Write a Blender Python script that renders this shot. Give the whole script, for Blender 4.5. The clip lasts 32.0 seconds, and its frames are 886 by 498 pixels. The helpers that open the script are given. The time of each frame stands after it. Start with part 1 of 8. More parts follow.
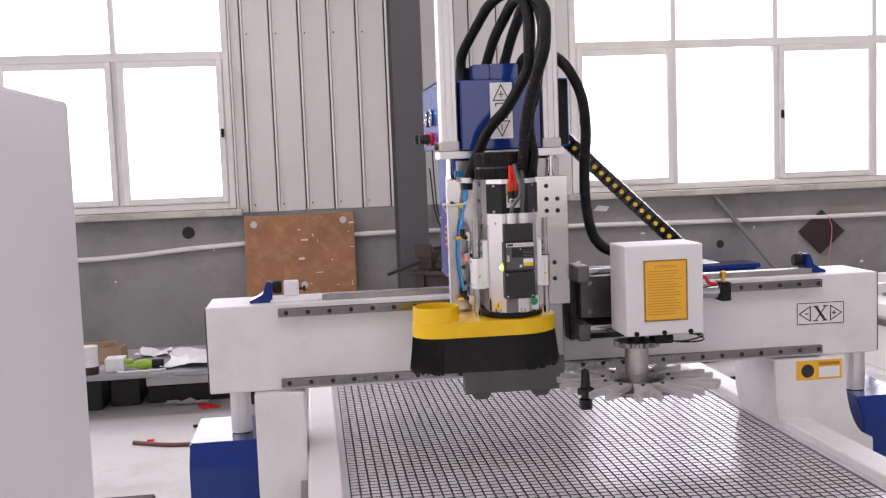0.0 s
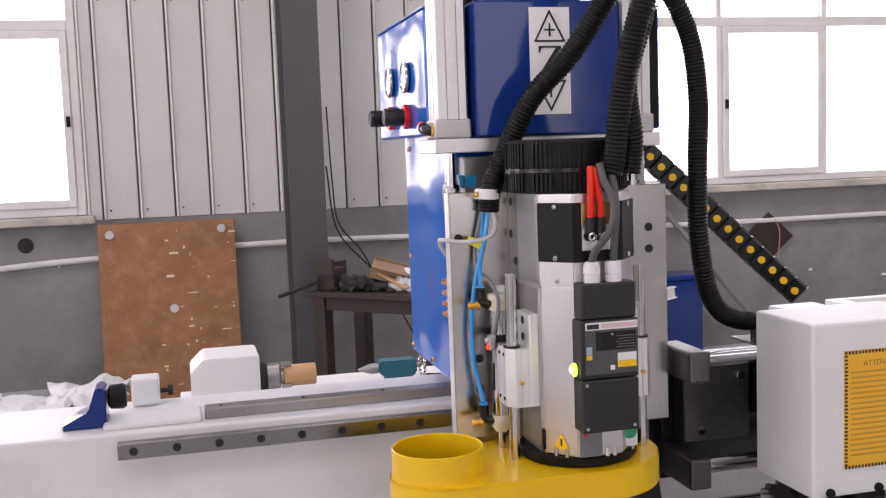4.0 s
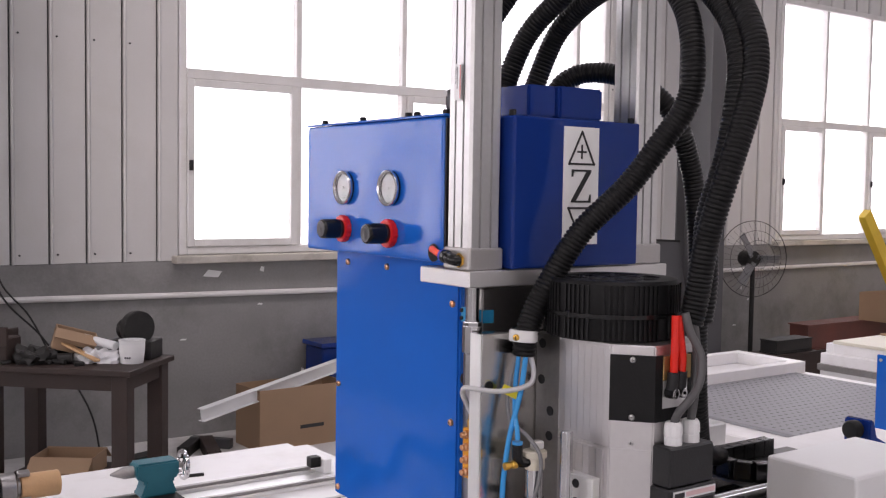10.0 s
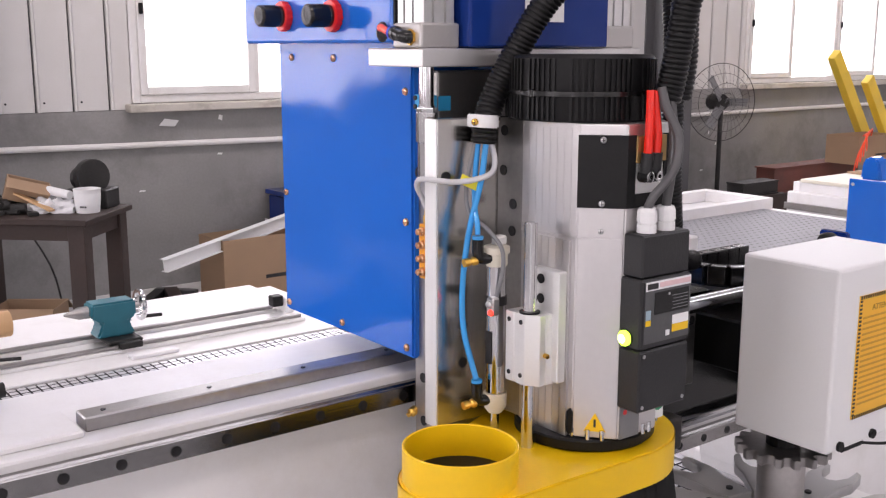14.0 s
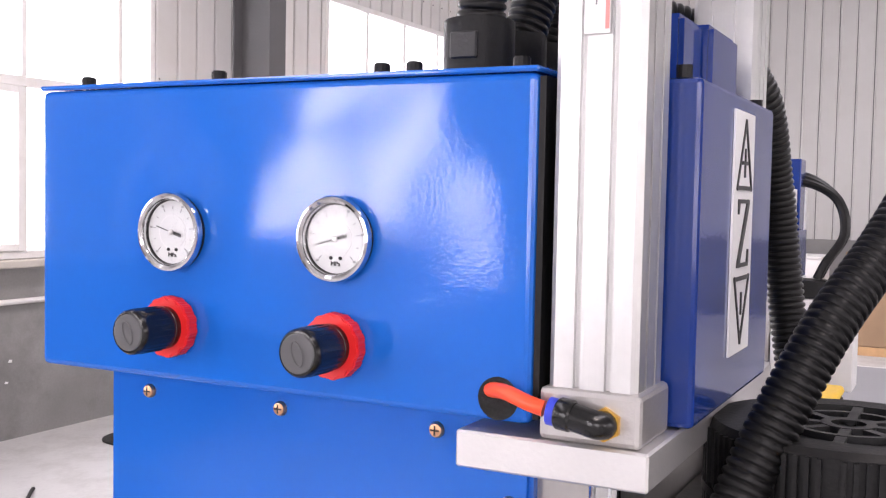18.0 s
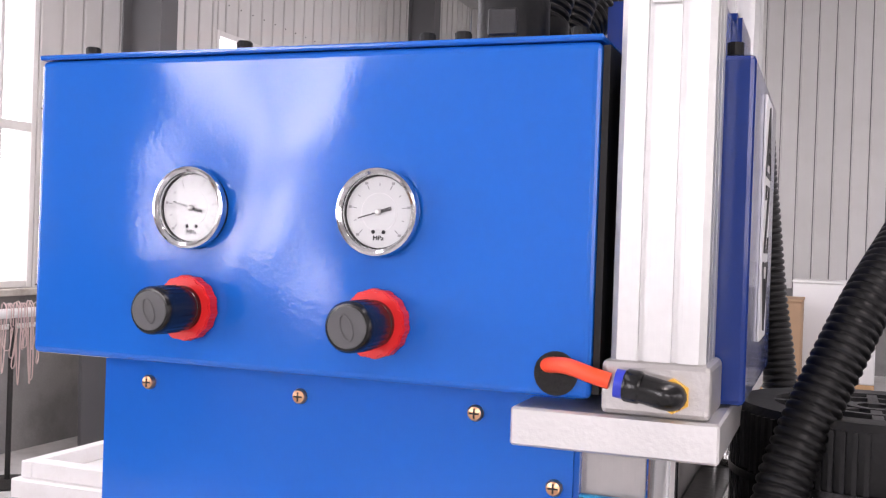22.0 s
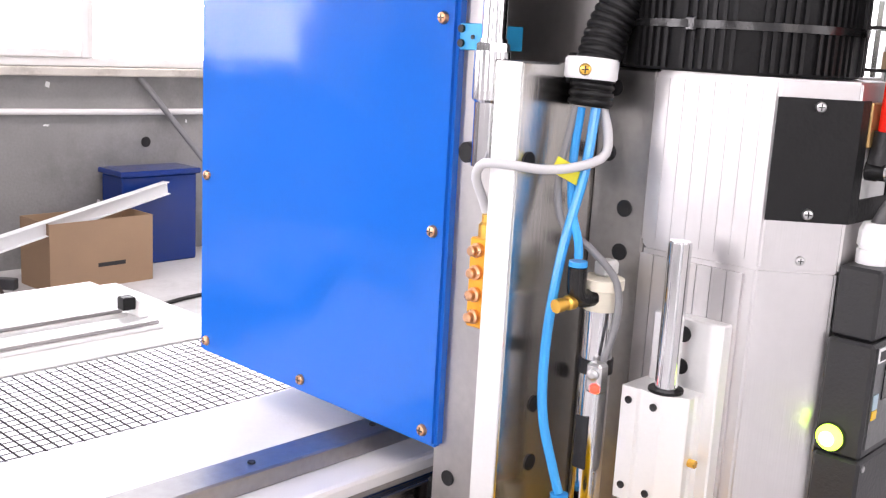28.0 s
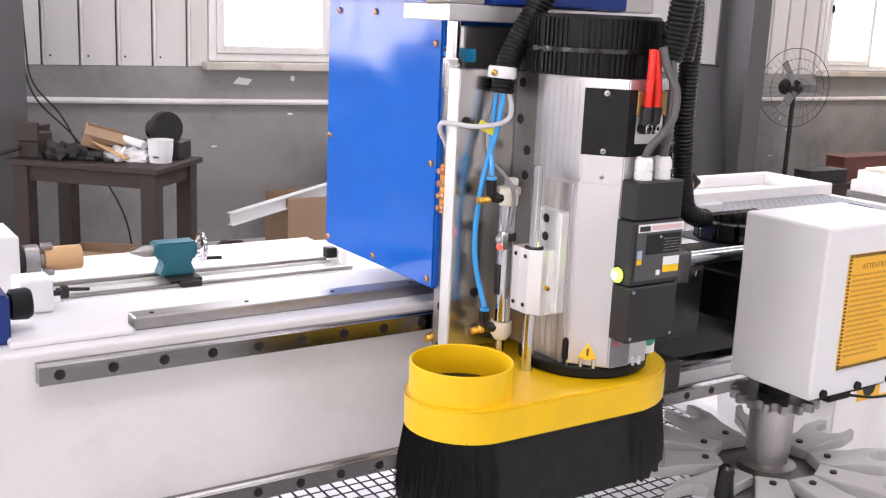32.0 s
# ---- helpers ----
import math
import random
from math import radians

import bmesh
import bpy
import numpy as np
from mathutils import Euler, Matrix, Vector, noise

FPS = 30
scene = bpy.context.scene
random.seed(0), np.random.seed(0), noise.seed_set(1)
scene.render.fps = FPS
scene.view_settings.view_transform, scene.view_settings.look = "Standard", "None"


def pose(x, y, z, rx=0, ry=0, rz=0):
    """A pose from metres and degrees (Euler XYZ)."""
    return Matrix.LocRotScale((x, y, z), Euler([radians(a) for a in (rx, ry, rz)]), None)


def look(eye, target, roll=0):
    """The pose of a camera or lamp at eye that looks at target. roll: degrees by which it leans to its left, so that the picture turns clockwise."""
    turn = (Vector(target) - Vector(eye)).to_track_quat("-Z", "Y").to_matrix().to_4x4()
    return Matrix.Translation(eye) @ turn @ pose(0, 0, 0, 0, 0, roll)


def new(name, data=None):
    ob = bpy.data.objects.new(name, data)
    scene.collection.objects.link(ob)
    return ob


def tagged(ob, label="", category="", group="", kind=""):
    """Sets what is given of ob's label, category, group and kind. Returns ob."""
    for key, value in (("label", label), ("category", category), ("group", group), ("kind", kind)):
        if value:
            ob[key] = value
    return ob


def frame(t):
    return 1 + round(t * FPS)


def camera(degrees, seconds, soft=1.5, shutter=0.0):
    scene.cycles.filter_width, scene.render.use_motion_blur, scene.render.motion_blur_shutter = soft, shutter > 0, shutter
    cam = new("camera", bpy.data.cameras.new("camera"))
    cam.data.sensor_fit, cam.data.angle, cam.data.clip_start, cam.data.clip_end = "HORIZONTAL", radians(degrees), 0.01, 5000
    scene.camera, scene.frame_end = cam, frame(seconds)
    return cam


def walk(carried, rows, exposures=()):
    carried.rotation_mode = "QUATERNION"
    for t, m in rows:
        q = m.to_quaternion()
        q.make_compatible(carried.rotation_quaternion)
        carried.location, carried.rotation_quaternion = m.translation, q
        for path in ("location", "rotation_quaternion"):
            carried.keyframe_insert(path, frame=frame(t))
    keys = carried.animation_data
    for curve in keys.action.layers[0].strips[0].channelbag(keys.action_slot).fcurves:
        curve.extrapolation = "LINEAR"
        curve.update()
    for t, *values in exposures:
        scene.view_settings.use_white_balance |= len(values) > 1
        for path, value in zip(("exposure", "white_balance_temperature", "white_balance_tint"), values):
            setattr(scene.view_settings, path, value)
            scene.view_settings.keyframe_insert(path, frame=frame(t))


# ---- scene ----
cam = camera(46.49, 32.0, soft=1.25)
PATH = [
    (0, (-0.063, -0.052, 1.586), (0.186, 1.925, 1.409), -2.18),
    (0.5, (-0.080, 0.109, 1.602), (0.179, 2.085, 1.440), -1.54),
    (1, (-0.134, 0.297, 1.611), (0.167, 2.268, 1.454), -1.29),
    (1.5, (-0.146, 0.430, 1.606), (0.187, 2.395, 1.437), -1.20),
    (2, (-0.091, 0.624, 1.606), (0.257, 2.586, 1.430), -0.48),
    (2.5, (-0.052, 0.791, 1.597), (0.285, 2.756, 1.445), 0.14),
    (4.5, (-0.062, 1.466, 1.587), (0.497, 3.376, 1.389), -1.49),
    (5, (-0.066, 1.610, 1.601), (0.575, 3.497, 1.429), 0.58),
    (5.5, (-0.138, 1.753, 1.616), (0.693, 3.569, 1.512), -2.00),
    (6, (-0.239, 1.833, 1.683), (0.771, 3.557, 1.598), -0.91),
    (6.5, (-0.272, 1.862, 1.719), (0.823, 3.535, 1.686), 1.01),
    (7, (-0.265, 1.845, 1.760), (0.807, 3.533, 1.777), 1.46),
    (7.5, (-0.321, 1.776, 1.768), (0.713, 3.486, 1.859), 1.33),
    (8, (-0.416, 1.712, 1.749), (0.686, 3.381, 1.769), -0.72),
    (8.5, (-0.459, 1.693, 1.736), (0.656, 3.354, 1.733), 0.27),
    (9, (-0.466, 1.707, 1.725), (0.633, 3.377, 1.687), 0.27),
    (9.5, (-0.461, 1.720, 1.720), (0.673, 3.366, 1.648), 0.68),
    (10, (-0.452, 1.726, 1.696), (0.707, 3.353, 1.584), 0.86),
    (10.5, (-0.437, 1.736, 1.677), (0.730, 3.347, 1.474), 0.58),
    (11, (-0.432, 1.739, 1.665), (0.745, 3.336, 1.417), 0.39),
    (11.5, (-0.430, 1.745, 1.651), (0.754, 3.332, 1.365), 0.53),
    (12, (-0.432, 1.754, 1.637), (0.756, 3.329, 1.307), 0.91),
    (12.5, (-0.429, 1.757, 1.623), (0.760, 3.321, 1.248), 0.85),
    (13, (-0.425, 1.759, 1.613), (0.766, 3.313, 1.204), 0.61),
    (13.5, (-0.419, 1.774, 1.607), (0.774, 3.331, 1.219), -0.09),
    (15.5, (-0.196, 2.035, 1.592), (1.015, 3.586, 1.237), 2.26),
    (16, (-0.193, 2.171, 1.635), (1.204, 3.579, 1.376), 2.30),
    (16.5, (-0.208, 2.263, 1.685), (1.254, 3.614, 1.496), 1.97),
    (17, (-0.191, 2.338, 1.702), (1.297, 3.668, 1.570), 2.61),
    (17.5, (-0.187, 2.445, 1.724), (1.476, 3.553, 1.656), 0.90),
    (18, (-0.202, 2.571, 1.724), (1.574, 3.483, 1.623), 1.12),
    (18.5, (-0.207, 2.626, 1.701), (1.626, 3.426, 1.666), 3.11),
    (19, (-0.228, 2.651, 1.703), (1.638, 3.372, 1.708), 2.85),
    (19.5, (-0.232, 2.659, 1.699), (1.643, 3.356, 1.716), 2.49),
    (20, (-0.233, 2.656, 1.696), (1.642, 3.352, 1.714), 1.76),
    (20.5, (-0.232, 2.659, 1.694), (1.640, 3.364, 1.713), 1.77),
    (21, (-0.232, 2.659, 1.693), (1.642, 3.358, 1.710), 1.80),
    (21.5, (-0.232, 2.661, 1.691), (1.642, 3.360, 1.706), 1.86),
    (22, (-0.225, 2.660, 1.683), (1.647, 3.364, 1.673), 2.00),
    (22.5, (-0.214, 2.666, 1.670), (1.661, 3.354, 1.576), 2.12),
    (23, (-0.205, 2.660, 1.644), (1.667, 3.342, 1.466), 2.45),
    (23.5, (-0.196, 2.649, 1.628), (1.680, 3.297, 1.381), 2.21),
    (24, (-0.197, 2.648, 1.613), (1.680, 3.271, 1.318), 2.44),
    (24.5, (-0.194, 2.648, 1.603), (1.674, 3.274, 1.257), 2.67),
    (25, (-0.192, 2.650, 1.593), (1.666, 3.283, 1.205), 2.53),
    (25.5, (-0.194, 2.646, 1.582), (1.654, 3.284, 1.162), 2.37),
    (27.5, (-0.209, 2.327, 1.550), (1.274, 3.613, 1.165), 2.88),
    (28, (-0.215, 2.279, 1.537), (1.217, 3.616, 1.136), 3.15),
    (28.5, (-0.214, 2.247, 1.529), (1.201, 3.608, 1.148), 1.82),
    (29, (-0.220, 2.227, 1.536), (1.194, 3.593, 1.169), 1.73),
    (29.5, (-0.242, 2.168, 1.529), (1.128, 3.571, 1.134), 2.41),
    (30, (-0.289, 2.025, 1.538), (0.993, 3.495, 1.097), 3.71),
    (30.5, (-0.341, 1.850, 1.572), (0.830, 3.404, 1.111), 2.58),
    (31, (-0.367, 1.705, 1.575), (0.719, 3.328, 1.140), 3.59),
    (31.5, (-0.393, 1.666, 1.585), (0.682, 3.293, 1.139), 2.72),
    (32, (-0.400, 1.663, 1.582), (0.679, 3.290, 1.147), 2.52),
]
EXPOSURES = [(0.0, -0.19), (1.0, -0.21), (2.5, -0.31), (6.0, 0.0), (7.0, 0.0), (8.0, -0.27), (9.0, -0.47), (10.0, -0.52), (11.0, -0.25), (13.0, -0.03), (15.5, 0.11), (16.0, 0.17), (16.5, 0.41), (17.0, 0.49), (18.0, 0.38), (20.0, 0.23), (22.0, 0.23), (23.0, 0.38), (24.0, 0.72), (25.0, 0.74), (28.0, 0.75), (29.0, 0.38), (30.0, 0.43), (31.0, 0.4), (32.0, 0.42)]
walk(cam, [(t, look(eye, target, roll)) for t, eye, target, roll in PATH], [(t, stops, 6800 if t < 24 else 6700, 23 if t < 24 else 20) for t, stops in EXPOSURES])

# ---- light ----
world = bpy.data.worlds.new("sky_world")
scene.world = world
world.use_nodes = True
wn = world.node_tree
sky = wn.nodes.new("ShaderNodeTexSky")
sky.sky_type, sky.sun_disc = "NISHITA", False
sky.sun_elevation, sky.sun_rotation = radians(48), radians(215)
sky.air_density, sky.dust_density, sky.ozone_density = 1.0, 4.0, 1.0
wn.nodes["Background"].inputs[1].default_value = 0.15
wn.links.new(sky.outputs[0], wn.nodes["Background"].inputs[0])

sun_data = bpy.data.lights.new("sun", "SUN")
sun_data.energy, sun_data.angle, sun_data.color = 1.0, radians(20), (1.0, 0.96, 0.9)
sun = new("sun", sun_data)
sun.matrix_world = look((-6, -9, 12), (0, 0, 0))


def window_light(name, x, y, z, w, h, face, power):
    """An area lamp that fills a window's opening and shines along face."""
    d = bpy.data.lights.new(name, "AREA")
    d.shape, d.size, d.size_y, d.energy, d.color = "RECTANGLE", w, h, power, (0.95, 0.97, 1.0)
    ob = new(name, d)
    if any(face):
        ob.matrix_world = look((x, y, z), (x + face[0], y + face[1], z))
    return ob


WALL = 8.40          # inner face of the north wall
WINDOWS_N = [(-4.25, -0.66), (2.12, 6.08), (8.5, 11.72), (14.35, 15.9)]
WIN_Z0, WIN_Z1 = 1.24, 3.72
ROOM_X0, ROOM_X1, ROOM_Y0, CEIL = -6.0, 16.0, -6.0, 5.6
for i, (a, b) in enumerate(WINDOWS_N):
    window_light("window_lamp_north", (a + b) / 2, WALL + 0.30, (WIN_Z0 + WIN_Z1) / 2, b - a + 0.5, 3.0, (0, -1), 170 if i < 3 else 80)
# unseen openings: the first two add fill, the others give cover reflections
OPENINGS_S = [(-4.6, -1.2), (0.6, 4.0), (11.0, 13.4), (13.8, 15.4)]
for i, (a, b) in enumerate(OPENINGS_S):
    window_light("window_lamp_south", (a + b) / 2, ROOM_Y0 - 0.30, 2.6, b - a, 2.6, (0, 1), 62 if i < 2 else 50)
SKYLIGHTS = [(0.1, 1.1), (5.2, 6.2)]
for a, b in SKYLIGHTS:
    lamp = window_light("skylight_lamp", 4.5, (a + b) / 2, CEIL + 0.25, 15.0, b - a, (0, 0), 180)
    lamp.matrix_world = look((4.5, (a + b) / 2, CEIL + 0.25), (4.5, (a + b) / 2, 0))
WINDOWS_W = [(-3.6, -0.6), (1.2, 2.9), (6.05, 7.65)]
for i, (a, b) in enumerate(WINDOWS_W):
    window_light("window_lamp_west", ROOM_X0 - 0.30, (a + b) / 2, 2.6, b - a, 2.6, (1, 0), (132, 96, 150)[i])


# ---- materials ----
def mat(name, color, rough=0.5, metal=0.0, var=0.06, scale=8.0, bump=0.02, fine=140.0, dirt=None, dirt_amount=0.0, dirt_scale=2.5, coat=0.0, per_object=0.0, spec=0.5):
    """A surface with two scales of variation, an uneven gloss and a fine relief."""
    m = bpy.data.materials.new(name)
    m.use_nodes = True
    nt = m.node_tree
    b = nt.nodes["Principled BSDF"]
    b.inputs["Metallic"].default_value = metal
    b.inputs["Coat Weight"].default_value = coat
    b.inputs["Coat Roughness"].default_value = 0.08
    b.inputs["Specular IOR Level"].default_value = spec
    co = nt.nodes.new("ShaderNodeNewGeometry")
    n1 = nt.nodes.new("ShaderNodeTexNoise")
    n1.inputs["Scale"].default_value, n1.inputs["Detail"].default_value = scale, 5
    n2 = nt.nodes.new("ShaderNodeTexNoise")
    n2.inputs["Scale"].default_value, n2.inputs["Detail"].default_value = fine, 3
    for n in (n1, n2):
        nt.links.new(co.outputs["Position"], n.inputs["Vector"])
    mix = nt.nodes.new("ShaderNodeMix")
    mix.data_type = "RGBA"
    lo = [max(0.0, c * (1 - 2.2 * var)) for c in color]
    hi = [min(1.0, c * (1 + 1.2 * var)) for c in color]
    mix.inputs[6].default_value, mix.inputs[7].default_value = (*lo, 1), (*hi, 1)
    add = nt.nodes.new("ShaderNodeMath")
    add.operation = "MULTIPLY_ADD"
    add.inputs[1].default_value, add.inputs[2].default_value = 0.35, 0.32
    nt.links.new(n2.outputs[0], add.inputs[0])
    mul = nt.nodes.new("ShaderNodeMath")
    mul.operation = "MULTIPLY"
    nt.links.new(n1.outputs[0], mul.inputs[0])
    mul.inputs[1].default_value = 2.0
    m2 = nt.nodes.new("ShaderNodeMath")
    m2.operation = "MULTIPLY"
    m2.use_clamp = True
    nt.links.new(mul.outputs[0], m2.inputs[0])
    nt.links.new(add.outputs[0], m2.inputs[1])
    nt.links.new(m2.outputs[0], mix.inputs[0])
    out = mix.outputs[2]
    if dirt:
        n3 = nt.nodes.new("ShaderNodeTexNoise")
        n3.inputs["Scale"].default_value, n3.inputs["Detail"].default_value, n3.inputs["Roughness"].default_value = dirt_scale, 8, 0.7
        nt.links.new(co.outputs["Position"], n3.inputs["Vector"])
        ramp = nt.nodes.new("ShaderNodeMapRange")
        ramp.inputs[1].default_value, ramp.inputs[2].default_value, ramp.inputs[4].default_value = 0.48, 0.72, dirt_amount
        nt.links.new(n3.outputs[0], ramp.inputs[0])
        mx = nt.nodes.new("ShaderNodeMix")
        mx.data_type = "RGBA"
        nt.links.new(ramp.outputs[0], mx.inputs[0])
        nt.links.new(out, mx.inputs[6])
        mx.inputs[7].default_value = (*dirt, 1)
        out = mx.outputs[2]
    if per_object:
        info = nt.nodes.new("ShaderNodeObjectInfo")
        mr = nt.nodes.new("ShaderNodeMapRange")
        mr.inputs[3].default_value, mr.inputs[4].default_value = 1 - per_object, 1 + per_object
        nt.links.new(info.outputs["Random"], mr.inputs[0])
        hs = nt.nodes.new("ShaderNodeHueSaturation")
        nt.links.new(mr.outputs[0], hs.inputs["Value"])
        nt.links.new(out, hs.inputs["Color"])
        out = hs.outputs[0]
    nt.links.new(out, b.inputs["Base Color"])
    rr = nt.nodes.new("ShaderNodeMapRange")
    rr.inputs[3].default_value, rr.inputs[4].default_value = max(0.02, rough * 0.75), min(1, rough * 1.3)
    nt.links.new(n1.outputs[0], rr.inputs[0])
    nt.links.new(rr.outputs[0], b.inputs["Roughness"])
    if bump:
        bp = nt.nodes.new("ShaderNodeBump")
        bp.inputs["Strength"].default_value, bp.inputs["Distance"].default_value = min(1.0, bump * 10), 0.002
        nt.links.new(n2.outputs[0], bp.inputs["Height"])
        nt.links.new(bp.outputs[0], b.inputs["Normal"])
    return m


def brushed(name, color, rough, axis, var=0.12):
    """Ground or extruded metal with fine lines along one axis."""
    m = mat(name, color, rough, 1.0, var, 6, 0.0)
    nt = m.node_tree
    b = nt.nodes["Principled BSDF"]
    co = nt.nodes.new("ShaderNodeNewGeometry")
    mp = nt.nodes.new("ShaderNodeMapping")
    s = [900.0, 900.0, 900.0]
    s[axis] = 9.0
    mp.inputs["Scale"].default_value = s
    n = nt.nodes.new("ShaderNodeTexNoise")
    n.inputs["Scale"].default_value = 1.0
    nt.links.new(co.outputs["Position"], mp.inputs[0])
    nt.links.new(mp.outputs[0], n.inputs["Vector"])
    bp = nt.nodes.new("ShaderNodeBump")
    bp.inputs["Strength"].default_value, bp.inputs["Distance"].default_value = 0.18, 0.0006
    nt.links.new(n.outputs[0], bp.inputs["Height"])
    nt.links.new(bp.outputs[0], b.inputs["Normal"])
    return m


def glow(name, color, strength):
    m = bpy.data.materials.new(name)
    m.use_nodes = True
    b = m.node_tree.nodes["Principled BSDF"]
    b.inputs["Base Color"].default_value = (*color, 1)
    b.inputs["Emission Color"].default_value = (*color, 1)
    b.inputs["Emission Strength"].default_value = strength
    return m


def clear(name, tint=(1, 1, 1), rough=0.0):
    m = bpy.data.materials.new(name)
    m.use_nodes = True
    b = m.node_tree.nodes["Principled BSDF"]
    b.inputs["Base Color"].default_value = (*tint, 1)
    b.inputs["Transmission Weight"].default_value = 1.0
    b.inputs["Roughness"].default_value = rough
    b.inputs["IOR"].default_value = 1.15
    return m


M_WHITE = mat("white_powder_coat", (0.80, 0.79, 0.79), 0.42, 0, 0.03, 3, 0.012, 260, (0.45, 0.40, 0.33), 0.22, 7)
M_WHITE_BOX = mat("white_satin_paint", (0.80, 0.80, 0.80), 0.4, 0, 0.02, 4, 0.01, 300)
M_BLUE = mat("blue_gloss_paint", (0.005, 0.126, 0.56), 0.07, 0, 0.05, 3, 0.0038, 300, coat=0.15, spec=0.4)


def wavy(m, scale, height):
    """Gentle dents of pressed sheet steel under the paint's own relief."""
    nt = m.node_tree
    co = nt.nodes.new("ShaderNodeNewGeometry")
    n = nt.nodes.new("ShaderNodeTexNoise")
    n.inputs["Scale"].default_value, n.inputs["Detail"].default_value = scale, 1
    bp = nt.nodes.new("ShaderNodeBump")
    bp.inputs["Strength"].default_value, bp.inputs["Distance"].default_value = 1.0, height
    nt.links.new(co.outputs["Position"], n.inputs["Vector"])
    nt.links.new(n.outputs[0], bp.inputs["Height"])
    top = [q for q in nt.nodes if q.type == "BUMP" and q is not bp][0]
    nt.links.new(bp.outputs[0], top.inputs["Normal"])


wavy(M_BLUE, 7.0, 0.0065)
M_BLUE_DARK = mat("deep_blue_gloss_paint", (0.008, 0.034, 0.20), 0.075, 0, 0.06, 3, 0.003, 260, spec=0.42)
wavy(M_BLUE_DARK, 9.0, 0.0012)
M_YELLOW = mat("yellow_paint", (0.93, 0.57, 0.004), 0.32, 0, 0.04, 6, 0.010, 200, (0.45, 0.30, 0.03), 0.12, 14, coat=0.1)
M_ALU = brushed("anodised_aluminium", (0.74, 0.735, 0.73), 0.42, 2)
M_PLATE = brushed("brushed_aluminium_plate", (0.60, 0.59, 0.57), 0.20, 2, 0.10)
M_FOOT = mat("milled_aluminium_block", (0.71, 0.695, 0.69), 0.40, 0.85, 0.04, 12, 0.012, 300)
M_CAST = mat("dull_cast_aluminium", (0.52, 0.50, 0.49), 0.42, 0.8, 0.05, 14, 0.02, 300)
M_ALU_LIGHT = mat("milled_aluminium_plate", (0.84, 0.84, 0.83), 0.42, 0.75, 0.04, 12, 0.012, 300)
M_STEEL = brushed("ground_steel", (0.40, 0.385, 0.375), 0.34, 0, 0.22)
M_RAIL = brushed("polished_rail_steel", (0.31, 0.30, 0.295), 0.20, 0, 0.2)
M_STEEL_DARK = mat("dark_and_shaded_steel", (0.16, 0.155, 0.15), 0.38, 0.9, 0.25, 9, 0.02, 160)
M_STEEL_V = brushed("milled_steel_plate", (0.47, 0.45, 0.44), 0.4, 2, 0.16)
M_CHROME = mat("chrome", (0.66, 0.66, 0.67), 0.1, 1, 0.04, 10, 0.0)
M_SPINDLE = brushed("spindle_aluminium", (0.66, 0.64, 0.64), 0.34, 2, 0.06)
M_SPINDLE.node_tree.nodes["Principled BSDF"].inputs["Metallic"].default_value = 0.92
M_BLACK = mat("black_plastic", (0.006, 0.006, 0.0065), 0.46, 0, 0.2, 10, 0.015, 300, spec=0.27)
M_BLACK_GLOSS = mat("black_gloss_plastic", (0.006, 0.006, 0.0065), 0.22, 0, 0.2, 10, 0.006, 300)
M_HOSE = mat("black_corrugated_plastic", (0.005, 0.005, 0.0055), 0.33, 0, 0.2, 20, 0.004, 300, spec=0.27)
M_GREY_DARK = mat("dark_grey_plastic", (0.015, 0.015, 0.0165), 0.45, 0, 0.1, 12, 0.02, 400)
M_BRUSH = mat("bristle_and_hole_black", (0.008, 0.008, 0.008), 0.8, 0, 0.3, 60, 0.05, 500)
M_RED = mat("red_plastic", (0.75, 0.02, 0.02), 0.3, 0, 0.06, 20, 0.0)
M_ORANGE_RED = mat("orange_red_tube", (0.95, 0.09, 0.03), 0.3, 0, 0.05, 20, 0.0)
M_LUG_RED = mat("red_heat_shrink", (0.86, 0.022, 0.010), 0.25, 0, 0.06, 30, 0.0)
M_CABLE_MOTOR = mat("motor_cable_grey", (0.095, 0.093, 0.095), 0.38, 0, 0.06, 30, 0.01)
M_CABLE_GREY = mat("grey_cable", (0.55, 0.55, 0.56), 0.4, 0, 0.05, 30, 0.01)
M_CABLE_DGREY = mat("dark_grey_cable", (0.20, 0.20, 0.21), 0.45, 0, 0.05, 30, 0.01)
M_TUBE_BLUE = mat("blue_air_tube", (0.03, 0.33, 0.75), 0.2, 0, 0.05, 30, 0.0)
M_BRASS = mat("brass", (0.86, 0.50, 0.10), 0.28, 1, 0.1, 40, 0.01)
M_MANIFOLD = mat("orange_brass", (0.88, 0.40, 0.035), 0.34, 0.45, 0.08, 40, 0.008)
M_STRIP = mat("dull_brass_plate", (0.42, 0.27, 0.11), 0.38, 0.7, 0.1, 40, 0.008)
M_COPPER_SCREW = mat("yellow_zinc_screw", (0.74, 0.42, 0.24), 0.28, 1, 0.12, 60, 0.01)
M_SCREW = mat("steel_screw", (0.60, 0.60, 0.60), 0.3, 1, 0.1, 60, 0.01)
M_SCREW_DARK = mat("black_oxide_screw", (0.03, 0.03, 0.032), 0.4, 0.6, 0.1, 60, 0.01)
M_GAUGE_FACE = mat("gauge_face", (0.43, 0.44, 0.45), 0.4, 0, 0.02, 20, 0.0)
M_TEXT = mat("black_print", (0.02, 0.02, 0.022), 0.5, 0, 0.1, 30, 0.0)
M_LABEL = mat("white_label", (0.82, 0.82, 0.82), 0.35, 0, 0.02, 30, 0.0)
M_ORANGE = mat("orange_warning_label", (0.93, 0.50, 0.035), 0.4, 0, 0.03, 30, 0.0)
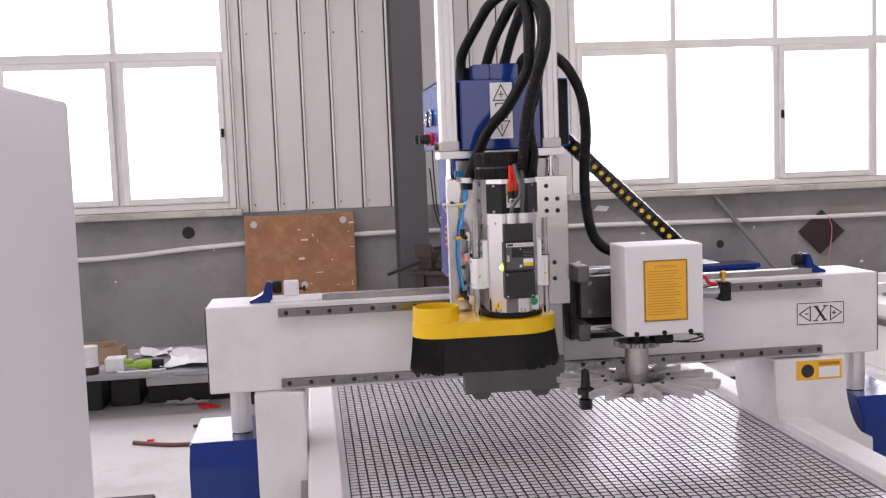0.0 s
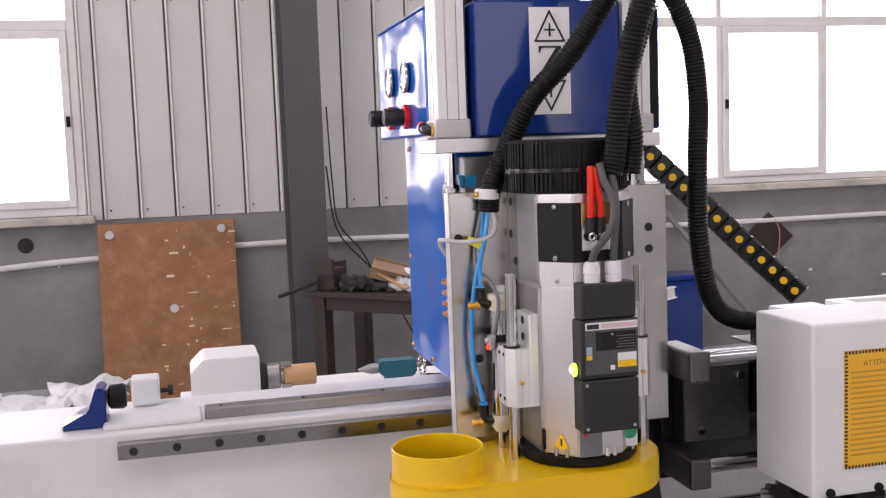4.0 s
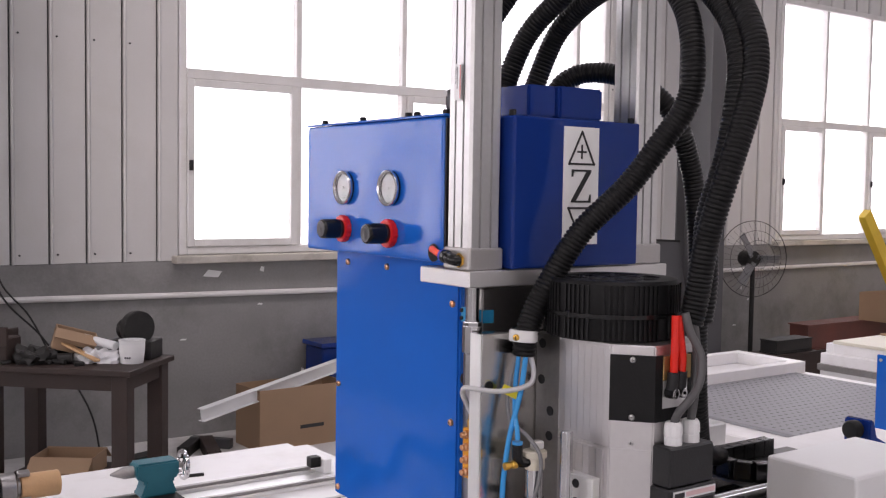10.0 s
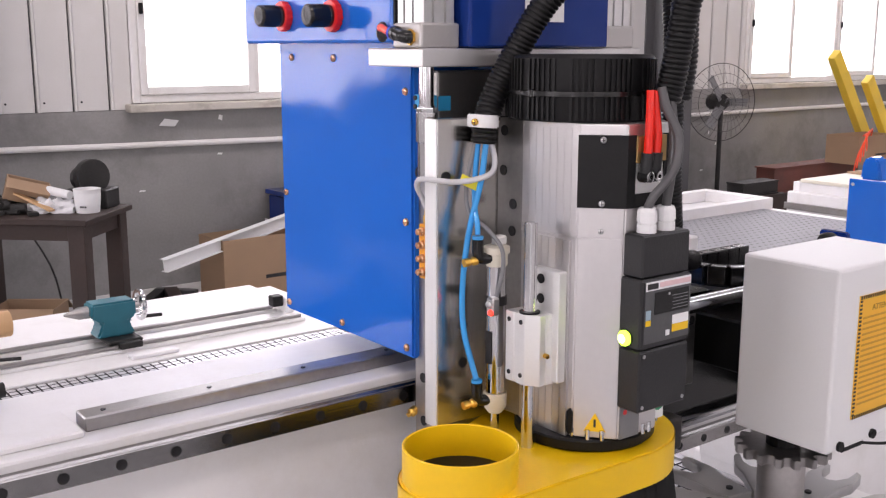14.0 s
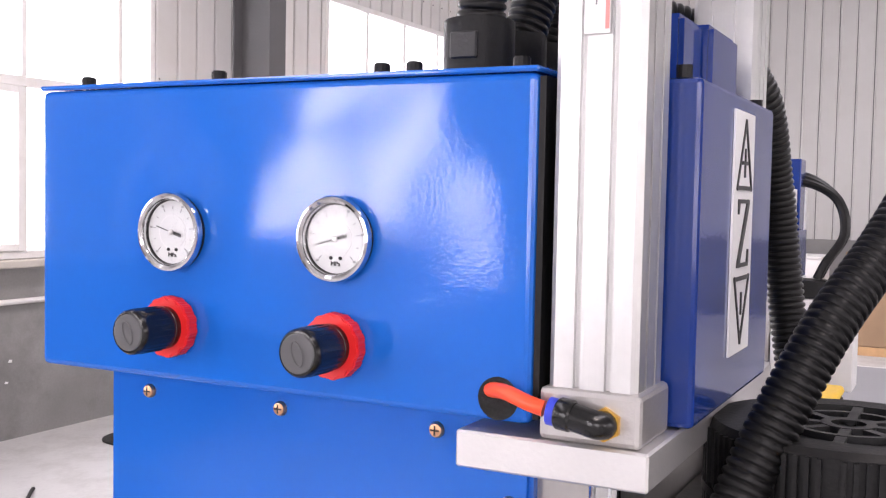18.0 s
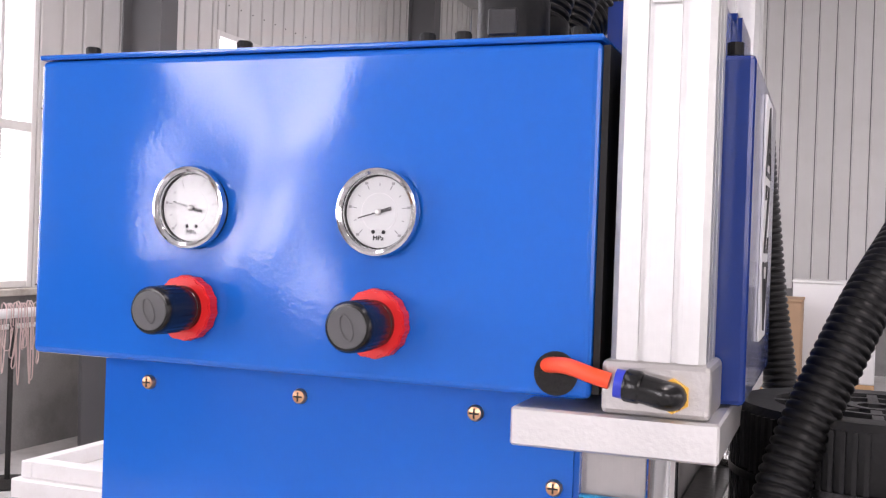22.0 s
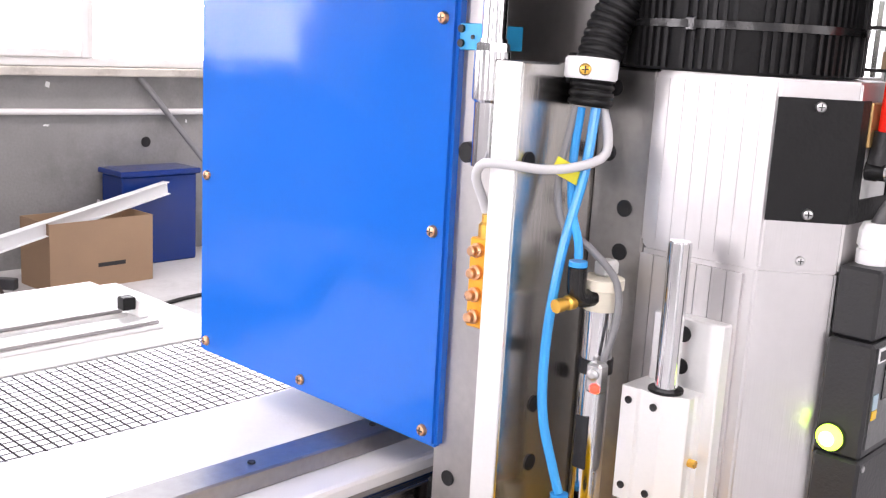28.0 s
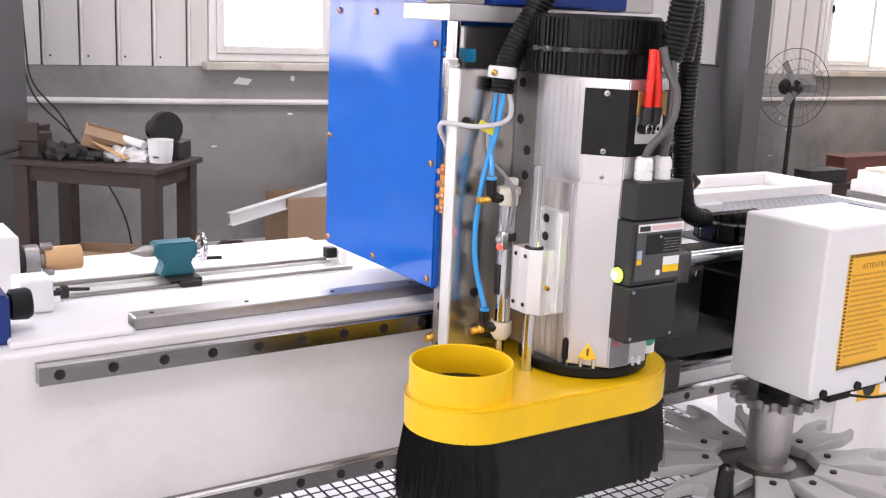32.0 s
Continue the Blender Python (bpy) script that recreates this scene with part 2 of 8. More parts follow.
M_ORANGE_PRINT = mat("dark_orange_print", (0.45, 0.22, 0.02), 0.5, 0, 0.05, 30, 0.0)
M_NOTICE_LINE = mat("faint_orange_print", (0.66, 0.33, 0.03), 0.5, 0, 0.08, 60, 0.0)
M_TEAL = mat("teal_cast_paint", (0.012, 0.135, 0.18), 0.4, 0, 0.1, 20, 0.03, 200)
M_SENSOR = mat("sky_blue_plastic", (0.02, 0.36, 0.68), 0.35, 0, 0.04, 20, 0.0)
M_BEIGE = mat("beige_plastic", (0.70, 0.66, 0.55), 0.45, 0, 0.05, 20, 0.01)
M_TILE = mat("grey_bed_plastic", (0.58, 0.58, 0.60), 0.17, 0, 0.07, 3, 0.004, 220, (0.34, 0.34, 0.36), 0.35, 3, per_object=0.05, spec=0.7)
# near-black colour that holds the shade of the narrow gaps between tiles
M_GROOVE = mat("groove_shade", (0.05, 0.05, 0.055), 0.6, 0, 0.1, 10, 0.02)
M_CONCRETE_WALL = mat("grey_cement_render", (0.285, 0.28, 0.277), 0.88, 0, 0.18, 1.9, 0.06, 60, (0.125, 0.122, 0.12), 0.75, 1.3)
M_FLOOR = mat("dusty_concrete_floor", (0.62, 0.61, 0.60), 0.6, 0, 0.10, 1.2, 0.05, 45, (0.30, 0.285, 0.27), 0.75, 1.1)
M_PANEL = mat("white_sheet_metal_wall", (0.62, 0.61, 0.60), 0.5, 0, 0.04, 1.5, 0.01, 80, (0.5, 0.48, 0.44), 0.25, 2.0, per_object=0.03)
M_COLUMN = mat("grey_column_paint", (0.085, 0.085, 0.09), 0.5, 0, 0.1, 3, 0.02, 90)
M_FRAME = mat("white_window_plastic", (0.74, 0.73, 0.72), 0.4, 0, 0.03, 6, 0.0, 100, (0.4, 0.36, 0.3), 0.25, 5)
M_SILL = mat("stained_sill", (0.55, 0.52, 0.47), 0.7, 0, 0.1, 6, 0.03, 80, (0.22, 0.19, 0.16), 0.7, 4)
M_CEIL = mat("white_roof_sheet", (0.50, 0.50, 0.50), 0.6, 0, 0.04, 2, 0.01)
M_PLY = mat("orange_brown_plywood", (0.36, 0.165, 0.075), 0.65, 0, 0.22, 5, 0.04, 90, (0.55, 0.33, 0.19), 0.5, 9)
M_CARTON = mat("brown_cardboard", (0.36, 0.235, 0.145), 0.8, 0, 0.08, 5, 0.02, 150)
M_RUST = mat("rusty_red_brown_paint", (0.032, 0.017, 0.013), 0.6, 0, 0.25, 6, 0.05, 90)
M_SECTION = mat("red_oxide_primer", (0.15, 0.048, 0.035), 0.6, 0, 0.2, 5, 0.03, 90, (0.06, 0.035, 0.03), 0.5, 4)
M_DARK_STUFF = mat("oily_dark_metal", (0.028, 0.027, 0.026), 0.5, 0.4, 0.3, 14, 0.05, 120)
M_WOOD = mat("pale_turned_wood", (0.62, 0.38, 0.19), 0.5, 0, 0.1, 14, 0.02, 160)
M_STRAW = mat("brown_paper", (0.42, 0.29, 0.17), 0.8, 0, 0.12, 14, 0.03, 160)
M_GREEN = mat("green_plastic", (0.30, 0.50, 0.05), 0.4, 0, 0.1, 14, 0.0)
M_YELLOW_POST = mat("yellow_post_paint", (0.80, 0.55, 0.05), 0.5, 0, 0.1, 5, 0.02)
M_PVC = mat("grey_white_plastic_fork", (0.52, 0.51, 0.50), 0.35, 0, 0.04, 15, 0.005)
M_GREY_BED = mat("dark_grey_table_board", (0.27, 0.27, 0.285), 0.55, 0, 0.08, 3, 0.02, 120)
M_PAPER = mat("white_plastic_bag", (0.75, 0.75, 0.76), 0.35, 0, 0.06, 18, 0.05, 60)
M_GLASS = clear("window_glass")
M_GLASS_G = clear("gauge_glass")
M_LED_G = glow("green_lamp_lens", (0.55, 1.0, 0.06), 3.2)
M_LED_CORE = glow("lamp_core", (1.0, 0.95, 0.35), 7.0)
M_LED_R = glow("red_lamp_lens", (1.0, 0.025, 0.012), 4.0)


# ---- builders ----
def thing(name, label, category, base=(0, 0, 0), group="", kind=""):
    ob = new(name)
    ob.location = base
    ob.empty_display_size = 0.05
    return tagged(ob, label, category, group, kind)


def mesh_of(bm, name, material, smooth=False):
    me = bpy.data.meshes.new(name)
    bmesh.ops.recalc_face_normals(bm, faces=bm.faces)
    bm.to_mesh(me)
    bm.free()
    me.materials.append(material)
    if smooth:
        me.polygons.foreach_set("use_smooth", [True] * len(me.polygons))
        me.set_sharp_from_angle(angle=radians(35))
    return me


def world_loc(ob):
    """Where a parent's own frame stands: parts below a thing keep world places."""
    return Vector(ob.location) if ob.parent is None else Vector((0, 0, 0))


def part(name, bm, material, parent=None, label="", smooth=False):
    """Links a bmesh, in world places, as one mesh under a thing or part."""
    ob = new(name, mesh_of(bm, name, material, smooth))
    if parent:
        ob.parent = parent
        ob.matrix_parent_inverse = Matrix.Translation(-world_loc(parent))
    if label:
        ob["label"] = label
    return ob


def solid(name, bm, material, label, category, kind="", group="", smooth=False):
    """A thing of one mesh."""
    return tagged(part(name, bm, material, None, "", smooth), label, category, group, kind)


def add(bm, other):
    me = bpy.data.meshes.new("tmp")
    other.to_mesh(me)
    other.free()
    bm.from_mesh(me)
    bpy.data.meshes.remove(me)
    return bm


def box(x0, x1, y0, y1, z0, z1, bev=0.0, seg=2, m=None, bm=None):
    b = bmesh.new()
    bmesh.ops.create_cube(b, size=1)
    for v in b.verts:
        v.co = Vector((x0 + (v.co.x + 0.5) * (x1 - x0), y0 + (v.co.y + 0.5) * (y1 - y0), z0 + (v.co.z + 0.5) * (z1 - z0)))
    if bev:
        bmesh.ops.bevel(b, geom=b.edges[:], offset=bev, segments=seg, affect="EDGES", profile=0.5)
    if m is not None:
        b.transform(m)
    return add(bm, b) if bm is not None else b


def axis_frame(p, d):
    d = Vector(d).normalized()
    return Matrix.Translation(p) @ d.to_track_quat("Z", "Y").to_matrix().to_4x4()


def cyl(p, q, r, r2=None, n=24, bm=None, bev=0.0, caps=True):
    p, q = Vector(p), Vector(q)
    b = bmesh.new()
    L = (q - p).length
    bmesh.ops.create_cone(b, cap_ends=caps, segments=n, radius1=r, radius2=r if r2 is None else r2, depth=L)
    bmesh.ops.translate(b, verts=b.verts, vec=(0, 0, L / 2))
    if bev:
        es = [e for e in b.edges if len(e.link_faces) == 2 and any(len(f.verts) > 4 for f in e.link_faces)]
        bmesh.ops.bevel(b, geom=es, offset=bev, segments=2, affect="EDGES")
    b.transform(axis_frame(p, q - p))
    return add(bm, b) if bm is not None else b


def lathe(profile, p, d, n=32, bm=None):
    """A solid turned from (radius, height) pairs about the axis d through p."""
    b = bmesh.new()
    rings = []
    for r, h in profile:
        if r < 1e-6:
            rings.append([b.verts.new((0, 0, h))])
        else:
            rings.append([b.verts.new((r * math.cos(a), r * math.sin(a), h)) for a in (2 * math.pi * k / n for k in range(n))])
    for A, B in zip(rings, rings[1:]):
        for k in range(n):
            a0, a1 = A[k % len(A)], A[(k + 1) % len(A)]
            b0, b1 = B[k % len(B)], B[(k + 1) % len(B)]
            vs = []
            for v in (a0, a1, b1, b0):
                if v not in vs:
                    vs.append(v)
            if len(vs) > 2:
                b.faces.new(vs)
    b.transform(axis_frame(p, d))
    return add(bm, b) if bm is not None else b


def spline(points, step=0.004):
    """Points at even steps along a smooth curve through the given ones."""
    P = [Vector(p) for p in points]
    P = [P[0] * 2 - P[1]] + P + [P[-1] * 2 - P[-2]]
    out = []
    for i in range(1, len(P) - 2):
        a, b, c, d = P[i - 1:i + 3]
        n = max(2, int((c - b).length / min(0.002, step / 6)))
        for k in range(n):
            t = k / n
            out.append(0.5 * ((2 * b) + (c - a) * t + (2 * a - 5 * b + 4 * c - d) * t * t + (3 * b - a - 3 * c + d) * t ** 3))
    out.append(P[-2])
    res, acc = [out[0]], 0.0
    for a, b in zip(out, out[1:]):
        acc += (b - a).length
        if acc >= step:
            res.append(b)
            acc = 0.0
    return res


def tube(points, r, n=12, step=0.006, bm=None):
    """A tube along a smooth curve."""
    pts = spline(points, step)
    b = bmesh.new()
    up = Vector((0.1, 0.2, 1))
    rings = []
    for i, p in enumerate(pts):
        d = (pts[min(i + 1, len(pts) - 1)] - pts[max(i - 1, 0)]).normalized()
        s = d.cross(up)
        if s.length < 1e-3:
            s = d.cross(Vector((1, 0, 0)))
        s.normalize()
        u = s.cross(d).normalized()
        up = u
        rings.append([b.verts.new(p + s * r * math.cos(2 * math.pi * k / n) + u * r * math.sin(2 * math.pi * k / n)) for k in range(n)])
    for A, B in zip(rings, rings[1:]):
        for k in range(n):
            b.faces.new((A[k], A[(k + 1) % n], B[(k + 1) % n], B[k]))
    b.faces.new(rings[0][::-1])
    b.faces.new(rings[-1])
    return add(bm, b) if bm is not None else b


def prism(poly, a, b_, axis="y", bev=0.0, bm=None):
    """A flat outline, (u, v) pairs, pushed from a to b_ along an axis. Axis y: u is x, v is z; axis z: u x, v y; axis x: u y, v z."""
    b = bmesh.new()

    def at(u, v, w):
        return {"y": (u, w, v), "z": (u, v, w), "x": (w, u, v)}[axis]
    lo = [b.verts.new(at(u, v, a)) for u, v in poly]
    hi = [b.verts.new(at(u, v, b_)) for u, v in poly]
    b.faces.new(lo)
    b.faces.new(hi[::-1])
    n = len(poly)
    for k in range(n):
        b.faces.new((lo[k], lo[(k + 1) % n], hi[(k + 1) % n], hi[k]))
    bmesh.ops.recalc_face_normals(b, faces=b.faces)
    if bev:
        bmesh.ops.bevel(b, geom=b.edges[:], offset=bev, segments=2, affect="EDGES")
    return add(bm, b) if bm is not None else b


def screw(name, parent, p, d, r, material, slot=True, label=""):
    """A domed screw head with a recessed cross."""
    prof = [(r, 0), (r, r * 0.25), (r * 0.8, r * 0.6), (r * 0.3, r * 0.75), (0, r * 0.77)]
    b = lathe(prof, p, d, 16)
    o = part(name, b, material, parent, label, True)
    if slot:
        d = Vector(d).normalized()
        fr = axis_frame(Vector(p) + d * r * 0.72, d)
        s = bmesh.new()
        box(-r * 0.6, r * 0.6, -r * 0.1, r * 0.1, 0, r * 0.08, m=fr, bm=s)
        box(-r * 0.1, r * 0.1, -r * 0.6, r * 0.6, 0, r * 0.081, m=fr, bm=s)
        part("recess", s, M_SCREW_DARK, o)
    return o


def socket(name, parent, p, d, r, material=None):
    """A countersunk bolt: a dark hole with a steel rim."""
    b = lathe([(r, -0.001), (r, 0.0007), (r * 0.9, 0.0009), (r * 0.62, 0.0006), (0, 0.0004)], p, d, 16)
    return part(name, b, material or M_SCREW_DARK, parent, "", True)


def letters(name, text, p, right, up, size, material, parent=None):
    """Flat letters in the built-in font, as a mesh."""
    cu = bpy.data.curves.new(name, "FONT")
    cu.body, cu.size, cu.align_x, cu.align_y = text, size, "CENTER", "CENTER"
    cu.extrude = 0.0003
    tmp = bpy.data.objects.new("tmp", cu)
    me = bpy.data.meshes.new_from_object(tmp)
    bpy.data.objects.remove(tmp)
    me.materials.clear()
    me.materials.append(material)
    me.name = name
    r, u = Vector(right).normalized(), Vector(up).normalized()
    w = r.cross(u)
    mm = Matrix(((r.x, u.x, w.x, p[0]), (r.y, u.y, w.y, p[1]), (r.z, u.z, w.z, p[2]), (0, 0, 0, 1)))
    me.transform(mm)
    ob = new(name, me)
    if parent:
        ob.parent = parent
        ob.matrix_parent_inverse = Matrix.Translation(-world_loc(parent))
    return ob


def serif_letter(name, kind, cx, cz, h, y0, y1, material, parent):
    """A roman capital X or Z as a flat solid of height h about (cx, cz) in an x-z plane."""
    b = bmesh.new()
    w, t = h * 0.40, h * 0.06
    pieces = []
    if kind == "Z":
        pieces += [[(-w, h / 2 - t), (w, h / 2 - t), (w, h / 2), (-w, h / 2)], [(-w, -h / 2), (w, -h / 2), (w, -h / 2 + t), (-w, -h / 2 + t)],
                   [(-w, -h / 2 + t), (-w + 0.19 * h, -h / 2 + t), (w, h / 2 - t), (w - 0.19 * h, h / 2 - t)],
                   [(-w, h / 2 - t), (-w, h / 2 - 0.22 * h), (-w + 0.05 * h, h / 2 - 0.22 * h), (-w + 0.10 * h, h / 2 - t)],
                   [(w, -h / 2 + t), (w - 0.10 * h, -h / 2 + t), (w - 0.05 * h, -h / 2 + 0.25 * h), (w, -h / 2 + 0.25 * h)]]
    else:
        pieces += [[(-0.40 * h, h / 2 - t), (-0.20 * h, h / 2 - t), (0.40 * h, -h / 2 + t), (0.20 * h, -h / 2 + t)], [(0.30 * h, h / 2 - t), (0.38 * h, h / 2 - t), (-0.28 * h, -h / 2 + t), (-0.36 * h, -h / 2 + t)]]
        for u in (-0.30, 0.34):
            pieces.append([(u * h - 0.17 * h, h / 2 - t), (u * h + 0.17 * h, h / 2 - t), (u * h + 0.17 * h, h / 2), (u * h - 0.17 * h, h / 2)])
            pieces.append([(-u * h - 0.17 * h, -h / 2), (-u * h + 0.17 * h, -h / 2), (-u * h + 0.17 * h, -h / 2 + t), (-u * h - 0.17 * h, -h / 2 + t)])
    for k, q in enumerate(pieces):
        prism([(cx + u, cz + v) for u, v in q], y0 - 0.00004 * k, y1, "y", bm=b)
    return part(name, b, material, parent)


def outline(poly, w, y0, y1, bm):
    """A closed line of width w along (x, z) points, lying in an x-z plane."""
    n = len(poly)
    for k in range(n):
        a, c = Vector((*poly[k],)), Vector((*poly[(k + 1) % n],))
        d = (c - a).normalized()
        s = Vector((-d.y, d.x)) * w / 2
        e = d * w / 2
        q = [a - e + s, a - e - s, c + e - s, c + e + s]
        prism([(v.x, v.y) for v in q], y0 - 0.00005 * k, y1, "y", bm=bm)
    return bm

# ---- the hall ----
solid("floor", box(ROOM_X0 - 0.4, ROOM_X1 + 0.4, ROOM_Y0 - 0.4, WALL + 0.4, -0.2, 0.0), M_FLOOR, "dusty grey concrete workshop floor with dark stains", "floor", "structure")
roof = bmesh.new()
cur = ROOM_Y0 - 0.4
for a, c in SKYLIGHTS + [(WALL + 0.4, WALL + 0.4)]:
    box(ROOM_X0 - 0.4, ROOM_X1 + 0.4, cur, a, CEIL, CEIL + 0.2, bm=roof)
    if c > a:
        box(ROOM_X0 - 0.4, -3.0, a, c, CEIL, CEIL + 0.2, bm=roof)
        box(12.0, ROOM_X1 + 0.4, a, c, CEIL, CEIL + 0.2, bm=roof)
    cur = c
solid("ceiling", roof, M_CEIL, "white sheet metal workshop roof with skylight strips", "ceiling", "structure")
wall_n = solid("wall_north", box(ROOM_X0 - 0.24, ROOM_X1 + 0.24, WALL, WALL + 0.24, 0, 1.2), M_CONCRETE_WALL, "grey cement lower wall with white ribbed metal above", "wall", "structure")


def wall_run(name, along, at, thick, spans, z0, z1, lo, hi, label):
    """A wall with window openings; along: 'x' or 'y'; spans: openings."""
    b = bmesh.new()

    def piece(a, c, za, zb):
        if along == "x":
            box(a, c, min(at, at + thick), max(at, at + thick), za, zb, bm=b)
        else:
            box(min(at, at + thick), max(at, at + thick), a, c, za, zb, bm=b)
    piece(lo, hi, 0, z0)
    piece(lo, hi, z1, CEIL)
    cur = lo
    for a, c in spans:
        piece(cur, a, z0, z1)
        cur = c
    piece(cur, hi, z0, z1)
    return solid(name, b, M_PANEL, label, "wall", "structure")


wall_run("wall_south", "x", ROOM_Y0, -0.24, OPENINGS_S, 1.3, 3.9, ROOM_X0, ROOM_X1, "unseen white sheet metal wall with openings added for light")
wall_run("wall_west", "y", ROOM_X0, -0.24, WINDOWS_W, 1.3, 3.9, ROOM_Y0, WALL, "white sheet metal wall with bright openings")
for i, (a, c) in enumerate(WINDOWS_W):
    w = thing("window_%d" % (i + 4), "white framed window with four bright panes", "window", (ROOM_X0, (a + c) / 2, 1.3), kind="structure")
    n = max(2, round((c - a) / 0.8))
    part("window_frame", box(ROOM_X0 - 0.09, ROOM_X0 - 0.02, a, c, 2.21, 2.32), M_FRAME, w)
    for k in range(n + 1):
        y = a + (c - a) * k / n
        for za, zb in ((1.30, 2.209), (2.321, 3.90)):
            part("mullion", box(ROOM_X0 - 0.09, ROOM_X0 - 0.02, max(a, y - 0.06), min(c, y + 0.06), za, zb), M_FRAME, w)
wall_e = solid("wall_east", box(ROOM_X1, ROOM_X1 + 0.24, ROOM_Y0, WALL, 0, CEIL), M_COLUMN, "grey cement and white ribbed metal end wall", "wall", "structure")
solid("wall_east_base", box(ROOM_X1 - 0.12, ROOM_X1 - 0.001, ROOM_Y0, WALL - 0.001, 0, 1.2), M_CONCRETE_WALL, "grey cement lower end wall", "wall", "structure")

# ribbed sheet panels above the cement wall, one object a sheet
panel_meshes = {}


def panel_mesh(w, h):
    key = (round(w, 3), round(h, 3))
    if key not in panel_meshes:
        g = 0.006
        poly = [(g, 0), (g, -0.028), (g + 0.012, -0.034), (g + 0.022, -0.020), (w - g - 0.004, -0.020), (w - g, -0.016), (w - g, 0)]
        panel_meshes[key] = mesh_of(prism(poly, 0, h, "z"), "panel", M_PANEL)
    return panel_meshes[key]


for k in range(58):
    o = new("panel", panel_mesh(0.248, CEIL - 1.203))
    o.matrix_world = Matrix.Translation((ROOM_X1 - 0.002, WALL - 0.01 - 0.248 * k, 1.203)) @ Matrix.Rotation(radians(-90), 4, "Z")
    o.parent = wall_e
rivets = bmesh.new()
SEAM, RUN = -0.10, 0.23          # one seam of the sheets and their width
cur = ROOM_X0
for a, c in WINDOWS_N + [(ROOM_X1, ROOM_X1)]:
    for s0, s1, z0, z1 in ((cur, a, 1.203, CEIL), (a, c, WIN_Z1, CEIL)):
        if s1 - s0 < 0.05:
            continue
        first = math.ceil((s0 + 0.05 - SEAM) / RUN)
        seams = [s0] + [SEAM + RUN * k for k in range(first, first + 90) if SEAM + RUN * k < s1 - 0.05] + [s1]
        for xa, xb in zip(seams, seams[1:]):
            o = new("panel", panel_mesh(xb - xa, z1 - z0))
            o.location = (xa, WALL + 0.02, z0)
            o.parent = wall_n
            for zr in (1.26, 2.62, 4.0):
                if zr > z0 and xb - xa > 0.15:
                    cyl((xa + 0.05, WALL + 0.001, zr), (xa + 0.05, WALL - 0.006, zr), 0.007, n=6, bm=rivets)
    cur = c
back = bmesh.new()
cur = ROOM_X0
for a, c in WINDOWS_N + [(ROOM_X1, ROOM_X1)]:
    box(cur, a, WALL + 0.022, WALL + 0.12, 1.203, CEIL, bm=back)
    if c > a:
        box(a, c, WALL + 0.022, WALL + 0.12, WIN_Z1, CEIL, bm=back)
    cur = c
part("sheet_backing", back, M_COLUMN, wall_n)
tagged(part("rivet_row", rivets, M_SCREW_DARK, wall_n), kind="stuff")

# the white conduit along the cement wall
pp = bmesh.new()
tube([(-6, WALL - 0.02, 0.93), (-2.2, WALL - 0.02, 0.88), (-0.9, WALL - 0.02, 0.94), (0.5, WALL - 0.02, 0.99), (2.2, WALL - 0.02, 0.97), (4.4, WALL - 0.02, 0.95), (9, WALL - 0.02, 0.96), (15.8, WALL - 0.02, 0.97)], 0.02, 10, 0.1, bm=pp)
solid("wall_conduit", pp, M_FRAME, "white plastic cable conduit along the cement wall", "conduit", "structure", smooth=True)


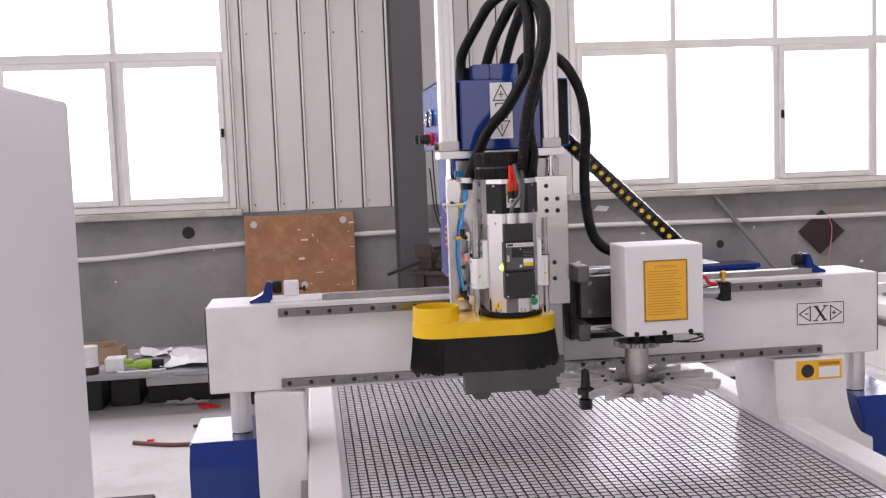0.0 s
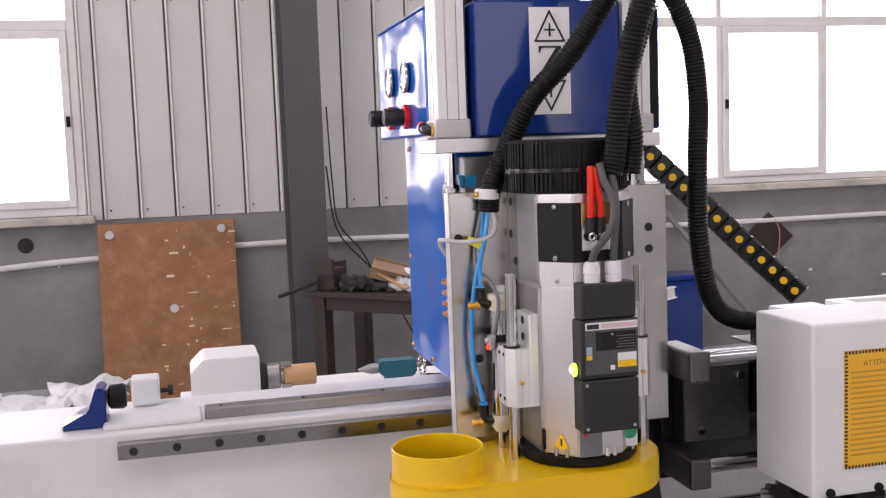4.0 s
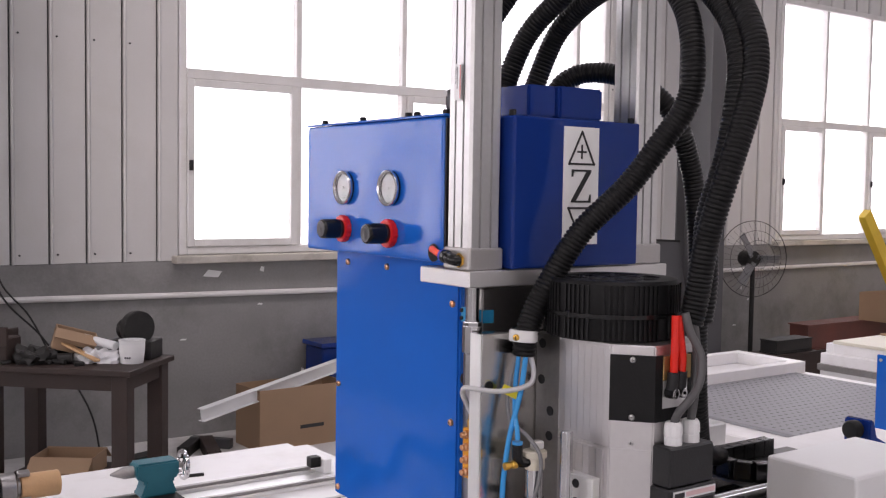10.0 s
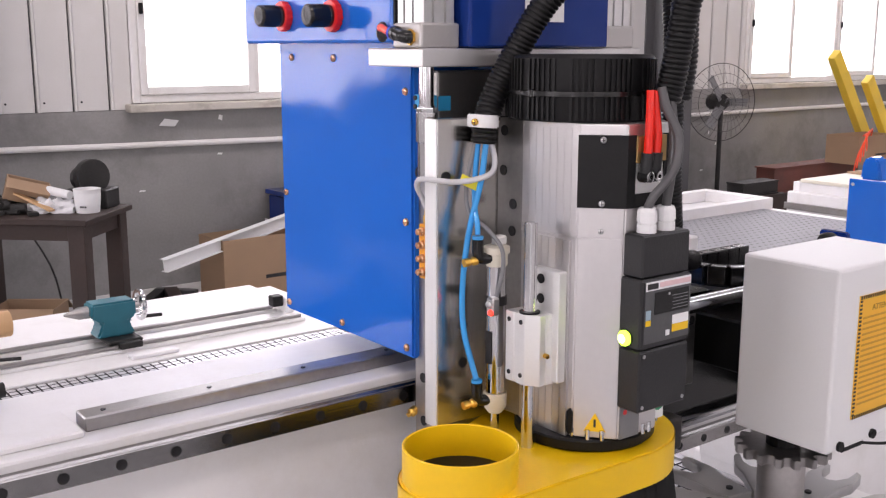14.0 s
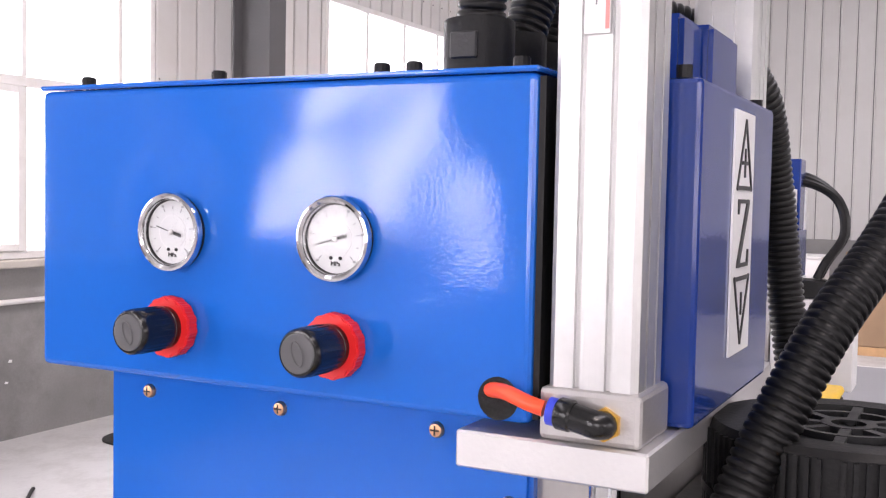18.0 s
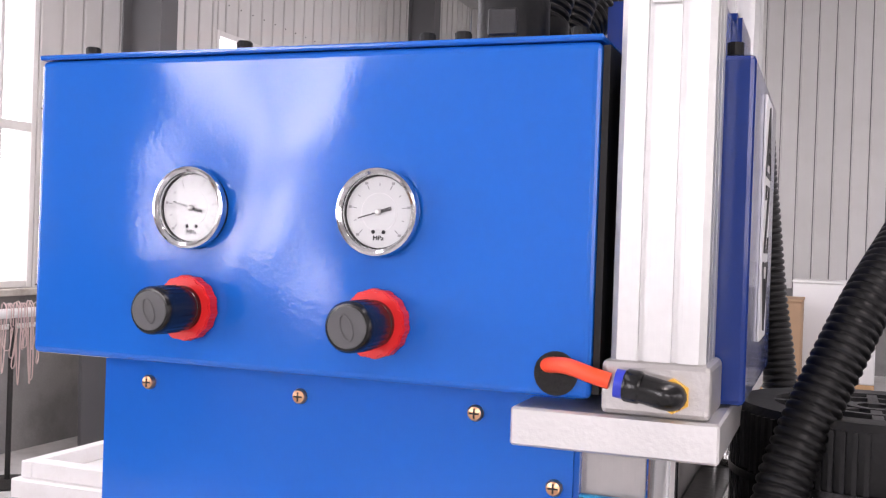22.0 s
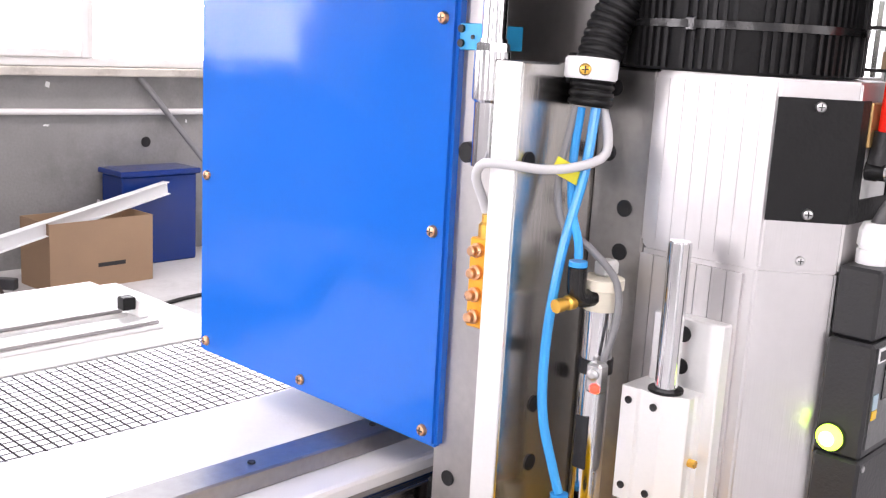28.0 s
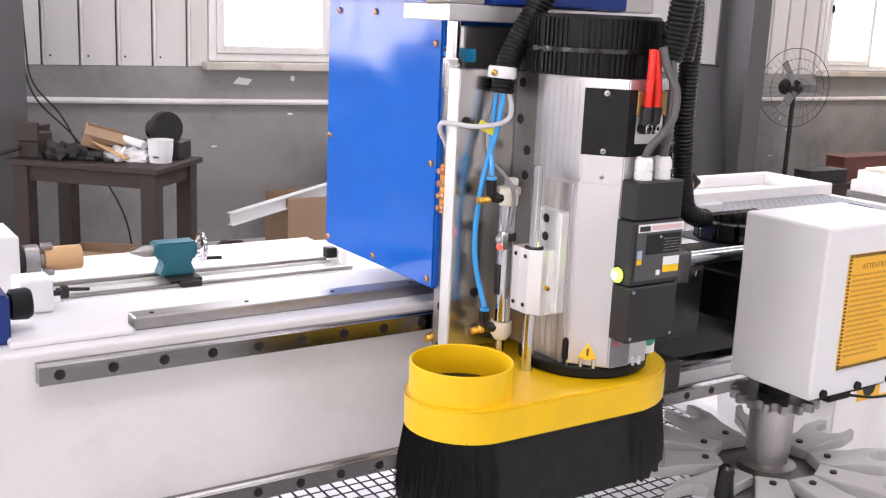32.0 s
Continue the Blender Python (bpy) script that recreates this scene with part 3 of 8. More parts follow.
def window(n, x0, x1, sashes, step):
    w = thing("window_%d" % n, "white plastic sliding window with bright panes", "window", ((x0 + x1) / 2, WALL, WIN_Z0), kind="structure")
    y0, y1 = WALL - 0.005, WALL + 0.09
    f = 0.055
    b = bmesh.new()
    zt = 2.46
    edges = [x0 + step * k for k in range(math.ceil((x1 - x0) / step - 0.05))] + [x1]
    for xa, xb, za, zb in ((x0, x0 + f, WIN_Z0, WIN_Z1), (x1 - f, x1, WIN_Z0, WIN_Z1), (x0 + f, x1 - f, WIN_Z0, WIN_Z0 + f), (x0 + f, x1 - f, WIN_Z1 - f, WIN_Z1), (x0 + f, x1 - f, zt - 0.035, zt + 0.035)):
        box(xa, xb, y0, y1, za, zb, 0.006, 1, bm=b)
    part("window_frame", b, M_FRAME, w)
    for k in range(1, len(edges) - 1):
        for za, zb in ((WIN_Z0 + f, zt - 0.035), (zt + 0.035, WIN_Z1 - f)):
            part("mullion", box(x0 + k * step - 0.022, x0 + k * step + 0.022, y0 + 0.01, y1 - 0.01, za, zb, 0.004, 1), M_FRAME, w)
    for k in sashes:
        xa, xb = edges[k] + (f if k == 0 else 0.022), edges[k + 1] - (f if k == len(edges) - 2 else 0.022)
        za, zb = WIN_Z0 + f, zt - 0.035
        s = bmesh.new()
        g = 0.05
        for q in ((xa, xa + g, za, zb), (xb - g, xb, za, zb), (xa + g, xb - g, za, za + g), (xa + g, xb - g, zb - g, zb)):
            box(q[0], q[1], y0 - 0.015, y0 + 0.035, q[2], q[3], 0.005, 1, bm=s)
        sash = part("sash", s, M_FRAME, w)
        hx = xa + 0.02 if k != 3 else xb - 0.02
        part("latch", box(hx - 0.012, hx + 0.012, y0 - 0.04, y0 - 0.015, (za + zb) / 2 - 0.05, (za + zb) / 2 + 0.02, 0.004, 1), M_BLACK, sash)
    for k in range(len(edges) - 1):
        for za, zb in ((WIN_Z0 + f, zt - 0.035), (zt + 0.035, WIN_Z1 - f)):
            p = part("pane", box(edges[k] + 0.022, edges[k + 1] - 0.022, y0 + 0.05, y0 + 0.055, za, zb), M_GLASS, w)
            p.visible_shadow = False
    part("window_sill", box(x0 - 0.05, x1 + 0.05, WALL - 0.09, WALL + 0.02, WIN_Z0 - 0.055, WIN_Z0 - 0.003, 0.008, 2), M_SILL, w, "stained pale sill")


for i, (a, c) in enumerate(WINDOWS_N):
    window(i + 1, a, c, (0, 2, 3) if i == 0 else (0,) if i == 3 else (0, 2), 0.805 if i >= 2 else 0.90)


def column(n, x):
    c = thing("column_%d" % n, "dark grey painted steel column standing before the wall", "column", (x, WALL - 0.56, 0), kind="structure")
    y0, y1 = WALL - 0.75, WALL - 0.38
    part("flange", box(x - 0.11, x + 0.11, y0, y0 + 0.014, 0, CEIL), M_COLUMN, c)
    part("flange", box(x - 0.11, x + 0.11, y1 - 0.014, y1, 0, CEIL), M_COLUMN, c)
    part("web", box(x - 0.006, x + 0.006, y0 + 0.014, y1 - 0.014, 0, CEIL), M_COLUMN, c)


for i, x in enumerate((-5.4, 0.693, 6.68, 12.53)):
    column(i + 1, x)

# ---- router: bed ----
BED_Z, BX0, BX1, BY0, BY1 = 0.75, 0.0, 1.27, 1.35, 5.15
bed = thing("router_bed", "white steel router bed with a grooved grey table", "machine bed", (0.63, 3.2, 0))
part("bed_frame", box(-0.105, 1.375, BY0, BY1, 0.42, 0.735, 0.006, 2), M_WHITE, bed)
for x in (-0.06, 1.26):
    for y in (1.5, 3.3, 4.9):
        part("leg", box(x, x + 0.1, y, y + 0.12, 0.0, 0.42, 0.004, 1), M_WHITE, bed)
part("side_rail_cover", box(-0.105, -0.02, BY0, 4.45, 0.735, 0.775, 0.006, 2), M_WHITE, bed)
part("side_rail_cover", box(1.29, 1.375, BY0, 4.45, 0.735, 0.775, 0.006, 2), M_WHITE, bed)
part("rack_rail", box(-0.128, -0.107, BY0, BY1, 0.66, 0.70, 0.002, 1), M_STEEL, bed)
part("rack_rail", box(1.377, 1.398, BY0, BY1, 0.66, 0.70, 0.002, 1), M_STEEL, bed)
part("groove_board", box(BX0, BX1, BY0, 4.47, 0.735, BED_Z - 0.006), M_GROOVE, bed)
for xa, xb in ((BX0 - 0.019, BX0 - 0.0005), (BX1 + 0.0005, BX1 + 0.019)):
    part("edge_strip", box(xa, xb, BY0, 4.47, 0.735, BED_Z - 0.001), M_TILE, bed)
part("rear_plate", box(-0.02, 1.29, 4.47, BY1, 0.735, BED_Z, 0.003, 1), M_WHITE, bed, "white rear end of the bed")
PITCH, GAP = 0.0252, 0.005

# ---- router: gantry ----
GX0, GX1, GY0, GY1, GZ0, GZ1 = -0.367, 1.610, 2.833, 3.035, 0.953, 1.196
gantry = thing("router_gantry", "white painted steel gantry beam on two curved legs", "gantry", (0.62, 2.93, 0))
part("beam", box(GX0, GX1, GY0, GY1, GZ0, GZ1, 0.004, 2), M_WHITE, gantry)
part("end_cover", box(GX0 - 0.004, GX0 - 0.0005, GY0 + 0.004, GY1 - 0.004, GZ0 + 0.004, GZ1 - 0.004), M_COLUMN, gantry, "dark end plate")
part("end_cover", box(GX1 + 0.0005, GX1 + 0.004, GY0 + 0.004, GY1 - 0.004, GZ0 + 0.004, GZ1 - 0.004), M_COLUMN, gantry, "dark end plate")


part("leg", prism([(-0.245, GZ0 - 0.001), (-0.107, GZ0 - 0.001), (-0.107, 0.30), (-0.245, 0.30)], 2.80, 3.09, "y", 0.004), M_WHITE, gantry)
rl = [(1.268, GZ0 - 0.001), (1.49, GZ0 - 0.001), (1.492, 0.89)]
for k in range(9):
    a = k / 8 * math.pi / 2
    rl.append((1.492 + 0.085 * (1 - math.cos(a)), 0.89 - 0.19 * math.sin(a)))
rl += [(1.578, 0.66), (1.578, 0.30), (1.40, 0.30), (1.40, 0.64)]
for k in range(9):
    a = (8 - k) / 8 * math.pi / 2
    rl.append((1.268 + 0.13 * (1 - math.cos(a)), 0.85 - 0.2 * math.sin(a)))
part("leg", prism(rl, 2.80, 3.09, "y", 0.003), M_WHITE, gantry)
part("top_strip", box(-0.045, 1.42, 2.866, 2.898, GZ1, GZ1 + 0.016, 0.0015, 1), M_STEEL, gantry, "ground steel strip")
for k in range(12):
    part("strip_screw", cyl((-0.02 + 0.125 * k, 2.882, GZ1 + 0.016), (-0.02 + 0.125 * k, 2.882, GZ1 + 0.017), 0.003, n=12), M_SCREW_DARK, gantry)
part("top_cover_pad", box(-0.19, -0.05, 2.852, 2.93, GZ1, GZ1 + 0.008, 0.002, 1), M_WHITE, gantry)

hole_mesh = mesh_of(lathe([(0.0062, -0.0005), (0.0062, 0.0007), (0.0050, 0.0006), (0.0040, 0.0003), (0, 0.0003)], (0, 0, 0), (0, -1, 0), 14), "bolt", M_SCREW_DARK)


def rail(z):
    prof = [(GY0 - 0.0005, z - 0.0115), (GY0 - 0.008, z - 0.0115), (GY0 - 0.011, z - 0.0085), (GY0 - 0.014, z - 0.0085), (GY0 - 0.017, z - 0.0115), (GY0 - 0.019, z - 0.0115), (GY0 - 0.020, z - 0.0105), (GY0 - 0.020, z + 0.0105), (GY0 - 0.019, z + 0.0115), (GY0 - 0.017, z + 0.0115), (GY0 - 0.014, z + 0.0085), (GY0 - 0.011, z + 0.0085), (GY0 - 0.008, z + 0.0115), (GY0 - 0.0005, z + 0.0115)]
    r = part("linear_rail", prism(prof, -0.169, 1.425, "x"), M_RAIL, gantry, "ground steel linear rail")
    for k in range(27):
        o = new("bolt", hole_mesh)
        o.parent = r
        o.location = (-0.147 + 0.06 * k, GY0 - 0.0202, z)
        o.matrix_parent_inverse = Matrix.Translation(-world_loc(r))
    return r


# rails sit against the beam's front face
rail(1.173)
rail(0.975)

# X plate: two arrows and a letter in a frame
xl = part("axis_label", box(1.353, 1.503, GY0 - 0.0012, GY0 - 0.0002, 1.047, 1.114), M_LABEL, gantry, "white axis plate with black arrows and the letter X")
part("border", outline([(1.355, 1.049), (1.501, 1.049), (1.501, 1.112), (1.355, 1.112)], 0.002, GY0 - 0.002, GY0 - 0.0012, bmesh.new()), M_TEXT, xl)
part("arrow", outline([(1.362, 1.080), (1.396, 1.102), (1.396, 1.058)], 0.003, GY0 - 0.002, GY0 - 0.0012, bmesh.new()), M_TEXT, xl)
part("arrow", outline([(1.494, 1.080), (1.460, 1.102), (1.460, 1.058)], 0.003, GY0 - 0.002, GY0 - 0.0012, bmesh.new()), M_TEXT, xl)
part("minus_sign", box(1.379, 1.391, GY0 - 0.002, GY0 - 0.0012, 1.0785, 1.0815), M_TEXT, xl)
part("plus_sign", box(1.4695, 1.4725, GY0 - 0.0021, GY0 - 0.0012, 1.074, 1.086, bm=box(1.465, 1.477, GY0 - 0.002, GY0 - 0.0012, 1.0785, 1.0815)), M_TEXT, xl)
serif_letter("letter", "X", 1.428, 1.080, 0.046, GY0 - 0.002, GY0 - 0.0012, M_TEXT, xl)
st = part("warning_sticker", box(1.335, 1.478, 2.7985, 2.7995, 0.888, 0.946), M_ORANGE, gantry, "orange warning sticker with a white field")
part("sticker_field", box(1.405, 1.470, 2.7978, 2.7985, 0.894, 0.925), M_LABEL, st)
part("sticker_sign", cyl((1.37, 2.7985, 0.915), (1.37, 2.7978, 0.915), 0.02), M_TEXT, st)
part("sticker_bar", box(1.405, 1.470, 2.7978, 2.7985, 0.930, 0.940), M_ORANGE_PRINT, st)

# Y motor housings, blue
for sx, x0, x1 in ((-1, -0.44, -0.247), (1, 1.58, 1.77)):
    mb = thing("motor_housing", "deep blue sheet steel motor housing beside the gantry leg", "motor housing", ((x0 + x1) / 2, 3.0, 0.3), "motor housings")
    part("cover", prism([(2.86, 0.32), (2.86, 0.74), (2.90, 0.80), (3.20, 0.80), (3.20, 0.32)], x0, x1, "x", 0.004), M_BLUE_DARK, mb)
    xm = -0.298 if sx < 0 else 1.630
    part("motor", cyl((xm, 3.0, 0.802), (xm, 3.0, 0.93), 0.030, n=20, bev=0.003), M_ALU, mb, "bare aluminium motor")
    part("bracket", box(xm - 0.036, xm + 0.036, 2.95, 3.05, 0.93, 0.951, 0.002, 1), M_STEEL, mb)


def end_stop(x, flip):
    s = thing("end_stop", "blue bracket with a black rubber bumper on the beam", "end stop", (x, 2.9, GZ1), "end stops")
    poly = [(x - 0.035, GZ1 + 0.0005), (x + 0.03, GZ1 + 0.0005), (x + 0.03, GZ1 + 0.058), (x + 0.016, GZ1 + 0.060), (x + 0.004, GZ1 + 0.025), (x - 0.035, GZ1 + 0.006)]
    if flip:
        poly = [(2 * x - u, v) for u, v in poly][::-1]
    part("bracket", prism(poly, 2.872, 2.930, "y", 0.003), M_BLUE_DARK, s)
    k = -1 if flip else 1
    part("bumper", lathe([(0, 0), (0.012, 0), (0.018, 0.004), (0.019, 0.022), (0.016, 0.027), (0, 0.028)], (x + k * 0.031, 2.90, GZ1 + 0.040), (k, 0, 0), 20), M_BLACK, s, "black rubber bumper", True)


end_stop(-0.215, False)
end_stop(1.435, True)
wb = thing("switch_block", "small white block on top of the beam", "block", (-0.133, 3.0, GZ1))
part("body", box(-0.155, -0.112, 2.985, 3.03, GZ1 + 0.0005, GZ1 + 0.045, 0.004, 2), M_WHITE_BOX, wb)
part("thumb_screw", lathe([(0.004, 0), (0.004, 0.012), (0.009, 0.012), (0.009, 0.02), (0, 0.02)], (-0.111, 3.005, GZ1 + 0.02), (1, 0, 0), 12), M_DARK_STUFF, wb, smooth=True)

# ---- router: Z carriage ----
zc = thing("z_carriage", "steel carriage with aluminium plates and two air cylinders", "carriage", (0.46, 2.78, 1.0))
part("back_plate", box(0.338, 0.622, 2.748, 2.795, 1.020, 1.575, 0.002, 1), M_STEEL_V, zc, "milled steel back plate")
# same plate continued; the shade at the hood is put into its darker steel
part("shaded_lower_plate", box(0.338, 0.622, 2.748, 2.795, 0.925, 1.0195, 0.002, 1), M_STEEL_DARK, zc, "lower end of the back plate, darkened for shade")
part("spacer_plate", box(0.345, 0.615, 2.7217, 2.7478, 1.18, 1.52, 0.001, 1), M_STEEL_DARK, zc)
part("x_saddle", box(0.36, 0.60, 2.796, 2.8115, 0.945, 1.19, 0.002, 1), M_STEEL, zc)
for bx_ in (0.385, 0.545):
    for bz in (1.173, 0.975):
        part("rail_block", box(bx_ - 0.03, bx_ + 0.03, 2.783, 2.806, bz - 0.022, bz + 0.022, 0.002, 1), M_STEEL, zc)
for bz in (1.173, 0.975):
    part("end_seal", box(0.345, 0.3545, 2.784, 2.8062, bz - 0.021, bz + 0.021, 0.002, 1), M_BLACK, zc)
part("grease_nipple", lathe([(0.004, 0), (0.004, 0.005), (0.006, 0.006), (0.006, 0.014), (0.003, 0.016), (0.003, 0.02), (0, 0.021)], (0.345, 2.797, 1.160), (-1, -0.2, -0.3), 12), M_BRASS, zc, "brass grease nipple", True)
for bx_ in (0.385, 0.555):
    part("lower_bracket", prism([(bx_ - 0.03, 0.925), (bx_ + 0.03, 0.925), (bx_ + 0.018, 0.905), (bx_ - 0.018, 0.905)], 2.76, 2.80, "y", 0.002), M_STEEL_DARK, zc)
fp = part("front_plate", box(0.301, 0.632, 2.700, 2.7215, 1.172, 1.525, 0.0015, 1), M_PLATE, zc, "brushed aluminium front plate")
# strip over the plate's edge; its paler metal carries the window's reflection
part("lit_plate_edge", box(0.2998, 0.3009, 2.7004, 2.7211, 1.1725, 1.5245), M_ALU_LIGHT, zc, "thin paler strip for the window light on the plate's edge")
for x, z in ((0.313, 1.461), (0.338, 1.288), (0.338, 1.244), (0.573, 1.498), (0.573, 1.462), (0.603, 1.462), (0.573, 1.43), (0.603, 1.43), (0.59, 1.288), (0.59, 1.244)):
    socket("bolt", fp, (x, 2.6999, z), (0, -1, 0), 0.0062)
for y, z in ((2.777, 1.205), (2.776, 1.150)):
    socket("bolt", zc, (0.3378, y, z), (-1, 0, 0), 0.0062)

# top plate that carries the cylinders
part("top_plate", box(0.286, 0.628, 2.707, 2.812, 1.5805, 1.6005, 0.0012, 1), M_FOOT, zc, "thick white aluminium plate")


def air_cylinder(x0):
    x1 = x0 + 0.053
    y0, y1 = 2.712, 2.766
    xc, yc = (x0 + x1) / 2, (y0 + y1) / 2
    c = part("air_cylinder", box(x0, x1, y0, y1, 1.6006, 1.628, 0.003, 2), M_CAST, zc, "aluminium air cylinder")
    part("head_cap", box(x0, x1, y0, y1, 2.034, 2.062, 0.003, 2), M_CAST, c)
    h = 0.0235
    face = [(1, -0.86), (1, -0.42), (0.84, -0.42), (0.84, -0.28), (1, -0.28), (1, 0.28), (0.84, 0.28), (0.84, 0.42), (1, 0.42), (1, 0.86)]
    prof = []
    for c4, s4 in ((1, 0), (0, 1), (-1, 0), (0, -1)):
        prof += [(xc + h * (u * c4 - v * s4), yc + h * (u * s4 + v * c4)) for u, v in face]
    part("barrel", prism(prof, 1.628, 2.034, "z"), M_ALU, c, "extruded grooved barrel")
    for u in (0.008, -0.008 + 0.053):
        for v in (0.008, 0.046):
            part("tie_bolt", cyl((x0 + u, y0 + v, 2.062), (x0 + u, y0 + v, 2.068), 0.004, n=8), M_SCREW_DARK, c)
    return c, xc


cl, cxl = air_cylinder(0.2885)
cr, cxr = air_cylinder(0.568)
cyl_label = part("cylinder_label", box(0.2882, 0.2886, 2.7330, 2.7465, 1.806, 1.850), M_LABEL, cl, "white sticker with red print")
part("label_band", box(0.2878, 0.2882, 2.7335, 2.7355, 1.808, 1.848), mat("pale_red_print", (0.75, 0.30, 0.28), 0.45), cyl_label)
part("label_print", box(0.2878, 0.2882, 2.7400, 2.7408, 1.820, 1.846), M_CABLE_DGREY, cyl_label)
part("label_print", box(0.2878, 0.2882, 2.7430, 2.7437, 1.826, 1.846), M_CABLE_DGREY, cyl_label)
socket("port", cl, (0.2884, 2.735, 2.05), (-1, 0, 0), 0.006, M_BRASS)
for cx_ in (cxl, cxr):
    part("piston_rod", cyl((cx_, 2.738, 1.580), (cx_, 2.738, 1.533), 0.0085, n=20), M_CHROME, zc, "chromed piston rod", True)
    k = part("rod_coupling", lathe([(0, 0), (0.0095, 0), (0.0095, -0.008), (0.0125, -0.008), (0.0125, -0.04), (0.0105, -0.042), (0.0105, -0.085), (0, -0.085)], (cx_, 2.738, 1.538), (0, 0, 1), 24), M_CHROME, zc, "chromed coupling", True)
part("rod_nut", cyl((0.315, 2.738, 1.5355), (0.315, 2.738, 1.5265), 0.0118, n=6, bev=0.0008), M_CHROME, zc)
part("locking_knob", cyl((0.337, 2.764, 1.459), (0.322, 2.764, 1.459), 0.0075, n=16, bev=0.001), M_BLACK, zc)
# blue proximity sensor on the back plate
sn = part("proximity_sensor", box(0.3325, 0.3375, 2.748, 2.786, 1.5295, 1.548, 0.0008, 1), M_SENSOR, zc, "sky blue proximity sensor")
part("sensor_block", box(0.3385, 0.356, 2.7472, 2.7476, 1.5305, 1.547), M_SENSOR, zc)
for z in (1.534, 1.544):
    part("sensor_screw", cyl((0.333, 2.783, z), (0.3305, 2.783, z), 0.0028, n=10), M_SCREW_DARK, sn)
part("sensor_label", box(0.3319, 0.3325, 2.750, 2.763, 1.531, 1.5465), M_TEXT, sn)
for k in range(7):
    part("label_print", box(0.3315, 0.3319, 2.7515 + 0.0010 * (k % 3), 2.7615 - 0.0016 * (k % 2), 1.5325 + 0.0019 * k, 1.5330 + 0.0019 * k), M_LABEL, sn)
part("sensor_eye", cyl((0.3325, 2.7725, 1.5385), (0.3315, 2.7725, 1.5385), 0.0016, n=10), M_GREY_DARK, sn)

# brass manifold on the edge of the back plate
bmf = part("grease_manifold", box(0.3035, 0.320, 2.7222, 2.7385, 1.342, 1.405, 0.0012, 1), M_MANIFOLD, zc, "orange-yellow brass grease manifold")
for k in range(4):
    z = 1.3505 + 0.0155 * k
    part("plug", lathe([(0.0052, 0), (0.0052, 0.003), (0.0036, 0.0042), (0.0036, 0.008), (0.0024, 0.009), (0, 0.009)], (0.3035, 2.7302, z), (-1, 0, 0), 12), M_COPPER_SCREW, bmf, smooth=True)
part("fitting", lathe([(0.006, 0), (0.006, 0.009), (0.0042, 0.011), (0.0042, 0.016), (0, 0.016)], (0.310, 2.729, 1.4052), (0, 0, 1), 8), M_BRASS, bmf)

# ---- blue pneumatic box and lower cover ----
cov = thing("pneumatic_cabinet", "glossy blue sheet steel cabinet with two gauges and two knobs", "control box", (0.45, 2.95, 1.22))
part("lower_cover", prism([(2.785, 1.228), (2.785, 1.611), (3.103, 1.611), (3.103, 1.228)], 0.329, 0.60, "x", 0.003), M_BLUE, cov)
part("upper_box", box(0.2915, 0.66, 2.772, 3.128, 1.606, 1.789, 0.004, 3), M_BLUE, cov)
part("lid", box(0.2905, 0.661, 2.771, 3.129, 1.7893, 1.7923, 0.001, 1), M_BLUE, cov)
# black sheet that fills the gap between box and motor cover
part("gap_sheet", box(0.294, 0.655, 2.768, 2.7715, 1.609, 1.787), M_BLACK, cov, "black sheet filling the gap before the box")
for y, z in ((3.066, 1.588), (2.957, 1.588), (2.845, 1.588), (2.798, 1.551), (2.798, 1.396), (2.798, 1.240), (2.947, 1.240), (3.091, 1.240), (3.091, 1.40)):
    screw("screw", cov, (0.3288, y, z), (-1, 0, 0), 0.0048, M_COPPER_SCREW)
for y in (3.10, 2.99, 2.873, 2.852, 2.787):
    part("lid_bolt", cyl((0.306, y, 1.7923), (0.306, y, 1.799), 0.0048, n=12, bev=0.0008), M_BLACK, cov)
for x in (0.42, 0.55):
    for y in (2.787, 3.11):
        part("lid_bolt", cyl((x, y, 1.7923), (x, y, 1.799), 0.0048, n=12, bev=0.0008), M_BLACK, cov)


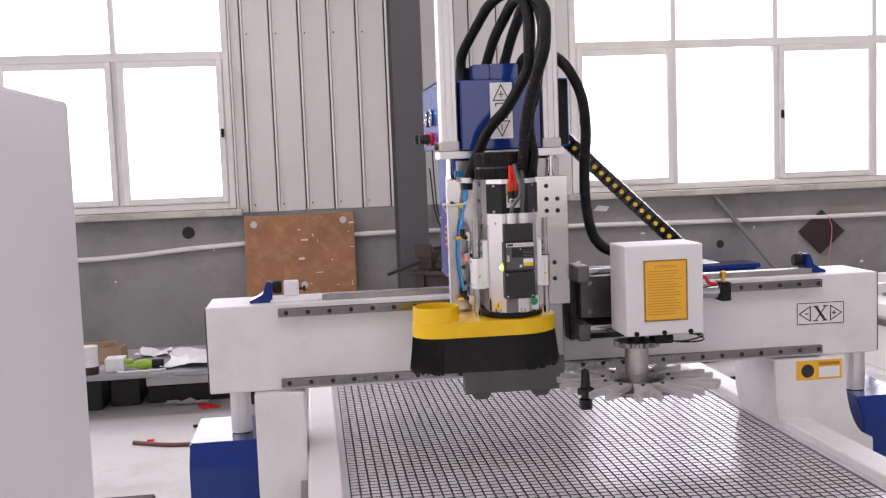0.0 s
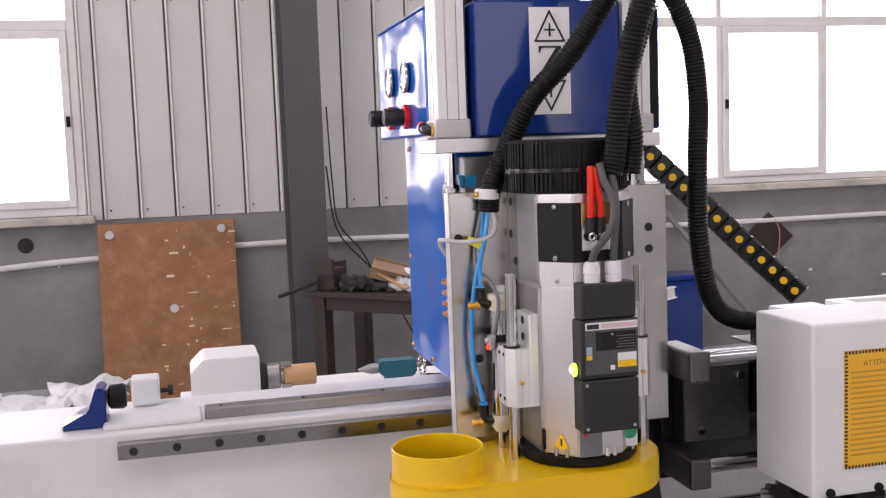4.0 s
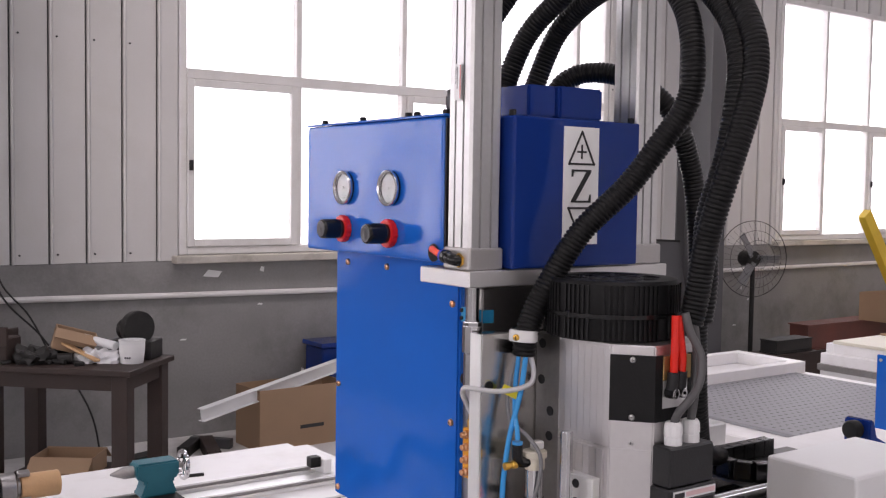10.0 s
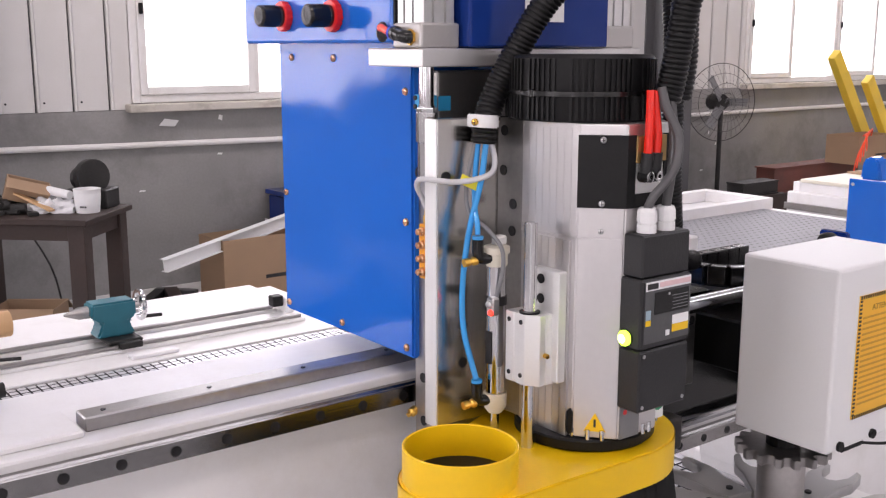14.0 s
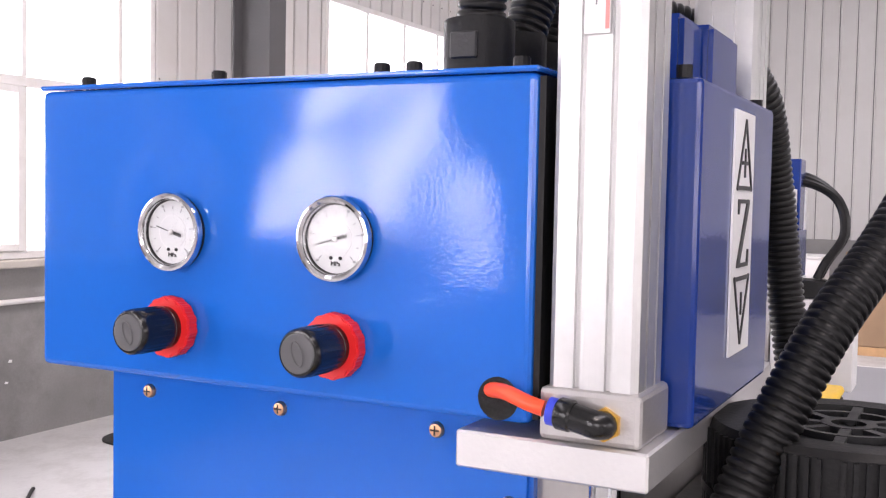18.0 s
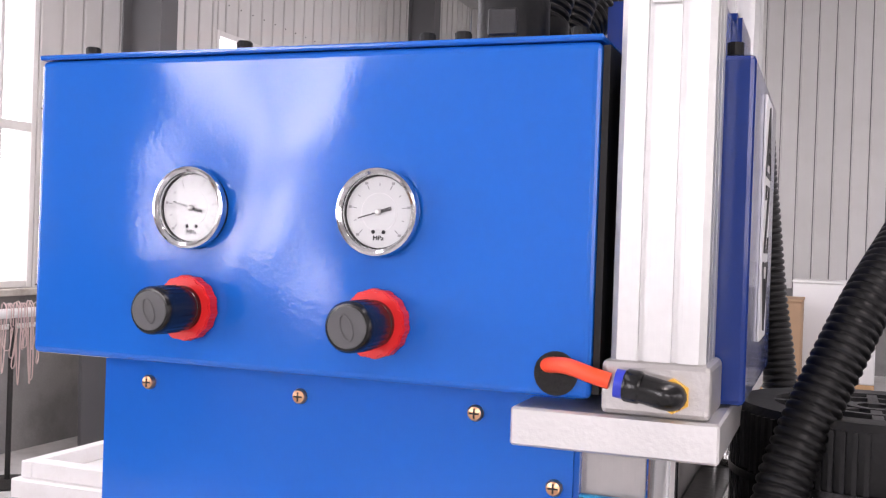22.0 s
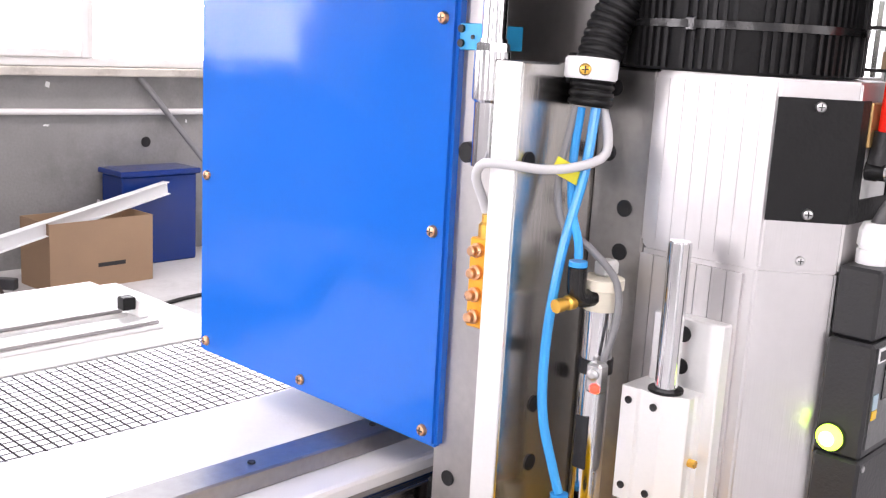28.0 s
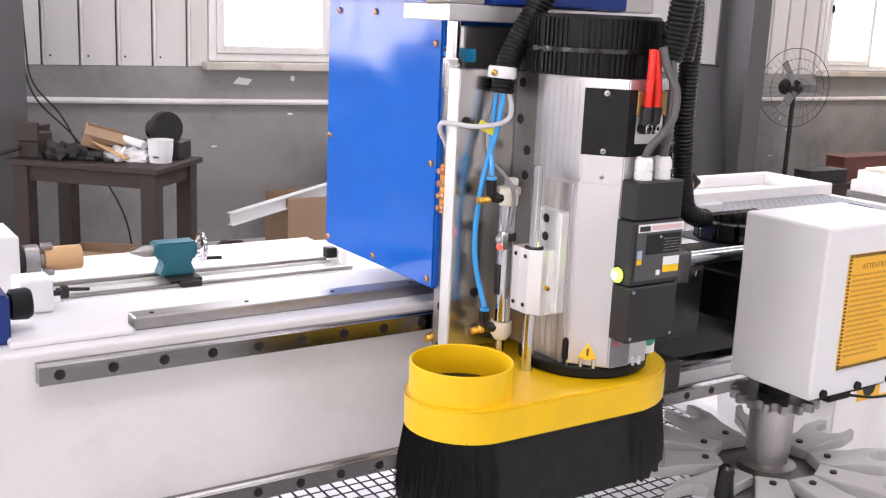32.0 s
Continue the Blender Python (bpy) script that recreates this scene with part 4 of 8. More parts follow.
def gauge(y, z, turn):
    # black case colour stands for the shading on the gauge's outer side
    g = part("pressure_gauge", lathe([(0.0, 0.0), (0.0228, 0.0), (0.0230, 0.0076), (0.0196, 0.0076), (0.0196, 0.0036), (0.0, 0.0036)], (0.2944, y, z), (-1, 0, 0), 48), M_BLACK, cov, "chrome ringed pressure gauge", True)
    part("bezel", lathe([(0.0198, 0.0060), (0.0238, 0.0060), (0.0245, 0.0072), (0.0245, 0.0092), (0.0238, 0.0110), (0.0224, 0.0115), (0.0209, 0.0106), (0.0203, 0.0092), (0.0198, 0.0060)], (0.2944, y, z), (-1, 0, 0), 48), M_CHROME, g, "chrome bezel", True)
    part("dial", cyl((0.2894, y, z), (0.2886, y, z), 0.0197, n=40), M_GAUGE_FACE, g)
    t = bmesh.new()
    for k in range(11):
        a = radians(225 - k * 27)
        fr = Matrix.Translation((0.2885, y - 0.0150 * math.cos(a), z + 0.0150 * math.sin(a))) @ Matrix.Rotation(-a, 4, (1, 0, 0))
        L = 0.0013 if k % 2 == 0 else 0.0008
        box(-0.0001, 0.0001, -L, L, -0.00025, 0.00025, m=fr, bm=t)
        if k % 2 == 0:
            box(0.2884, 0.2886, y - 0.0176 * math.cos(a) - 0.0009, y - 0.0176 * math.cos(a) + 0.0009, z + 0.0176 * math.sin(a) - 0.0007, z + 0.0176 * math.sin(a) + 0.0007, bm=t)
    part("scale_marks", t, M_CABLE_DGREY, g)
    a = radians(turn)
    ca, sa = math.cos(a), math.sin(a)
    a = -a
    nd = bmesh.new()
    fr = Matrix.Translation((0.2873, y - 0.006 * ca, z + 0.006 * sa)) @ Matrix.Rotation(a, 4, (1, 0, 0))
    box(-0.0001, 0.0001, -0.0065, 0.0065, -0.00035, 0.00035, m=fr, bm=nd)
    fr = Matrix.Translation((0.2873, y + 0.0045 * ca, z - 0.0045 * sa)) @ Matrix.Rotation(a, 4, (1, 0, 0))
    box(-0.0001, 0.0001, -0.0035, 0.0035, -0.0010, 0.0010, m=fr, bm=nd)
    part("needle", nd, M_TEXT, g)
    for s in (-1, 1):
        part("stop_pin", lathe([(0.0011, 0), (0.0011, 0.0006), (0.0006, 0.0012), (0, 0.0013)], (0.2886, y + s * 0.0031, z - 0.0108), (-1, 0, 0), 10), M_SCREW_DARK, g)
    ring = bmesh.new()
    lathe([(0.0104, 0), (0.0106, 0), (0.0106, 0.0002), (0.0104, 0.0002)], (0.2886, y, z), (-1, 0, 0), 40, bm=ring)
    part("scale_ring", ring, M_CABLE_GREY, g)
    letters("unit", "MPa", (0.2884, y, z - 0.0142), (0, -1, 0), (0, 0, 1), 0.0038, M_TEXT, g)
    part("hub", lathe([(0.0018, 0), (0.0018, 0.0008), (0.0010, 0.0016), (0, 0.0017)], (0.2874, y, z), (-1, 0, 0), 14), M_SCREW, g, smooth=True)
    gl = part("glass", cyl((0.2853, y, z), (0.2847, y, z), 0.0202, n=40), M_GLASS_G, g)
    gl.visible_shadow = False


gauge(3.011, 1.699, 164)
gauge(2.891, 1.699, 196)


def regulator(y, z):
    kx = 0.2914
    z -= 0.0025
    r = part("regulator_knob", lathe([(0, 0.0), (0.0132, 0.0), (0.0132, 0.013), (0.0128, 0.0135), (0.0132, 0.014), (0.0136, 0.036), (0.0134, 0.0385), (0.0122, 0.0402), (0.0105, 0.0404), (0.0100, 0.0398), (0, 0.0398)], (kx, y, z), (-1, 0, 0), 36), M_BLACK_GLOSS, cov, "black regulator knob", True)
    part("end_cap", lathe([(0.0110, 0), (0.0110, 0.0008), (0.0104, 0.0012), (0, 0.0012)], (kx - 0.0398, y, z), (-1, 0, 0), 32), M_COLUMN, r, "dull grey end cap")
    b = bmesh.new()
    for k in range(24):
        a = 2 * math.pi * k / 24
        box(kx - 0.034, kx - 0.016, y + 0.0132 * math.cos(a) - 0.0005, y + 0.0132 * math.cos(a) + 0.0005, z + 0.0132 * math.sin(a) - 0.0005, z + 0.0132 * math.sin(a) + 0.0005, bm=b)
    part("knob_ribs", b, M_BLACK_GLOSS, r)
    e = bmesh.new()
    for k in range(24):
        a0, a1 = 2 * math.pi * k / 24, 2 * math.pi * (k + 1) / 24
        pts = [(kx - 0.0412, y + 0.0034 * math.cos(a) + 0.0018 * math.sin(a), z + 0.0066 * math.sin(a)) for a in (a0, a1)]
        cyl(pts[0], pts[1], 0.0006, n=6, bm=e)
    part("embossed_arrow", e, M_COLUMN, r)
    nut = [(kk, rr_) for kk in range(14) for rr_ in (0.0186, 0.0192, 0.0192, 0.0186, 0.0179)]
    ring = [(y + rr_ * math.cos(2 * math.pi * i / 70), z + rr_ * math.sin(2 * math.pi * i / 70)) for i, (kk, rr_) in enumerate(nut)]
    part("lock_nut", prism(ring, kx - 0.0095, kx - 0.0005, "x", 0.001), M_RED, r, "red lock nut")


regulator(3.011, 1.643)
regulator(2.890, 1.641)
# outlet with the red air tube to the cylinder
# the sheet is not cut; a matt black disc gives the hole's darkness
part("hole_shade_disc", cyl((0.2917, 2.790, 1.6185), (0.2908, 2.790, 1.6185), 0.0115, n=24), M_BRUSH, cov, "round dark disc standing for the shaded cable hole")
rt = thing("red_air_tube", "bright red air tube from the blue box to the cylinder", "air tube", (0.285, 2.77, 1.62))
part("tube", tube([(0.32, 2.803, 1.619), (0.296, 2.797, 1.622), (0.285, 2.783, 1.6235), (0.281, 2.768, 1.620), (0.281, 2.757, 1.6175)], 0.0042, 14, 0.003), M_ORANGE_RED, rt, smooth=True)
part("release_ring", cyl((0.281, 2.757, 1.6175), (0.281, 2.7525, 1.617), 0.0072, n=18), mat("royal_blue_plastic", (0.035, 0.06, 0.55), 0.3), rt, "blue release ring", True)
el = part("elbow", tube([(0.2805, 2.7440, 1.6158), (0.2803, 2.738, 1.6145), (0.2808, 2.7330, 1.6132), (0.2835, 2.7303, 1.6126), (0.2862, 2.7300, 1.6125)], 0.0072, 16, 0.0015), M_BLACK_GLOSS, rt, "black elbow fitting", True)
part("collar", lathe([(0, 0), (0.0074, 0), (0.0082, 0.0012), (0.0082, 0.0075), (0.0072, 0.0086), (0, 0.0086)], (0.281, 2.7525, 1.617), (-0.05, -1, -0.12), 24), M_BLACK_GLOSS, el, smooth=True)
part("thread", cyl((0.2888, 2.7300, 1.6125), (0.2856, 2.7300, 1.6125), 0.0088, n=6), M_BRASS, rt)

# ---- blue Z motor cover between the cylinders ----
zb = thing("z_motor_cover", "deep blue motor cover with a white Z axis label", "motor cover", (0.455, 2.75, 1.6))
part("body", box(0.346, 0.562, 2.7005, 2.768, 1.6015, 1.790, 0.003, 2), M_BLUE_DARK, zb)
part("motor_cap", prism([(2.716, 1.790), (2.716, 1.832), (2.79, 1.832), (2.79, 1.790)], 0.432, 0.508, "x", 0.003), M_BLUE_DARK, zb)
part("motor_cap_side", prism([(2.722, 1.791), (2.722, 1.8315), (2.79, 1.8315), (2.79, 1.791)], 0.385, 0.4318, "x", 0.003), M_BLUE_DARK, zb)
for x in (0.352, 0.556):
    part("bolt", cyl((x, 2.712, 1.790), (x, 2.712, 1.797), 0.0045, n=12), M_BLACK, zb)
zl = part("axis_label", prism([(0.426, 1.6305), (0.486, 1.6305), (0.486, 1.780), (0.426, 1.780)], 2.6990, 2.7003, "y"), M_LABEL, zb, "white plate with arrows and the letter Z")
part("arrow", outline([(0.456, 1.774), (0.4345, 1.733), (0.4775, 1.733)], 0.0026, 2.6982, 2.6990, bmesh.new()), M_TEXT, zl)
part("arrow", outline([(0.456, 1.637), (0.4345, 1.677), (0.4775, 1.677)], 0.0026, 2.6982, 2.6990, bmesh.new()), M_TEXT, zl)
part("plus_sign", box(0.4548, 0.4572, 2.6981, 2.6990, 1.7395, 1.7575, bm=box(0.4480, 0.4640, 2.6982, 2.6990, 1.7473, 1.7497)), M_TEXT, zl)
part("minus_sign", box(0.4548, 0.4572, 2.6981, 2.6990, 1.654, 1.668), M_TEXT, zl)
serif_letter("letter", "Z", 0.456, 1.705, 0.042, 2.6982, 2.6990, M_TEXT, zl)

# ---- spindle ----
sp = thing("spindle", "silver spindle with black fan cowl and grey terminal box", "spindle", (0.448, 2.64, 1.17))
SX0, SX1, SY0, SY1 = 0.386, 0.515, 2.530, 2.6545


def body_poly(g=0.0):
    a, b, c, d = SX0 + g, SX1 - g, SY0 + g, SY1
    return [(a + 0.032, c), (b - 0.032, c), (b, c + 0.038), (b, d), (a, d), (a, c + 0.038)]


part("upper_body", prism(body_poly(), 1.405, 1.524, "z", 0.0015), M_SPINDLE, sp)
part("lower_body", prism(body_poly(0.002), 1.182, 1.4048, "z", 0.0015), M_SPINDLE, sp)
fins = bmesh.new()
for k in range(7):
    y = 2.578 + 0.011 * k
    for za, zb in ((1.41, 1.519), (1.18, 1.40)):
        box(SX0 - 0.0005, SX0 + 0.003, y, y + 0.0104, za, zb, bm=fins)
part("side_ribs", fins, M_SPINDLE, sp)
mb_ = part("mount_block", box(0.3868, 0.514, 2.6548, 2.6996, 1.18, 1.5235, 0.0015, 1), M_STEEL, sp, "steel mounting block")
for y, z in ((2.687, 1.510), (2.688, 1.465), (2.671, 1.428), (2.672, 1.397), (2.688, 1.30)):
    socket("bolt", mb_, (0.3866, y, z), (-1, 0, 0), 0.006)
part("nose_ring", lathe([(0, 0), (0.078, 0), (0.081, 0.003), (0.081, 0.012), (0.079, 0.014), (0, 0.014)], (0.449, 2.612, 1.1665), (0, 0, 1), 48), M_BLACK, sp, smooth=True)
part("nose", lathe([(0, 0), (0.045, 0), (0.05, 0.02), (0.05, 0.05), (0, 0.05)], (0.449, 2.634, 1.112), (0, 0, 1), 32), M_STEEL, sp, smooth=True)
# fan cowl: a ribbed drum with a grille on top
fc = part("fan_cowl", lathe([(0, 0.0), (0.079, 0.0), (0.081, 0.003), (0.081, 0.066), (0.078, 0.070), (0.058, 0.070), (0.056, 0.064), (0.0, 0.064)], (0.449, 2.632, 1.5245), (0, 0, 1), 56), M_BLACK, sp, "black ribbed fan cowl", True)
fr_ = bmesh.new()
for k in range(84):
    if k % 14 in (0, 7, 8):
        continue
    box(0.0806, 0.0832, -0.0013, 0.0013, 1.5265, 1.590, m=Matrix.Translation((0.449, 2.632, 0)) @ Matrix.Rotation(2 * math.pi * k / 84, 4, "Z"), bm=fr_)
part("cowl_ribs", fr_, M_BLACK, fc)
part("cowl_band", lathe([(0.0815, 0), (0.0840, 0.0005), (0.0840, 0.0055), (0.0815, 0.006)], (0.449, 2.632, 1.551), (0, 0, 1), 56), M_BLACK_GLOSS, fc, "black cable tie", True)
gr = bmesh.new()
for k in range(8):
    a = 2 * math.pi * k / 8
    box(0.012, 0.058, -0.003, 0.003, 1.5905, 1.594, m=Matrix.Translation((0.449, 2.632, 0)) @ Matrix.Rotation(a, 4, "Z"), bm=gr)
lathe([(0.010, 0), (0.016, 0), (0.016, 0.004), (0.010, 0.004)], (0.449, 2.632, 1.5905), (0, 0, 1), 20, bm=gr)
lathe([(0.034, 0), (0.038, 0), (0.038, 0.004), (0.034, 0.004)], (0.449, 2.632, 1.5905), (0, 0, 1), 32, bm=gr)
part("tie_head", box(0.3655, 0.372, 2.618, 2.626, 1.5495, 1.5585, 0.001, 1), M_BLACK_GLOSS, fc)
part("cowl_grille", gr, M_GREY_DARK, fc)
# black connector panels on the chamfers, with the cut-out between them
for fl in (0, 1):
    def side(x, y):
        return ((2 * 0.4505 - x) if fl else x, y)
    poly = [side(0.3835, 2.5665), side(0.4165, 2.5275), side(0.429, 2.5275), side(0.429, 2.5298), side(0.418, 2.5298), side(0.386, 2.5678)]
    part("connector_panel", prism(poly, 1.437, 1.513, "z"), M_BLACK, sp, "matt black connector panel")
    dn = (0.77 if fl else -0.77, -0.65, 0)
    for z in (1.508, 1.442):
        screw("panel_screw", sp, (*side(0.400, 2.5468), z), dn, 0.0035, M_SCREW)
part("lower_panel", box(0.4292, 0.4718, 2.5275, 2.5298, 1.437, 1.4515), M_BLACK, sp)
part("terminal_strip", box(0.4285, 0.4745, 2.5262, 2.5297, 1.484, 1.512, 0.0008, 1), M_STRIP, sp, "brass coloured connector plate")
part("cable_recess", box(0.4294, 0.4716, 2.5285, 2.5299, 1.4517, 1.4838), M_ALU_LIGHT, sp)
screw("body_screw", sp, (0.402, 2.5487, 1.412), (-0.77, -0.65, 0), 0.003, M_SCREW)
for x in (0.4385, 0.4520):
    part("plug", lathe([(0, 0), (0.0066, 0), (0.0066, 0.006), (0.0060, 0.007), (0.0060, 0.012), (0, 0.012)], (x, 2.5285, 1.470), (0, -1, 0), 16), M_BLACK, sp, smooth=True)
    part("plug_ring", lathe([(0.0022, 0), (0.0058, 0), (0.0058, 0.0015), (0.0042, 0.002), (0.0022, 0.0015)], (x, 2.5164, 1.470), (0, -1, 0), 18), M_CHROME, sp, "bright ring", True)
    part("plug_boot", cyl((x, 2.5225, 1.474), (x, 2.5205, 1.4945), 0.0068, n=14), M_GREY_DARK, sp, smooth=True)
for xa, xb in ((0.4385, 0.4400), (0.4520, 0.4435)):
    part("red_plug", tube([(xa, 2.5205, 1.4945), (xa, 2.520, 1.512), ((xa + xb) / 2, 2.520, 1.535), (xb, 2.521, 1.562)], 0.0047, 10), M_LUG_RED, sp, "bright red insulated lead", True)
# terminal box
tbx = part("terminal_box", box(0.416, 0.490, 2.502, 2.5296, 1.3665, 1.412, 0.002, 1), M_GREY_DARK, sp, "dark grey terminal box")
part("middle_housing", box(0.413, 0.4915, 2.4995, 2.5296, 1.2905, 1.366, 0.002, 1), M_GREY_DARK, tbx)
part("lower_housing", box(0.4135, 0.491, 2.499, 2.5296, 1.222, 1.2895, 0.002, 1), M_GREY_DARK, tbx)
for x, z in ((0.420, 1.284), (0.420, 1.228), (0.484, 1.228)):
    part("cover_screw", cyl((x, 2.499, z), (x, 2.4982, z), 0.0022, n=10), M_SCREW, tbx)
lab = part("type_plate", box(0.4185, 0.490, 2.4987, 2.4994, 1.297, 1.364), mat("smoke_grey_plate", (0.075, 0.077, 0.08), 0.3), tbx, "grey type plate with small print")
part("plate_strip", box(0.419, 0.4895, 2.4981, 2.4986, 1.354, 1.3635), M_LABEL, lab)
part("plate_mark", box(0.421, 0.437, 2.4976, 2.4981, 1.3555, 1.3615), M_TEXT, lab)
part("plate_band", box(0.440, 0.488, 2.4976, 2.4981, 1.3562, 1.3615), mat("pale_pink_print", (0.74, 0.52, 0.53), 0.45), lab)
part("plate_window", box(0.433, 0.487, 2.4981, 2.4986, 1.3275, 1.3510), M_BLACK_GLOSS, lab, "smoked window")
part("plate_screw", cyl((0.455, 2.4986, 1.3475), (0.455, 2.4976, 1.3475), 0.0016, n=10), M_SCREW, lab)
part("plate_panel", box(0.4200, 0.4275, 2.4981, 2.4986, 1.323, 1.333), mat("pale_blue_print", (0.35, 0.48, 0.56), 0.45), lab)
part("plate_panel", box(0.4200, 0.4275, 2.4979, 2.4985, 1.3165, 1.3225), M_YELLOW, lab)
part("plate_panel", box(0.462, 0.4875, 2.4981, 2.4986, 1.3130, 1.3230), M_LABEL, lab)
part("plate_panel", box(0.462, 0.4875, 2.4980, 2.4986, 1.3045, 1.3128), M_YELLOW, lab)
part("plate_panel", box(0.4520, 0.4580, 2.4981, 2.4986, 1.3020, 1.3080), M_LABEL, lab)
for k in range(5):
    part("print_line", box(0.460 + 0.002 * (k % 2), 0.485, 2.4975, 2.4980, 1.3305 + 0.0035 * k, 1.3311 + 0.0035 * k), M_CABLE_DGREY, lab)
part("lamp_core", lathe([(0, 0), (0.0048, 0), (0.003, 0.0012), (0, 0.0014)], (0.4066, 2.519, 1.3015), (-1, 0, 0), 20), M_LED_CORE, tbx)
part("lamp_socket", cyl((0.4129, 2.519, 1.3015), (0.4122, 2.519, 1.3015), 0.0102, n=24), M_BLACK, tbx)
part("status_lamp", lathe([(0, 0.0), (0.0085, 0.0), (0.0085, 0.002), (0.006, 0.0045), (0, 0.0055)], (0.4121, 2.519, 1.3015), (-1, 0, 0), 24), M_LED_G, tbx, "glowing yellow-green lamp", True)
for x, y in ((0.437, 2.517), (0.466, 2.517)):
    g = part("cable_gland", lathe([(0, 0), (0.0105, 0), (0.0105, 0.009), (0.0095, 0.0095), (0.0095, 0.011), (0.0110, 0.0115), (0.0105, 0.022), (0.0085, 0.026), (0, 0.026)], (x, y, 1.4122), (0, 0, 1), 12), M_WHITE_BOX, tbx, "white cable gland")
# lower details on the body
part("button_plate", box(0.484, 0.508, 2.5435, 2.5465, 1.186, 1.222, 0.001, 1), M_LABEL, sp)
part("clamp_button", cyl((0.496, 2.5434, 1.207), (0.496, 2.541, 1.207), 0.0098, n=20), mat("green_button", (0.02, 0.30, 0.14), 0.35), sp, "green release button")
ch_m = Matrix.Translation((0.4038, 2.5508, 1.20)) @ Matrix.Rotation(math.atan2(-0.038, 0.032), 4, "Z")
wt = part("warning_triangle", prism([(-0.012, -0.010), (0.012, -0.010), (0.0, 0.011)], -0.0012, -0.0002, "y"), M_YELLOW, sp, "yellow warning triangle")
wt.data.transform(ch_m)
tb_ = part("triangle_bar", box(-0.0012, 0.0012, -0.0018, -0.0012, -0.005, 0.004), M_TEXT, wt)
tb_.data.transform(ch_m)
part("drive_slot", prism([(2.5685, 1.187), (2.5725, 1.184), (2.5765, 1.187), (2.5765, 1.210), (2.5725, 1.214), (2.5685, 1.210)], 0.3855, 0.388, "x"), M_BLACK, sp)
part("small_plate", box(0.4215, 0.452, 2.5305, 2.5317, 1.182, 1.219), M_CABLE_DGREY, sp)
part("plate_dot", cyl((0.429, 2.5304, 1.212), (0.429, 2.530, 1.212), 0.003, n=12), M_RED, sp)
for x, y in ((0.390, 2.575), (0.398, 2.560), (0.408, 2.548), (0.460, 2.536), (0.470, 2.536), (0.503, 2.555)):
    part("drain_pin", cyl((x, y - 0.004, 1.1805), (x, y - 0.004, 1.192), 0.0028, n=10), M_CHROME, sp, smooth=True)

# ---- slide guides beside the spindle ----
for x0, rx, sg in ((0.346, 0.3575, -1), (0.521, 0.5435, 1)):
    gd = thing("slide_guide", "silver slide block on a chromed vertical rod", "slide guide", (rx, 2.61, 1.17), "slide guides")
    xa, xb = (x0, x0 + 0.034) if sg < 0 else (x0 + 0.034, x0)
    k = 1 if sg < 0 else -1
    pr_ = [(xa, 2.634), (xa, 2.6215), (xa + 0.0012 * k, 2.6205), (xa + 0.0012 * k, 2.6185), (xa, 2.6175), (xa, 2.603), (xa + 0.010 * k, 2.589), (xa + 0.016 * k, 2.589), (xa + 0.017 * k, 2.5902), (xa + 0.019 * k, 2.5902), (xa + 0.020 * k, 2.589), (xb, 2.589), (xb, 2.634)]
    part("block", prism(pr_, 1.240, 1.319, "z", 0.0004), M_ALU_LIGHT, gd)
    xs = x0 - 0.0002 if sg < 0 else x0 + 0.0342
    for z in (1.250, 1.310):
        for y in (2.609, 2.628):
            socket("bolt", gd, (xs, y, z), (sg, 0, 0), 0.0026)
    part("set_screw", cyl((x0 + 0.017, 2.589, 1.274), (x0 + 0.017, 2.584, 1.274), 0.0028, n=10), M_BRASS, gd)
    part("rod", cyl((rx, 2.608, 1.165), (rx, 2.608, 1.419), 0.0075, n=24, bev=0.001), M_CHROME, gd, "chromed rod", True)
    part("seal", lathe([(0.0075, 0), (0.0115, 0), (0.0115, 0.002), (0.0075, 0.002)], (rx, 2.608, 1.3191), (0, 0, 1), 24), M_BLACK, gd)
    xe = (0.3735, 0.3857) if sg < 0 else (0.5153, 0.5275)
    ear = part("mounting_ear", box(xe[0], xe[1], 2.580, 2.632, 1.242, 1.366, 0.0012, 1), M_ALU_LIGHT, gd)
    for z in (1.355, 1.333):
        socket("bolt", ear, (xe[0] - 0.0002 if sg < 0 else xe[1] + 0.0002, 2.608, z), (sg, 0, 0), 0.0055)

# ---- small air cylinder that lifts the hood ----
ac = thing("lift_cylinder", "slim steel air cylinder with a glowing red sensor", "air cylinder", (0.357, 2.664, 1.18))
AX, AY = 0.357, 2.664
part("barrel", cyl((AX, AY, 1.215), (AX, AY, 1.372), 0.0112, n=28), M_CHROME, ac, "polished barrel", True)
part("top_cap", lathe([(0, 0), (0.0115, 0), (0.0125, 0.002), (0.0125, 0.014), (0.0150, 0.015), (0.0150, 0.022), (0.0125, 0.023), (0, 0.023)], (AX, AY, 1.362), (0, 0, 1), 24), M_BEIGE, ac, smooth=True)
part("cap_clevis", box(AX - 0.004, AX + 0.011, AY - 0.006, AY + 0.006, 1.3851, 1.396, 0.002, 1), M_ALU_LIGHT, ac)
part("bottom_cap", lathe([(0, 0), (0.008, 0), (0.0135, 0.008), (0.0135, 0.024), (0, 0.024)], (AX, AY, 1.190), (0, 0, 1), 20), M_BEIGE, ac, smooth=True)
part("rod", cyl((AX, AY, 1.165), (AX, AY, 1.192), 0.005, n=16), M_CHROME, ac, smooth=True)
part("clamp_band", cyl((AX, AY, 1.318), (AX, AY, 1.328), 0.0122, n=28), M_GREY_DARK, ac, smooth=True)
sb = part("sensor", box(0.337, 0.348, 2.646, 2.658, 1.309, 1.330, 0.002, 1), M_SCREW, ac, "clamped reed sensor")
